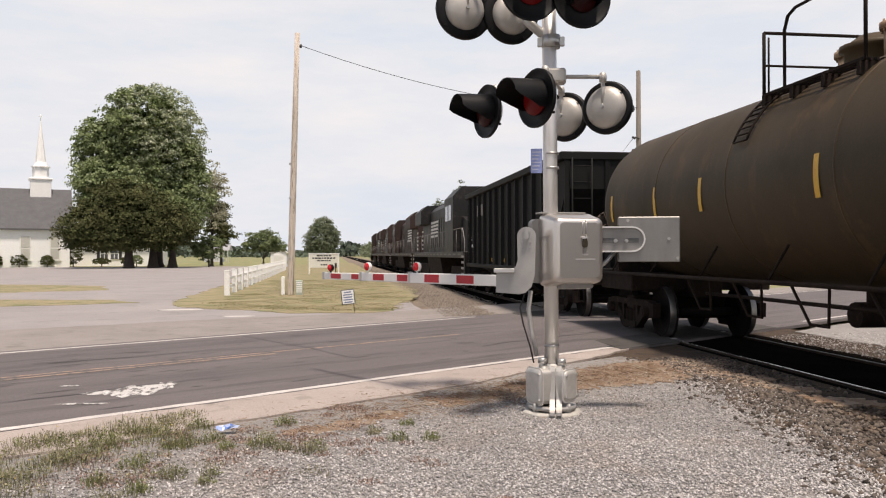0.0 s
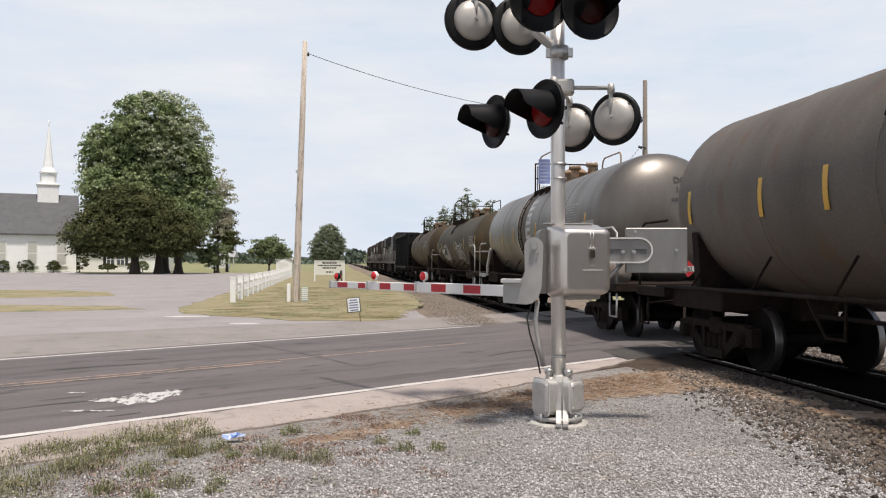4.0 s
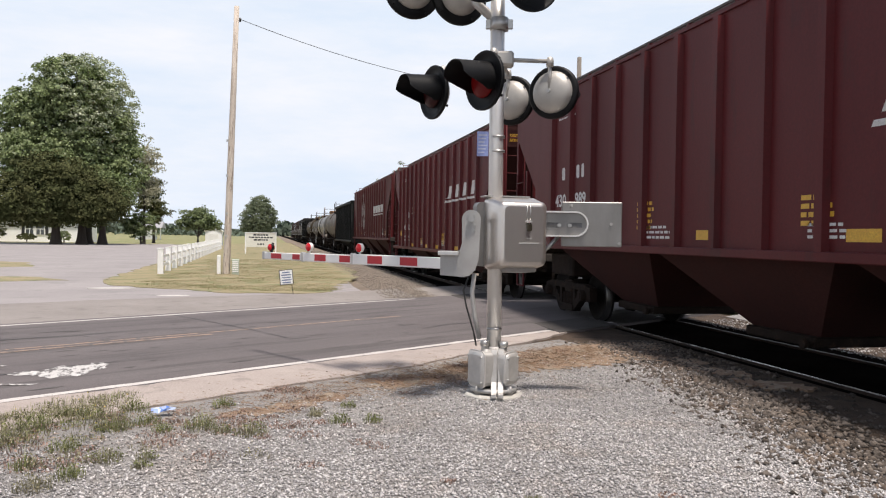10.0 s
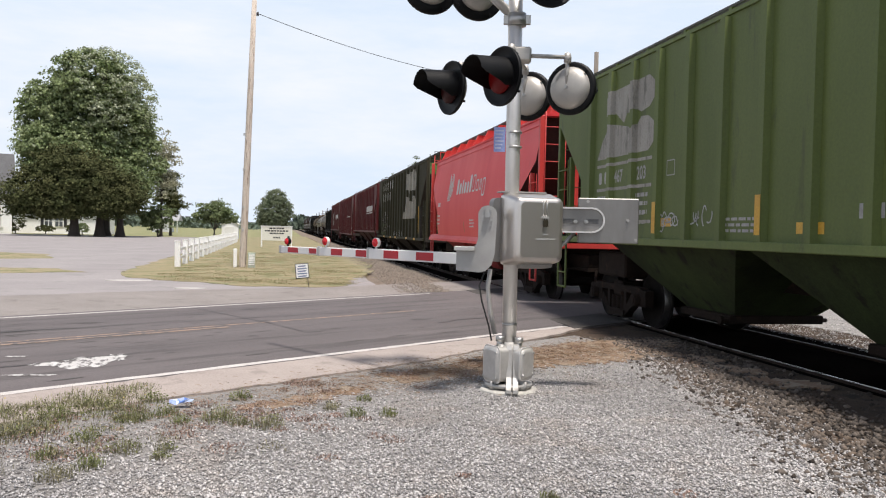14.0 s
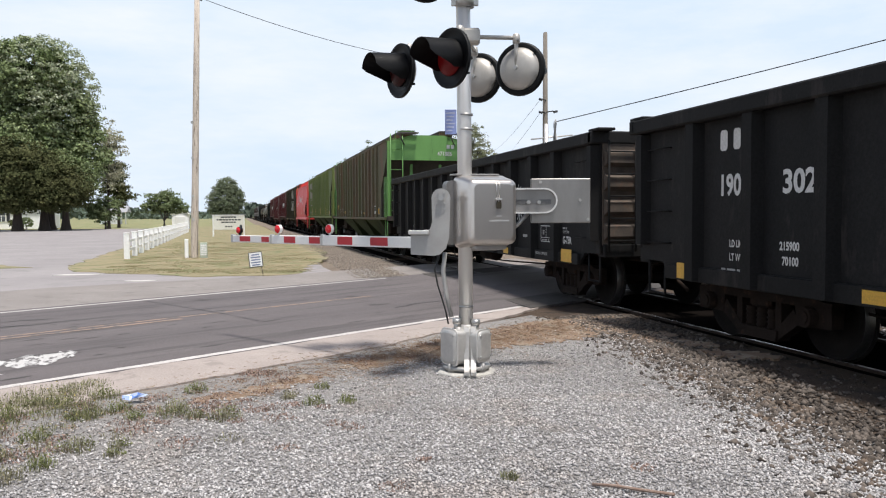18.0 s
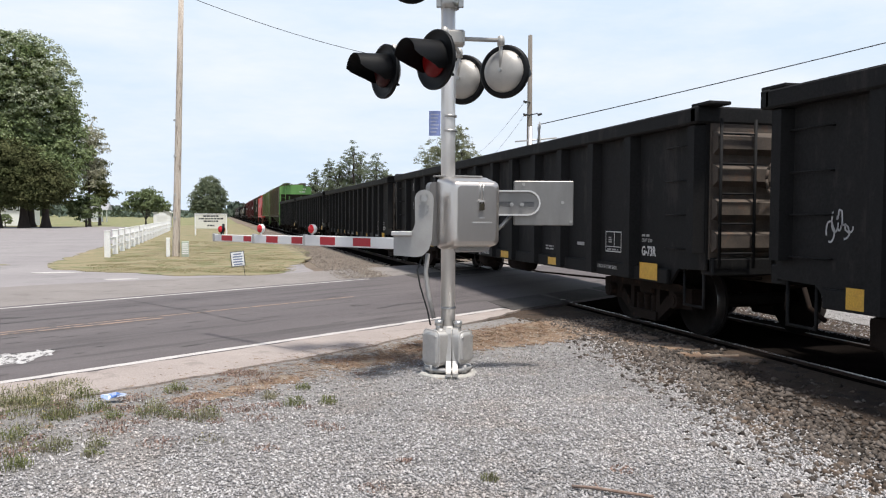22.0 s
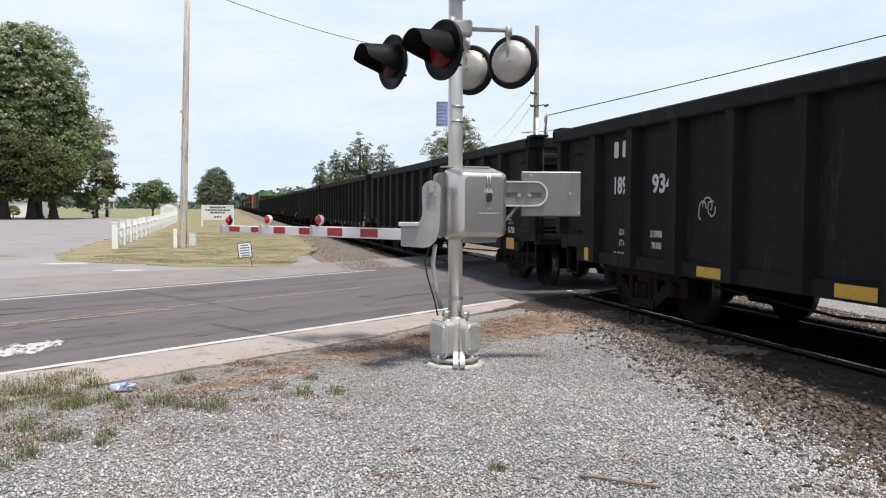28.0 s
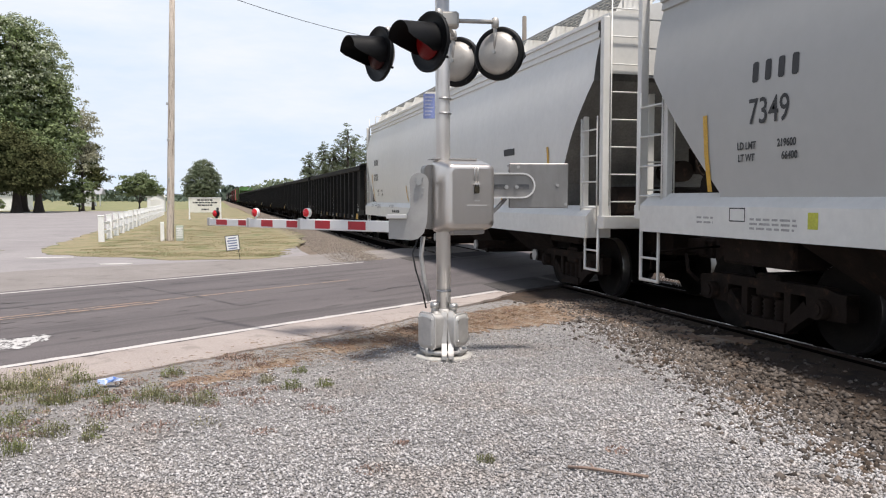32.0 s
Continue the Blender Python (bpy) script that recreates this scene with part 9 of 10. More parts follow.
M_leaf_sunlit = mat("sunlit_leaf_tint", (0.26, 0.30, 0.18), (0.34, 0.37, 0.25), rough=0.45, scale=0.3, fine=3, bump=0.0, by_island=0.3, spec=0.5, through_light=0.2)
M_bush = mat("bush_leaves", (0.135, 0.180, 0.075), (0.195, 0.235, 0.105), rough=0.6, scale=0.8, fine=3, bump=0.0, by_island=0.25, through_light=0.35)
M_far = mat("distant_woods", (0.105, 0.130, 0.100), (0.08, 0.105, 0.082), rough=0.9, scale=0.02, fine=0.5, bump=0.0, by_island=0.4, spec=0.1)
M_bark = mat("tree_bark", (0.060, 0.047, 0.038), (0.040, 0.032, 0.027), rough=0.95, scale=1.2, fine=9, bump=0.8, stretch=(3, 3, 0.5), dist=0.05)
M_weed = mat("weed_green", (0.15, 0.178, 0.062), (0.225, 0.225, 0.10), rough=0.7, scale=6, fine=30, bump=0.0, by_island=0.5, through_light=0.3)
M_weed_grey = mat("grey_green_weed", (0.195, 0.190, 0.110), (0.28, 0.25, 0.16), rough=0.8, scale=6, fine=30, bump=0.0, by_island=0.5, through_light=0.2)
M_weed_dry = mat("dry_weed", (0.235, 0.150, 0.122), (0.29, 0.205, 0.165), rough=0.8, scale=6, fine=30, bump=0.0, by_island=0.5)


M_verge_green = mat("verge_blades", (0.215, 0.205, 0.095), (0.275, 0.245, 0.130), rough=0.8, scale=6, fine=30, bump=0.0, by_island=0.25, through_light=0.3)
M_straw = mat("straw_blades", (0.36, 0.30, 0.18), (0.28, 0.24, 0.13), rough=0.8, scale=6, fine=30, bump=0.0, by_island=0.4)


def leaf_mesh(name, centers, size, material, seed, flat=0.0, outward=None):
    """Many small four-cornered leaf clumps, each turned its own way, in one mesh."""
    rs = np.random.RandomState(seed)
    n = len(centers)
    a = rs.normal(0, 1, (n, 3))
    a[:, 2] *= 1 - flat
    a /= np.linalg.norm(a, axis=1, keepdims=True)
    if outward is not None:      # leaves face up and out of their clump, with some scatter
        face = outward + np.array([0, 0, 0.55]) + 0.55 * rs.normal(0, 1, (n, 3))
        a = np.cross(face, a)
        a /= np.linalg.norm(a, axis=1, keepdims=True)
        b = np.cross(face, a)
    else:
        b = np.cross(a, rs.normal(0, 1, (n, 3)))
    b /= np.linalg.norm(b, axis=1, keepdims=True)
    s = size * rs.uniform(0.5, 1.3, (n, 1))
    nrm = np.cross(a, b) * s * 0.35
    v = np.stack([centers + a * s, centers + b * s * 0.62 + nrm, centers - a * s * 0.9, centers - b * s * 0.62 - nrm], 1).reshape(-1, 3)
    f = np.arange(n * 4)
    me = bpy.data.meshes.new(name)
    me.vertices.add(n * 4)
    me.vertices.foreach_set("co", v.reshape(-1))
    me.loops.add(n * 4)
    me.loops.foreach_set("vertex_index", f)
    me.polygons.add(n)
    me.polygons.foreach_set("loop_start", np.arange(0, n * 4, 4))
    me.update(calc_edges=True)
    me.materials.append(material)
    return me


def blob_points(blobs, n, seed, shell=0.55, rough=0.18, clump=0.0, per=40):
    """Leaf places in small flattened clumps spread through ellipsoids (x, y, z, rx, ry, rz), denser near their surface, with an uneven outline."""
    rs = np.random.RandomState(seed)
    w = np.array([b[3] * b[5] for b in blobs], float)
    out, aims = [], []
    for b, k in zip(blobs, (w / w.sum() * n).astype(int)):
        m = max(6, k // per)
        d = rs.normal(0, 1, (m, 3))
        d /= np.linalg.norm(d, axis=1, keepdims=True)
        r = (shell + (1 - shell) * rs.rand(m, 1) ** 0.6) * (1 + rough * np.clip(rs.normal(0, 1, (m, 1)), -2, 1.6))
        cl = np.array(b[:3]) + d * r * np.array(b[3:])
        size = (clump or 0.17 * (b[3] + b[5]) / 2) * rs.uniform(0.55, 1.3, (m, 1))
        c, sz = np.repeat(cl, per, 0), np.repeat(size, per, 0)
        e = np.clip(rs.normal(0, 0.5, c.shape), -1.1, 1.1)
        e[:, 2] = np.abs(e[:, 2]) * 0.75 - 0.25 * (e[:, 0] ** 2 + e[:, 1] ** 2)
        out.append(c + e * sz)
        way = 0.75 * e / (np.linalg.norm(e, axis=1, keepdims=True) + 0.05) + 0.45 * np.repeat(d, per, 0)
        aims.append(way)
    return np.concatenate(out), np.concatenate(aims)


def tree(name, label, base, blobs, n, leaf, material, trunk_r, trunk_h, seed, limbs=7, flat=0.0, shell=0.55, rough=0.14, group="", clump=0.0, per=40, pale=None):
    b = Vector(base)
    ob = thing(name, label, "tree", group, at=b)
    rnd = random.Random(seed)
    gg = Geo()
    bend = Vector((rnd.uniform(-0.2, 0.2), rnd.uniform(-0.2, 0.2), 0))
    top = Vector((0, 0, trunk_h)) + bend
    gg.lathe((0, 0, -0.2), (0, 0, 1), [(0, trunk_r * 1.9), (0.25, trunk_r * 1.35), (0.9, trunk_r), (trunk_h * 0.6, trunk_r * 0.8), (trunk_h + 0.2, trunk_r * 0.6)], n=12)
    for k in range(limbs):
        bl = blobs[k % len(blobs)]
        end = Vector(bl[:3]) - b + Vector((rnd.uniform(-0.6, 0.6) * bl[3], rnd.uniform(-0.6, 0.6) * bl[4], rnd.uniform(-0.1, 0.5) * bl[5]))
        s = Vector((0, 0, trunk_h * rnd.uniform(0.7, 1.02)))
        mid = s.lerp(end, 0.5) + Vector((0, 0, 0.05 * trunk_h))
        gg.cyl(s, mid, trunk_r * 0.42, trunk_r * 0.28, n=7)
        gg.cyl(mid, end, trunk_r * 0.28, trunk_r * 0.07, n=6)
        for j in range(2):
            e2 = end + Vector((rnd.uniform(-0.35, 0.35) * bl[3], rnd.uniform(-0.35, 0.35) * bl[4], rnd.uniform(0.0, 0.4) * bl[5]))
            gg.cyl(mid, e2, trunk_r * 0.18, trunk_r * 0.05, n=5)
    part("trunk", gg, M_bark, ob, "dark rough trunk with limbs")
    pts, aims = blob_points(blobs, n, seed, shell, rough, clump, per)
    low = pts[:, 2] > base[2] + 0.4
    pts, aims = pts[low] - np.array(base), aims[low]
    part("crown", leaf_mesh("crown", pts, leaf, material, seed + 1, flat, aims), None, ob, "uneven leafy crown with gaps")
    # A paler leaf colour paints the sunlit highlights on the crown.
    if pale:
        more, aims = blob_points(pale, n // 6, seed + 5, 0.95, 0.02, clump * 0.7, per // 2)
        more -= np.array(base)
        part("windblown_leaves", leaf_mesh("windblown_leaves", more, leaf * 0.75, M_leaf_sunlit, seed + 6, flat, aims), None, ob, "paler leaves that paint sunlight onto the crown")
    return ob


G0 = -0.15
tree("broadleaf_tree", "tall broad green shade tree beside the church", (-28.6, 102.5, G0),
     [(-29.6, 102.5, 13.8, 6.4, 6.2, 6.7), (-33.6, 101.5, 12.0, 4.3, 4.5, 5.6), (-26.6, 103, 11.2, 4.0, 5, 5.2), (-29.6, 100, 17.6, 4.6, 4.5, 3.9), (-35.2, 101, 15.2, 2.5, 3, 2.5), (-24.6, 103, 8.8, 2.9, 4, 4.2), (-31.5, 99, 9.5, 6, 4, 4), (-27.9, 101, 15.8, 3.2, 4, 3.2)],
     120000, 0.17, M_leaf, 0.75, 6.0, 41, 12, shell=0.62, rough=0.05, clump=0.80, per=60, flat=0.25,
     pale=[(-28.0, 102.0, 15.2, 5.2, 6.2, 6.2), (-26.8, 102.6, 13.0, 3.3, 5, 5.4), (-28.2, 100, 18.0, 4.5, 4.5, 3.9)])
tree("cedar_tree", "dark spreading evergreen in front of the shade tree", (-30.2, 95.5, G0),
     [(-30.5, 95.5, 6.2, 5.2, 3.4, 3.6), (-34.6, 94.8, 4.4, 3.0, 3.0, 2.6), (-26.4, 95.8, 4.6, 3.6, 3.0, 2.9), (-31.5, 94.6, 3.6, 4.4, 2.4, 2.0)],
     60000, 0.14, M_cedar, 0.55, 3.2, 43, 9, flat=0.5, shell=0.4, rough=0.08, clump=0.9, per=50)
tree("cedar_tree", "dark evergreen with a thick trunk beside the lot", (-27.9, 97.2, G0), [(-27.6, 97.6, 5.6, 3.4, 3, 3.0), (-25.8, 98, 4.0, 2.6, 2.4, 1.8)], 20000, 0.14, M_cedar, 0.55, 2.8, 44, 5, flat=0.5, shell=0.35, clump=0.8)
tree("broadleaf_tree", "smaller shade tree with a flared trunk", (-25.9, 98.2, G0), [(-25.4, 99, 6.4, 2.6, 3, 3.2), (-24.6, 99, 4.8, 1.6, 2, 1.8)], 14000, 0.14, M_leaf, 0.5, 2.6, 45, 5, shell=0.4, clump=0.8)
tree("pale_tree", "tree with sparse pale new leaves", (-22.9, 108.5, G0), [(-22.6, 108.5, 10.6, 1.9, 2.2, 3.2), (-22.5, 108.5, 7.2, 1.8, 2, 2.6)], 6500, 0.12, M_leaf_pale, 0.20, 5.0, 46, 9, shell=0.35, clump=0.6)
tree("young_tree", "small bright green young tree", (-22.6, 104.0, G0), [(-22.6, 104, 2.6, 1.9, 1.6, 1.7), (-23.6, 104, 2.0, 1.2, 1.2, 1.1)], 4500, 0.14, M_bush, 0.10, 1.6, 47, 5, shell=0.3, clump=0.4)
tree("pine_tree", "dark pine with layered branches behind the shade tree", (-24.4, 128.0, G0), [(-25.2, 128, 8.6, 2.2, 2, 0.9), (-24.6, 128, 7.2, 2.2, 1.9, 0.8), (-24.9, 128, 5.6, 2.8, 2, 0.9), (-23.6, 128, 4.4, 1.8, 1.6, 0.7), (-25.0, 128, 3.2, 1.8, 1.8, 0.7)], 12000, 0.13, M_cedar, 0.20, 6.5, 48, 8, flat=0.7, shell=0.3, clump=0.55)
tree("crape_myrtle", "bushy multi-stemmed small tree beside the shed", (-15.9, 104.5, G0), [(-16.0, 104.5, 3.2, 2.0, 1.8, 1.25), (-17.2, 104.5, 2.5, 1.3, 1.2, 0.9), (-14.4, 104.5, 2.6, 1.4, 1.3, 1.0), (-15.6, 104.5, 4.0, 1.1, 1.0, 0.7)], 9000, 0.12, M_bush, 0.12, 1.3, 49, 9, shell=0.35, rough=0.16, clump=0.42)
tree("round_tree", "dense dark rounded tree in the open field", (-10.0, 199.5, G0), [(-10.0, 199.5, 5.2, 4.2, 4, 4.0), (-10.0, 199.5, 8.2, 2.6, 2.6, 2.3), (-10.6, 199.5, 3.2, 4.0, 3.4, 2.6)], 34000, 0.17, M_pine, 0.4, 1.6, 50, 5, shell=0.55, rough=0.07, clump=0.7)
tree("round_tree", "dark tree on the field behind the church", (-78, 165, G0), [(-78, 165, 11, 7, 6, 5.5)], 9000, 0.32, M_leaf, 0.4, 5, 51, 5, clump=1.0)
rnd = random.Random(60)
for k, (x, y, hgt, w) in enumerate([(16.6, 148, 15.6, 4.0), (20.6, 147, 12.6, 3.6), (12.4, 150, 11.6, 3.0), (10.0, 152, 9.8, 2.6), (18.4, 152, 13.0, 3.4), (14.2, 150, 11.4, 3.2), (23.0, 150, 10.4, 2.6)]):
    bl = []
    for j in range(9):
        f = 0.36 + 0.62 * j / 8
        reach = w * (1.42 - f) * 0.9
        for i in range(3 if j < 7 else 1):
            a = rnd.uniform(0, 6.283)
            q = reach * rnd.uniform(0.35, 0.85) if j < 7 else 0.1
            bl.append((x + q * math.cos(a), y + q * math.sin(a), hgt * f + rnd.uniform(-0.5, 0.5), reach * rnd.uniform(0.42, 0.7), reach * 0.55, rnd.uniform(0.5, 0.8)))
    tree("pine_tree", "tall open pine with clumped needles beyond the track", (x, y, G0), bl, 11000, 0.10, M_pine, 0.16, hgt * 0.9, 61 + k, 16, flat=0.4, shell=0.5, rough=0.20, group="pines beyond the track", clump=0.36, per=26)
tree("sparse_tree", "light green tree with thin open crown", (17.8, 86.5, G0), [(17.8, 86.5, 8.4, 2.6, 2.4, 2.6), (15.6, 86.5, 7.2, 1.7, 1.6, 1.9), (20.2, 86.0, 7.4, 1.6, 1.6, 1.8), (18.4, 86.5, 10.4, 1.5, 1.4, 1.2)], 17000, 0.085, M_leaf_grey, 0.2, 6.0, 75, 14, shell=0.3, rough=0.2, clump=0.42)

rs = np.random.RandomState(9)
n = 15000
ang = rs.uniform(radians(-40), radians(42), n)
rad = rs.uniform(560, 680, n)
ridge = 6.2 + 2.6 * np.sin(ang * 23) + 1.8 * np.sin(ang * 61 + 1) + 1.2 * np.sin(ang * 140)
ridge = np.where(np.abs(ang + 0.012) < 0.018, ridge * 0.55, ridge)
hz = ridge * rs.rand(n) ** 0.6
woods = np.stack([-6.7 + rad * np.sin(ang), rad * np.cos(ang), hz], 1)
tagged(new("far_woods", leaf_mesh("far_woods", woods, 2.6, M_far, 10)), "hazy line of distant woods along the horizon", "woods", "", "stuff")
n = 5200
yy = 230 + 330 * rs.rand(n)
xx = np.where(rs.rand(n) < 0.5, 9 + 26 * rs.rand(n), 9 + 12 * rs.rand(n))
hh = (5.0 + 3.0 * np.sin(yy * 0.07) + 1.5 * np.sin(yy * 0.21)) * rs.rand(n) ** 0.6
tagged(new("far_woods", leaf_mesh("far_woods", np.stack([xx, yy, hh], 1), 0.9, M_pine, 12)), "thin woods beside the track in the distance", "woods", "", "stuff")
n = 2600
yy = 270 + 300 * rs.rand(n)
xx = -24 - 60 * rs.rand(n)
hh = (3.2 + 1.6 * np.sin(xx * 0.3)) * rs.rand(n) ** 0.6
tagged(new("far_woods", leaf_mesh("far_woods", np.stack([xx, yy + 150, hh], 1), 1.1, M_far, 13)), "low hedge line across the far field", "woods", "", "stuff")


def blades(centers, count, height, spread, material, name, label, seed, lean=0.6, width=0.006):
    """Thin bent grass blades round each centre, one mesh."""
    rnd = random.Random(seed)
    gg = Geo()
    for cx, cy, sc in centers:
        for _ in range(int(count * sc)):
            a, r = rnd.uniform(0, 6.283), spread * sc * math.sqrt(rnd.random())
            x, y = cx + r * math.cos(a), cy + r * math.sin(a)
            hgt = height * rnd.uniform(0.3, 1.1) * min(1.3, sc) * (1.1 - 0.85 * min(1.0, r / (spread * sc)) ** 0.8)
            b = a + rnd.gauss(0, 0.9)
            dx, dy = math.cos(b) * hgt * lean * rnd.random(), math.sin(b) * hgt * lean * rnd.random()
            wx, wy = math.cos(b + 1.57) * width, math.sin(b + 1.57) * width
            gg.add([(x - wx, y - wy, -0.012), (x + wx, y + wy, -0.012), (x + dx * 0.4 + wx, y + dy * 0.4 + wy, hgt * 0.6), (x + dx * 0.4 - wx, y + dy * 0.4 - wy, hgt * 0.6), (x + dx, y + dy, hgt)], [(0, 1, 2, 3), (3, 2, 4)])
    me = gg.mesh(name, material)
    return tagged(new(name, me), label, "weed", "", "stuff" if len(centers) > 3 else "")


TUFTS = [(-6.35, 6.34, 0.6), (-6.16, 6.08, 0.7), (-5.89, 6.07, 0.6), (-6.85, 5.79, 1.0), (-7.23, 6.03, 1.15), (-7.11, 6.82, 0.85), (-7.07, 5.86, 0.6), (-7.67, 6.23, 0.9), (-7.88, 6.1, 1.2), (-7.79, 5.19, 1.0), (-8.11, 5.52, 0.9), (-7.92, 4.85, 0.75), (-8.07, 4.63, 0.9), (-7.85, 6.79, 1.0), (-8.15, 6.55, 0.9), (-7.52, 5.19, 0.55), (-5.23, 3.91, 0.45), (-7.52, 5.97, 0.6), (-8.32, 6.56, 0.8), (-8.5, 6.26, 1.1), (-8.24, 5.09, 0.8), (-7.53, 4.99, 0.45), (-6.04, 6.66, 0.5)]
def low_weeds(name, label, spots, per, radius, height, leaf, material, seed):
    """Low spreading weeds: small leaves in a flat dome round each spot (x, y, size), one mesh."""
    rs = np.random.RandomState(seed)
    out = []
    for x, y, sc in spots:
        k = max(6, int(per * sc))
        a, r = rs.uniform(0, 6.283, k), radius * sc * np.sqrt(rs.rand(k)) * rs.uniform(0.7, 1.3)
        z = height * sc * rs.rand(k) ** 1.3 * np.clip(1.15 - (r / (radius * sc * 1.3)) ** 2, 0.12, 1)
        out.append(np.stack([x + r * np.cos(a), y + r * np.sin(a), z - 0.006], 1))
    return tagged(new(name, leaf_mesh(name, np.concatenate(out), leaf, material, seed)), label, "weed", "", "stuff" if len(spots) > 3 else "")


for k, (x, y, s) in enumerate(TUFTS):
    tuft = thing("weed_tuft", "small green weed tuft in the gravel" if k % 2 else "leafy green weed growing through crushed stone", "weed", "weeds in the gravel", at=(x, y, 0))
    b_ = blades([(0, 0, s)], 120, 0.15, 0.13, M_weed if k % 3 else M_weed_grey, "foliage", "", 200 + k, 1.1, 0.0020)
    l_ = low_weeds("leaves", "", [(0, 0, s), (0.04, 0.02, s * 0.8)], 110, 0.11, 0.12, 0.008, M_weed if k % 4 else M_weed_grey, 240 + k)
    for ob in (b_, l_):
        ob.parent = tuft
        for key in ("category", "label"):
            if key in ob:
                del ob[key]
        tagged(ob, kind="stuff")
rnd = random.Random(77)
more, dry = [], []
for _ in range(150):
    u, n_ = rnd.uniform(-16, 0.5), 9.95 - abs(rnd.gauss(0, 0.95))
    x, y = rd(u, n_)
    if x < -6.7 and y > 3.2 and rnd.random() < min(1.0, 0.25 - 0.45 * (x + 6.7)):
        more.append((x, y, rnd.uniform(0.35, 0.9)))
for _ in range(150):
    x = rnd.uniform(-10.2, -8.0)
    y = 6.24 + 0.86 * (x + 9.32) - (1.15 - 0.75 * (x + 8.3)) * rnd.random() ** 1.2 + rnd.gauss(0, 0.05)
    more.append((x, y, rnd.uniform(0.5, 1.05)))
low_weeds("weeds", "low green weeds along the road edge", more[0::3], 60, 0.15, 0.05, 0.010, M_weed, 300)
low_weeds("weeds", "wispy grey-green seeding weeds along the road edge", more[1::3] + more[2::3], 60, 0.15, 0.10, 0.009, M_weed_grey, 304)
blades(more, 42, 0.16, 0.24, M_weed_grey, "weed_stalks", "thin grey-green weed stalks", 305, 1.1, 0.0020)
low_weeds("weed_flowers", "tiny yellow flowers among the weeds", more[1::5], 5, 0.20, 0.20, 0.006, mat("yellow_petals", (0.62, 0.47, 0.06), rough=0.7, bump=0.0), 309)
blades(more[0::2], 45, 0.11, 0.22, M_weed, "weed_stalks", "fine green grass blades among the weeds", 307, 1.2, 0.0020)
for _ in range(210):
    u = rnd.uniform(-16, 3.5)
    x, y = rd(u, 9.95 - abs(rnd.gauss(0, 0.4 if u > -1.5 else 0.9)))
    if y > 3.2 and (x < -6.2 or rnd.random() < 0.6):
        dry.append((x, y, rnd.uniform(0.3, 1.0)))
dry += [(-7.47, 5.58, 0.7), (-6.44, 4.88, 0.45), (-6.06, 5.43, 0.4), (-7.03, 6.36, 0.7), (-6.76, 5.68, 0.45), (-8.02, 5.29, 0.6), (-4.38, 3.9, 0.4), (-5.89, 3.95, 0.4), (-5.62, 4.39, 0.35)]
low_weeds("dry_weeds", "brown withered weeds lying on the gravel", dry, 130, 0.22, 0.03, 0.009, M_weed_dry, 306)
blades(dry, 40, 0.05, 0.17, M_weed_dry, "dry_stalks", "brown dry straw on the gravel", 301, 1.6, 0.0035)
straw = Geo()
for _ in range(15000):
    u = rnd.gauss(2.0, 2.4)
    n_ = 9.5 + rnd.gauss(0, 0.34) - (0.10 * max(0.0, u - 1.0) if rnd.random() < 0.6 else 0.0)
    x, y = rd(u, n_)
    if x > -2.3:
        continue
    a, L = rnd.uniform(0, 3.14), rnd.uniform(0.03, 0.09)
    dx, dy = math.cos(a) * L, math.sin(a) * L
    z = rnd.uniform(0.0, 0.012)
    straw.add([(x, y, z), (x + dx, y + dy, z + rnd.uniform(-0.003, 0.01)), (x + dx - dy * 0.07, y + dy + dx * 0.07, z + 0.004)], [(0, 1, 2)])
tagged(part("loose_pine_straw", straw, M_needles), "loose brown pine needles strewn over gravel", "pine straw", "", "stuff")
verge_c = []
for _ in range(900):
    y = 21.5 + 60 * rnd.random() ** 1.8
    x = rnd.uniform(-10.6, -4.4)
    if y > 21.5 + 0.35 * max(0, -7 - x) and not (y < 24 and x > -5.2):
        verge_c.append((x, y, rnd.uniform(0.5, 1.1)))
blades([v for v in verge_c if v[1] < 48], 26, 0.035, 0.34, M_verge_green, "verge_grass_blades", "short mown green grass blades", 302, 1.2, 0.005)
blades([(x + 0.3, y + 0.2, s) for x, y, s in verge_c if y < 48], 22, 0.035, 0.34, M_straw, "verge_straw_blades", "short dry grass blades", 303, 1.2, 0.005)

# litter and a stick on the gravel
gg = Geo()
q = random.Random(3)
pts = [[(-7.66 + 0.16 * i / 4 + q.uniform(-0.02, 0.02), 6.50 + 0.08 * j / 3 + q.uniform(-0.015, 0.015), 0.012 + q.uniform(0, 0.05)) for i in range(5)] for j in range(4)]
for j in range(3):
    for i in range(4):
        gg.add([pts[j][i], pts[j][i + 1], pts[j + 1][i + 1], pts[j + 1][i]], [(0, 1, 2, 3)], (i + j) % 2)
tagged(part("litter", gg, [mat("blue_wrapper", (0.16, 0.28, 0.66), rough=0.35, bump=0.0), mat("pale_blue_wrapper", (0.45, 0.53, 0.74), rough=0.4, bump=0.0)]), "crumpled blue and white wrapper lying on gravel", "litter")
gg = Geo()
gg.tube([(-4.82, 3.66, 0.008), (-4.72, 3.58, 0.016), (-4.62, 3.51, 0.010), (-4.47, 3.38, 0.012)], 0.009, n=7)
gg.tube([(-4.70, 3.565, 0.014), (-4.69, 3.64, 0.02)], 0.005, n=5)
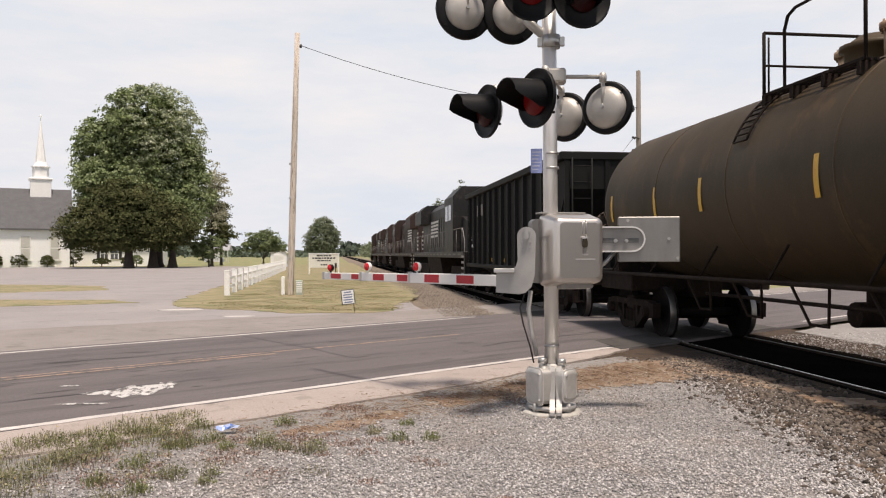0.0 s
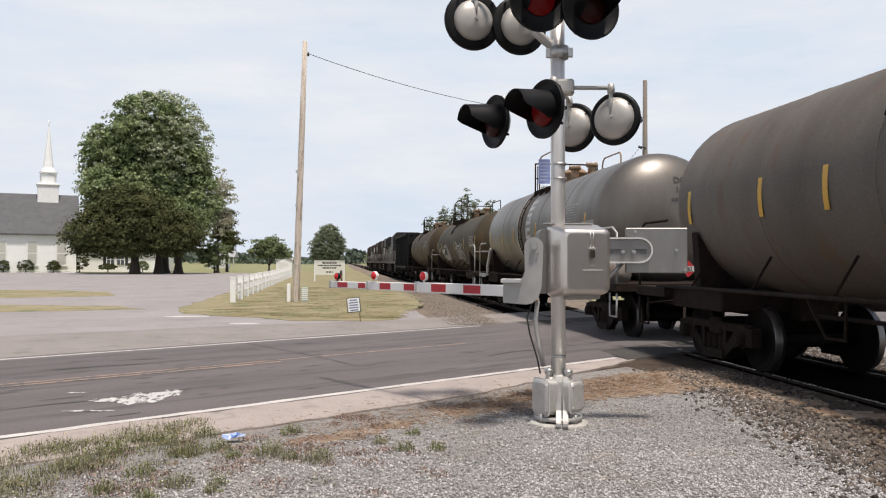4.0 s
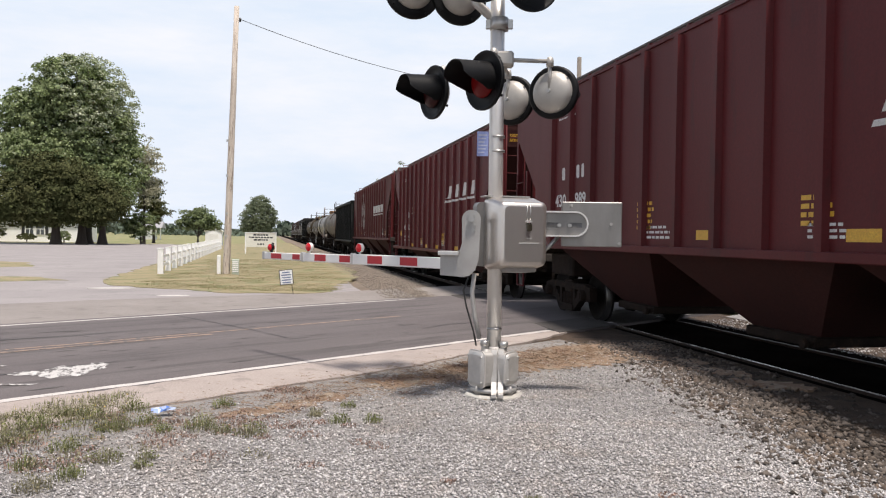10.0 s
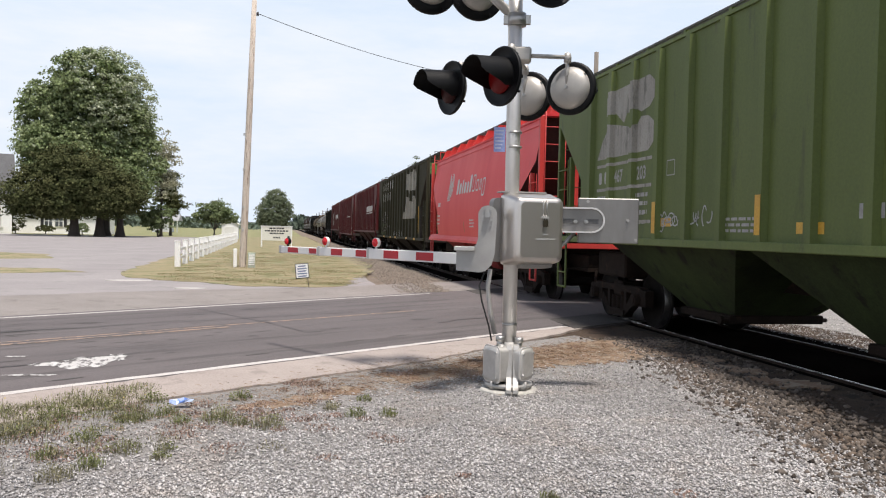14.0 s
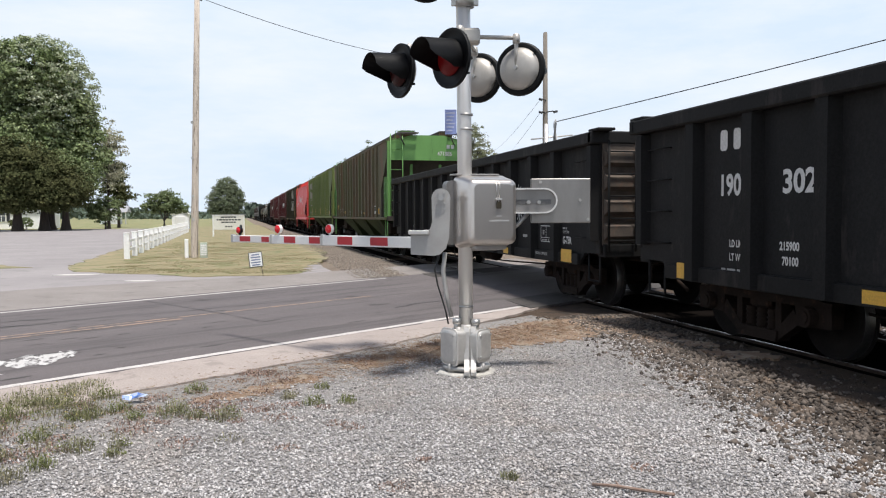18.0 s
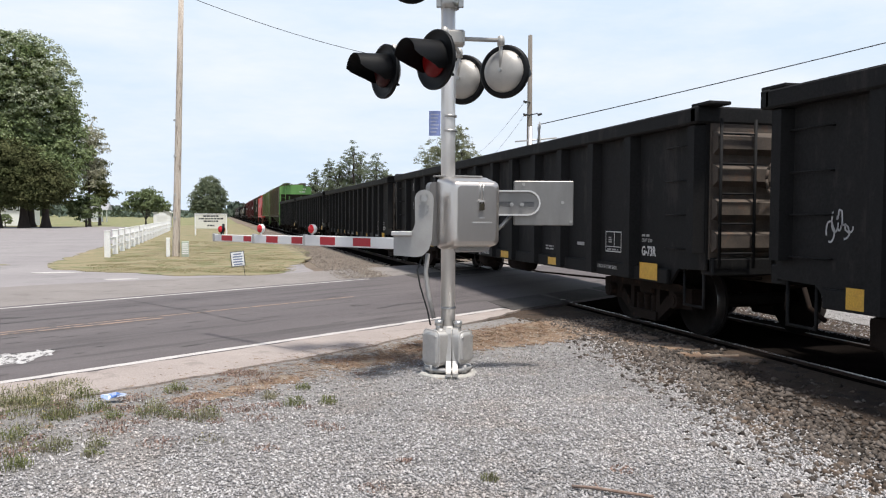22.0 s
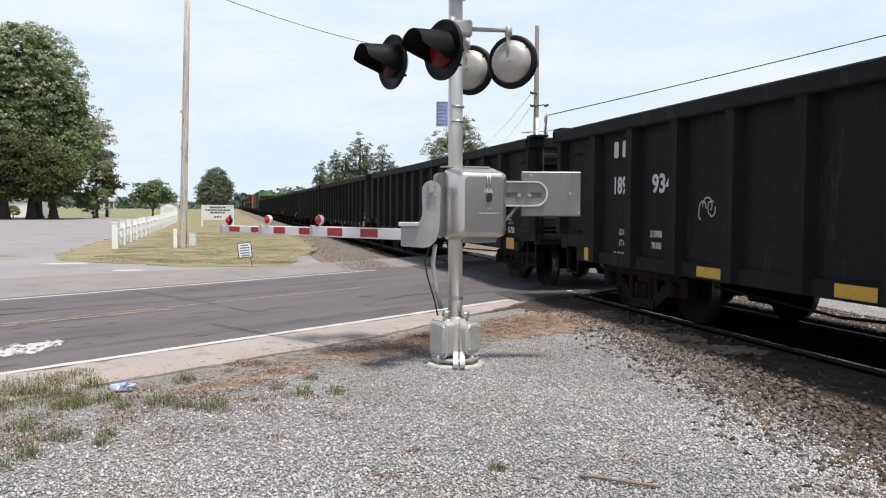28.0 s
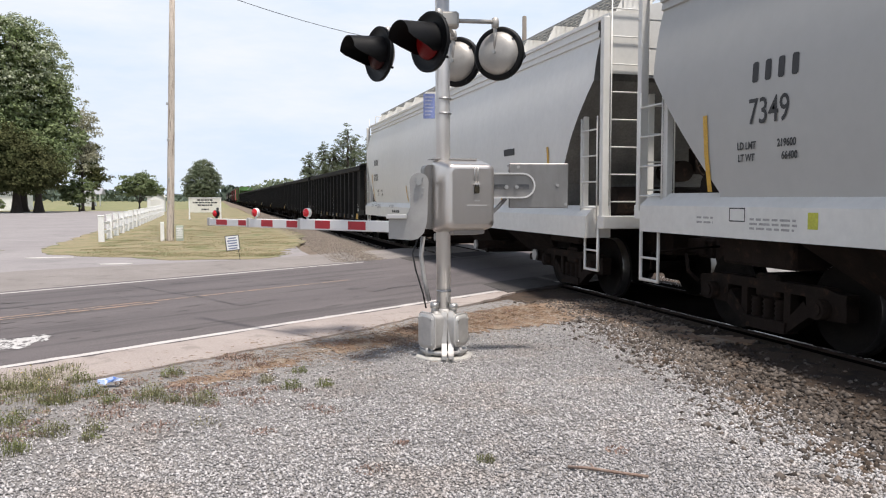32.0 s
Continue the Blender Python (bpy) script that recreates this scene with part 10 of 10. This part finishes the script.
tagged(part("stick", gg, mat("dry_stick", (0.20, 0.13, 0.10), (0.27, 0.20, 0.16), rough=0.9, scale=20, fine=80, bump=0.4, dist=0.004)), "short dry grey stick lying on gravel", "stick")

# ---- poles, wires, fence, signs ----
pole = thing("utility_pole", "weathered wooden utility pole standing in the verge", "utility pole", at=(-8.40, 30.6, 0))
gg = Geo()
gg.lathe((0, 0, -0.1), (0.027, 0, 1), [(0, 0.135), (3, 0.125), (7, 0.108), (10.05, 0.090), (10.08, 0.0)], n=16)
part("pole_shaft", gg, M_pole, pole)
part("ground_strip", Geo().box(0.105, 0.135, -0.09, -0.075, 0.1, 3.4), M_pole2, pole, "grey wooden strip over the ground wire")
for z in (1.35, 2.2, 3.6, 4.9):
    part("pole_tag", Geo().chbox(-0.04, 0.04, -0.145 + 0.006 * z, -0.125 + 0.006 * z, z, z + 0.09, 0.003), M_galv, pole)
gg = Geo()
gg.cyl((0.25, -0.02, 9.45), (0.40, -0.02, 9.45), 0.02, n=8)
gg.cyl((0.40, -0.02, 9.38), (0.40, -0.02, 9.52), 0.04, n=10)
part("insulator", gg, M_dark, pole)
for x, w, z, label, m, slats in ((-8.66, 0.13, 0.68, "narrow white telephone pedestal", M_white_paint, 0), (-8.06, 0.26, 0.54, "squat pale green utility pedestal", mat("pale_green_box", (0.46, 0.52, 0.44), rough=0.6), 6)):
    pd = thing("utility_pedestal", label + " beside the pole", "utility box", at=(x, 30.45, 0))
    gg = Geo()
    gg.chbox(-w / 2, w / 2, -w / 2, w / 2, -0.03, z, 0.015)
    part("housing", gg, m, pd)
    for k in range(slats):
        gg = Geo()
        gg.chbox(-w / 2 + 0.02, w / 2 - 0.02, -w / 2 - 0.012, -w / 2 - 0.001, 0.08 + 0.07 * k, 0.12 + 0.07 * k, 0.003)
        part("louvre", gg, M_white_paint, pd)

pole2 = thing("utility_pole", "grey wooden utility pole across the track", "utility pole", at=(8.55, 38.7, 0))
gg = Geo()
gg.lathe((0, 0, -0.1), (0, 0, 1), [(0, 0.17), (5, 0.14), (10.9, 0.11), (10.95, 0.0)], n=14)
part("pole_shaft", gg, M_pole2, pole2)
for z, dx in ((7.35, -0.2), (6.75, 0.25), (6.7, -0.2)):
    gg = Geo()
    gg.cyl((0, -0.1, z), (dx * 1.4, -0.25, z + 0.05), 0.03, n=7)
    gg.cyl((dx * 1.4, -0.25, z - 0.02), (dx * 1.4 + dx * 0.8, -0.3, z + 0.04), 0.06, n=8)
    part("insulator", gg, M_dark, pole2)


def wire(a, b, sag, label, r=0.012):
    a, b = Vector(a), Vector(b)
    gg = Geo()
    gg.tube([a.lerp(b, k / 20) - Vector((0, 0, sag * 4 * (k / 20) * (1 - k / 20))) for k in range(21)], r, n=5)
    return tagged(part("overhead_wire", gg, M_wire), label, "wire")


wire((-8.0, 30.5, 9.45), (8.45, 38.5, 8.9), 0.75, "thin overhead wire sagging between two poles")
wire((8.9, 38.4, 6.22), (34.0, 14.8, 12.6), 0.2, "heavy black overhead wire rising from the pole across the track", 0.024)
wire((8.2, 38.4, 7.4), (26.8, 104.3, 10.2), 0.3, "overhead wire running on to distant poles", 0.010)
wire((8.2, 38.4, 6.75), (27.9, 104.0, 9.2), 0.3, "overhead wire running on to distant poles", 0.010)

M_board = mat("weathered_grey_board", (0.34, 0.34, 0.34), (0.26, 0.26, 0.26), rough=0.8, scale=4, bump=0.1)
far_sig = thing("far_crossing_signal", "grey crossing signal mast on the far side of the track", "crossing signal", at=(3.15, 24.75, 0))
gg = Geo()
gg.cyl((0, 0, -0.1), (0, 0, 4.5), 0.07, n=14)
part("mast", gg, M_alu, far_sig)
gg = Geo()
gg.chbox(-0.6, 0.6, -0.02, 0.02, -0.11, 0.11, 0.005, 0, Matrix.Translation((0.25, -0.1, 4.1)) @ Matrix.Rotation(radians(75), 4, "Z") @ Matrix.Rotation(radians(50), 4, "Y"))
part("crossbuck_board", gg, M_board, far_sig)
gg = Geo()
gg.chbox(-0.6, 0.6, -0.02, 0.02, -0.11, 0.11, 0.005, 0, Matrix.Translation((0.29, -0.1, 4.1)) @ Matrix.Rotation(radians(75), 4, "Z") @ Matrix.Rotation(radians(-50), 4, "Y"))
part("crossbuck_board", gg, M_board, far_sig)
gg = Geo()
gg.tube([(-0.5, 0.1, 4.0), (0.9, -0.1, 4.15)], 0.025, n=6)
part("crossarm", gg, M_alu, far_sig)

FENCE_X = lambda y: -10.72 - 0.019 * (y - 30.5)
fence = thing("board_fence", "white painted post and rail fence along the driveway", "fence", at=(0, 0, 0))
if "post" not in CACHE:
    gg = Geo()
    gg.chbox(-0.10, 0.10, -0.07, 0.07, -0.10, 0.90, 0.012)
    gg.chbox(-0.11, 0.11, -0.08, 0.08, 0.895, 0.93, 0.01)
    CACHE["post"] = gg.mesh("post", M_white_paint)
for k in range(20):
    y = 30.5 + 2.6 * k
    part("post", CACHE["post"], None, fence, at=pose(FENCE_X(y), y, 0, random.Random(k).uniform(-1, 1), random.Random(k + 9).uniform(-1.5, 1.5), 0))
    if k < 19:
        for z in (0.30, 0.62):
            gg = Geo()
            gg.add([], [])
            x0, x1, y1 = FENCE_X(y) + 0.02, FENCE_X(y + 2.6) + 0.02, y + 2.6
            v = [(x + dx, yy, z + dz) for x, yy in ((x0, y), (x1, y1)) for dx, dz in ((-0.018, -0.05), (0.018, -0.05), (0.018, 0.05), (-0.018, 0.05))]
            gg.add(v, [(0, 4, 5, 1), (1, 5, 6, 2), (2, 6, 7, 3), (3, 7, 4, 0), (0, 1, 2, 3), (7, 6, 5, 4)])
            part("rail", gg, M_white_paint, fence)

board = thing("letter_board", "white church letter board sign on two posts", "sign", at=(-7.62, 62.5, 0))
gg = Geo()
gg.chbox(-1.10, 1.10, -0.06, 0.06, 0.48, 1.55, 0.01)
part("panel", gg, mat("cream_panel", (0.74, 0.73, 0.66), (0.68, 0.67, 0.60), rough=0.6, scale=3, bump=0.03), board)
for x in (-1.12, 1.12):
    gg = Geo()
    gg.chbox(x - 0.05, x + 0.05, -0.06, 0.06, -0.1, 1.60, 0.01)
    part("post", gg, M_white_paint, board)
gg = Geo()
gg.chbox(-1.2, 1.2, -0.09, 0.09, 1.552, 1.60, 0.01)
part("cap", gg, M_white_paint, board)
for k, (w, z) in enumerate(((1.1, 1.36), (1.75, 1.17), (1.05, 0.98), (0.5, 0.66))):
    gg = Geo()
    rr = random.Random(k)
    x = -w / 2
    while x < w / 2:
        wl = rr.uniform(0.10, 0.24)
        gg.box(x, min(w / 2, x + wl), -0.066, -0.0605, z, z + 0.11)
        x += wl + 0.05
    part("lettering", gg, M_dark, board, "row of dark unreadable letters")
mailbox = thing("roadside_lamp", "small dark lantern on a short post by the board", "lamp", at=(-6.72, 61.9, 0))
gg = Geo()
gg.cyl((0, 0, -0.1), (0, 0, 0.5), 0.04, n=8)
part("post", gg, M_dark, mailbox)
gg = Geo()
gg.chbox(-0.09, 0.09, -0.09, 0.09, 0.5, 0.85, 0.02)
part("lantern", gg, M_dark, mailbox)

yard_sign = thing("yard_sign", "small white yard sign leaning on a wire frame", "sign", at=pose(-6.32, 20.55, 0, 0, -6, -3) @ Matrix.Scale(0.86, 4))
gg = Geo()
gg.chbox(-0.18, 0.18, -0.008, 0.008, 0.27, 0.68, 0.003)
part("panel", gg, M_white_paint, yard_sign)
gg = Geo()
for a, b in (((-0.19, 0.26), (0.19, 0.26)), ((0.19, 0.26), (0.19, 0.69)), ((0.19, 0.69), (-0.19, 0.69)), ((-0.19, 0.69), (-0.19, 0.26))):
    gg.tube([(a[0], 0, a[1]), (b[0], 0, b[1])], 0.012, n=6)
gg.tube([(0.14, 0, 0.26), (0.16, 0, -0.05)], 0.008, n=6)
part("wire_frame", gg, M_dark, yard_sign)
gg = Geo()
for k, w in enumerate((0.22, 0.28, 0.26, 0.28, 0.24)):
    gg.box(-w / 2, w / 2, -0.0115, -0.0085, 0.60 - 0.075 * k, 0.635 - 0.075 * k)
part("lettering", gg, mat("blue_grey_ink", (0.20, 0.24, 0.36), rough=0.6), yard_sign, "rows of unreadable blue lettering")

# ---- church, wing, shed, far house ----
ch = Matrix.Translation((-42.2, 113.4, -0.15)) @ Matrix.Rotation(radians(-20.2), 4, "Z") @ Matrix.Rotation(radians(40.4), 4, "Z")
church = thing("church", "white clapboard church with grey roof and steeple", "church", at=ch)
W, D, EH, RH = 34.0, 11.5, 5.35, 10.6
gg = Geo()
gg.prism([(0, 0), (D, 0), (D, EH), (D / 2, RH), (0, EH)], "x", -W, 0)
part("wall", gg, M_siding, church)
for k in range(26):
    gg = Geo()
    z = 0.2 + 0.2 * k
    gg.prism([(-0.004, z), (-0.018, z), (-0.004, z + 0.19)], "x", -W, 0.0)
    part("clapboard", gg, M_siding, church)
for e in (0, 1):
    gg = Geo()
    o = 0.45
    sl = (RH - EH) / (D / 2)
    pts = [(-o, EH - o * sl), (D / 2, RH), (D / 2, RH + 0.2), (-o, EH - o * sl + 0.2)]
    if e:
        pts = [(D - y, z) for y, z in reversed(pts)]
    gg.prism(pts, "x", -W - 0.5, 0.5)
    part("roof", gg, M_roof, church, "grey shingled roof slope")
gg = Geo()
gg.chbox(-W, 0.02, -0.06, -0.036, EH - 0.32, EH - 0.08, 0.01)
part("eave_trim", gg, M_white_paint, church)
for x in (-1.8, -5.3, -8.9, -12.5, -16.1):
    wd = part("window", (lambda q: (q.chbox(x - 0.68, x + 0.68, -0.10, -0.03, 1.0, 4.2, 0.02), q)[1])(Geo()), M_white_paint, church, "tall white framed window")
    for z0, z1 in ((1.12, 2.5), (2.66, 4.08)):
        gg = Geo()
        gg.box(x - 0.52, x + 0.52, -0.125, -0.102, z0, z1)
        part("pane", gg, M_blind, wd)
    gg = Geo()
    gg.chbox(x - 0.78, x + 0.78, -0.18, -0.03, 0.90, 1.0, 0.01)
    part("sill", gg, M_white_paint, wd)
sx, sy_ = -3.4, D / 2
gg = Geo()
gg.chbox(sx - 1.32, sx + 1.32, sy_ - 1.3, sy_ + 1.3, 9.4, 12.05, 0.05)
gg.chbox(sx - 1.48, sx + 1.48, sy_ - 1.45, sy_ + 1.45, 12.0, 12.25, 0.05)
st = part("steeple", gg, M_white_paint, church, "white wooden steeple")
gg = Geo()
gg.lathe((sx, sy_, 12.25), (0, 0, 1), [(0, 1.05), (1.5, 1.05), (1.52, 1.22), (1.68, 1.22), (1.73, 0.95), (2.3, 0.70), (7.9, 0.07), (8.1, 0.03), (8.15, 0)], n=8, smooth=False)
part("spire", gg, M_white_paint, st)
gg = Geo()
gg.cyl((sx, sy_, 20.3), (sx, sy_, 21.2), 0.04, n=6)
gg.cyl((sx - 0.25, sy_, 20.9), (sx + 0.25, sy_, 20.9), 0.04, n=6)
part("cross", gg, M_white_paint, st)
wing = thing("church_wing", "low white wing with shuttered window behind the trees", "house", at=(-40.5, 122.8, -0.15))
gg = Geo()
gg.prism([(-4.5, 0), (7.5, 0), (7.5, 3.4), (-4.5, 3.4)], "y", 0, 8)
part("wall", gg, M_siding, wing)
gg = Geo()
gg.prism([(-0.5, 3.3), (8.5, 3.3), (4, 5.6)], "x", -5, 8)
part("roof", gg, M_roof, wing)
for x in (0.2, 1.6):
    wd = part("window", Geo().chbox(x - 0.6, x + 0.6, -0.08, 0.0, 0.95, 2.7, 0.02), M_white_paint, wing)
    for dx in (-0.27, 0.27):
        for z in (1.05, 1.88):
            part("pane", Geo().box(x + dx - 0.22, x + dx + 0.22, -0.10, -0.082, z, z + 0.72), M_glass, wd)
for x in (-0.65, 2.45):
    part("shutter", Geo().chbox(x - 0.2, x + 0.2, -0.07, -0.001, 0.95, 2.7, 0.01), M_dark, wing, "dark window shutter")
shed = thing("pump_shed", "small white gabled shed at the end of the fence", "shed", at=(-14.35, 109.3, -0.15))
part("wall", Geo().prism([(-1.05, 0), (1.05, 0), (1.05, 1.95), (0, 2.5), (-1.05, 1.95)], "y", 0, 2.4), M_siding, shed)
for e in (-1, 1):
    part("roof", Geo().prism([(0, 2.5), (e * 1.25, 1.84), (e * 1.25, 1.92), (0, 2.58)] if e < 0 else [(0, 2.58), (e * 1.25, 1.92), (e * 1.25, 1.84), (0, 2.5)], "y", -0.15, 2.5), M_white_paint, shed)
part("door", Geo().chbox(-0.6, 0.6, -0.04, -0.001, 0.05, 1.6, 0.01), M_white_paint, shed)
part("vent", Geo().chbox(-0.15, 0.15, -0.03, -0.001, 2.0, 2.22, 0.01), M_dark, shed)
house = thing("far_house", "small white house with low roof far off", "house", at=(-34.6, 187.5, -0.15))
part("wall", Geo().box(-1.9, 1.9, 0, 6, 0, 2.7), M_siding, house)
part("roof", Geo().prism([(-0.8, 2.6), (6.8, 2.6), (3, 4.0)], "x", -2.4, 3.8), mat("pale_roof", (0.35, 0.35, 0.36), rough=0.8), house)
part("porch_post", Geo().chbox(3.3, 3.5, 0.1, 0.3, 0, 2.6, 0.01), M_white_paint, house)
part("window", Geo().box(-0.5, 0.3, -0.03, -0.002, 1.0, 2.0), M_glass, house)
for k, (x, y, r, hh, lab) in enumerate([(-52.5, 109.5, 0.8, 0.8, "low round clipped shrub"), (-50.2, 110.3, 0.7, 0.8, "low round clipped shrub"), (-47.8, 111.2, 0.95, 0.85, "low round clipped shrub"), (-44.6, 112.0, 0.8, 0.8, "low round clipped shrub"), (-42.4, 115.5, 1.25, 2.0, "tall dark rounded shrub"), (-39.5, 118.5, 1.2, 0.6, "low dark hedge"), (-36.2, 119.5, 1.0, 0.7, "low dark hedge"), (-34.2, 116.0, 0.8, 0.8, "low green shrub")]):
    tree("shrub", lab + " before the white building", (x, y, G0), [(x, y, G0 + hh, r, r, hh)], 4500, 0.085, M_cedar if k != 7 else M_bush, 0.06, hh * 0.6, 90 + k, 4, shell=0.7, rough=0.04, group="shrubs round the church")


def motions():
    """The train rolls away along the track; its wheels turn while they are in sight."""
    for ob, c in CARS:
        walk(ob, [(t, pose(0, c + p_of(t), 0)) for t in range(0, 33, 4)])
    where = {ob: c for ob, c in CARS}
    step = radians(75) * 0.457
    for w, car, y, dy in WHEELS:
        z = 0.457
        c = where[car] + y
        rows = [(0, 0.0)]
        s0 = max(0.0, 3.0 - c)
        s1 = 34.0 - c
        if s1 <= 0:
            rows.append((32, 0.0))
        else:
            s, turn = s0, 0.0
            while s <= s1:
                t = (-11.52 + math.sqrt(11.52 ** 2 + 4 * 0.023 * s)) / 0.046
                if t > 32:
                    break
                if t > rows[-1][0] + 0.02:
                    rows.append((t, turn))
                s += step
                turn -= 75.0
            if rows[-1][0] < 31.95:
                rows.append((32, rows[-1][1]))
        walk(w, [(t, pose(0, dy, z, a, 0, 0)) for t, a in rows])


motions()
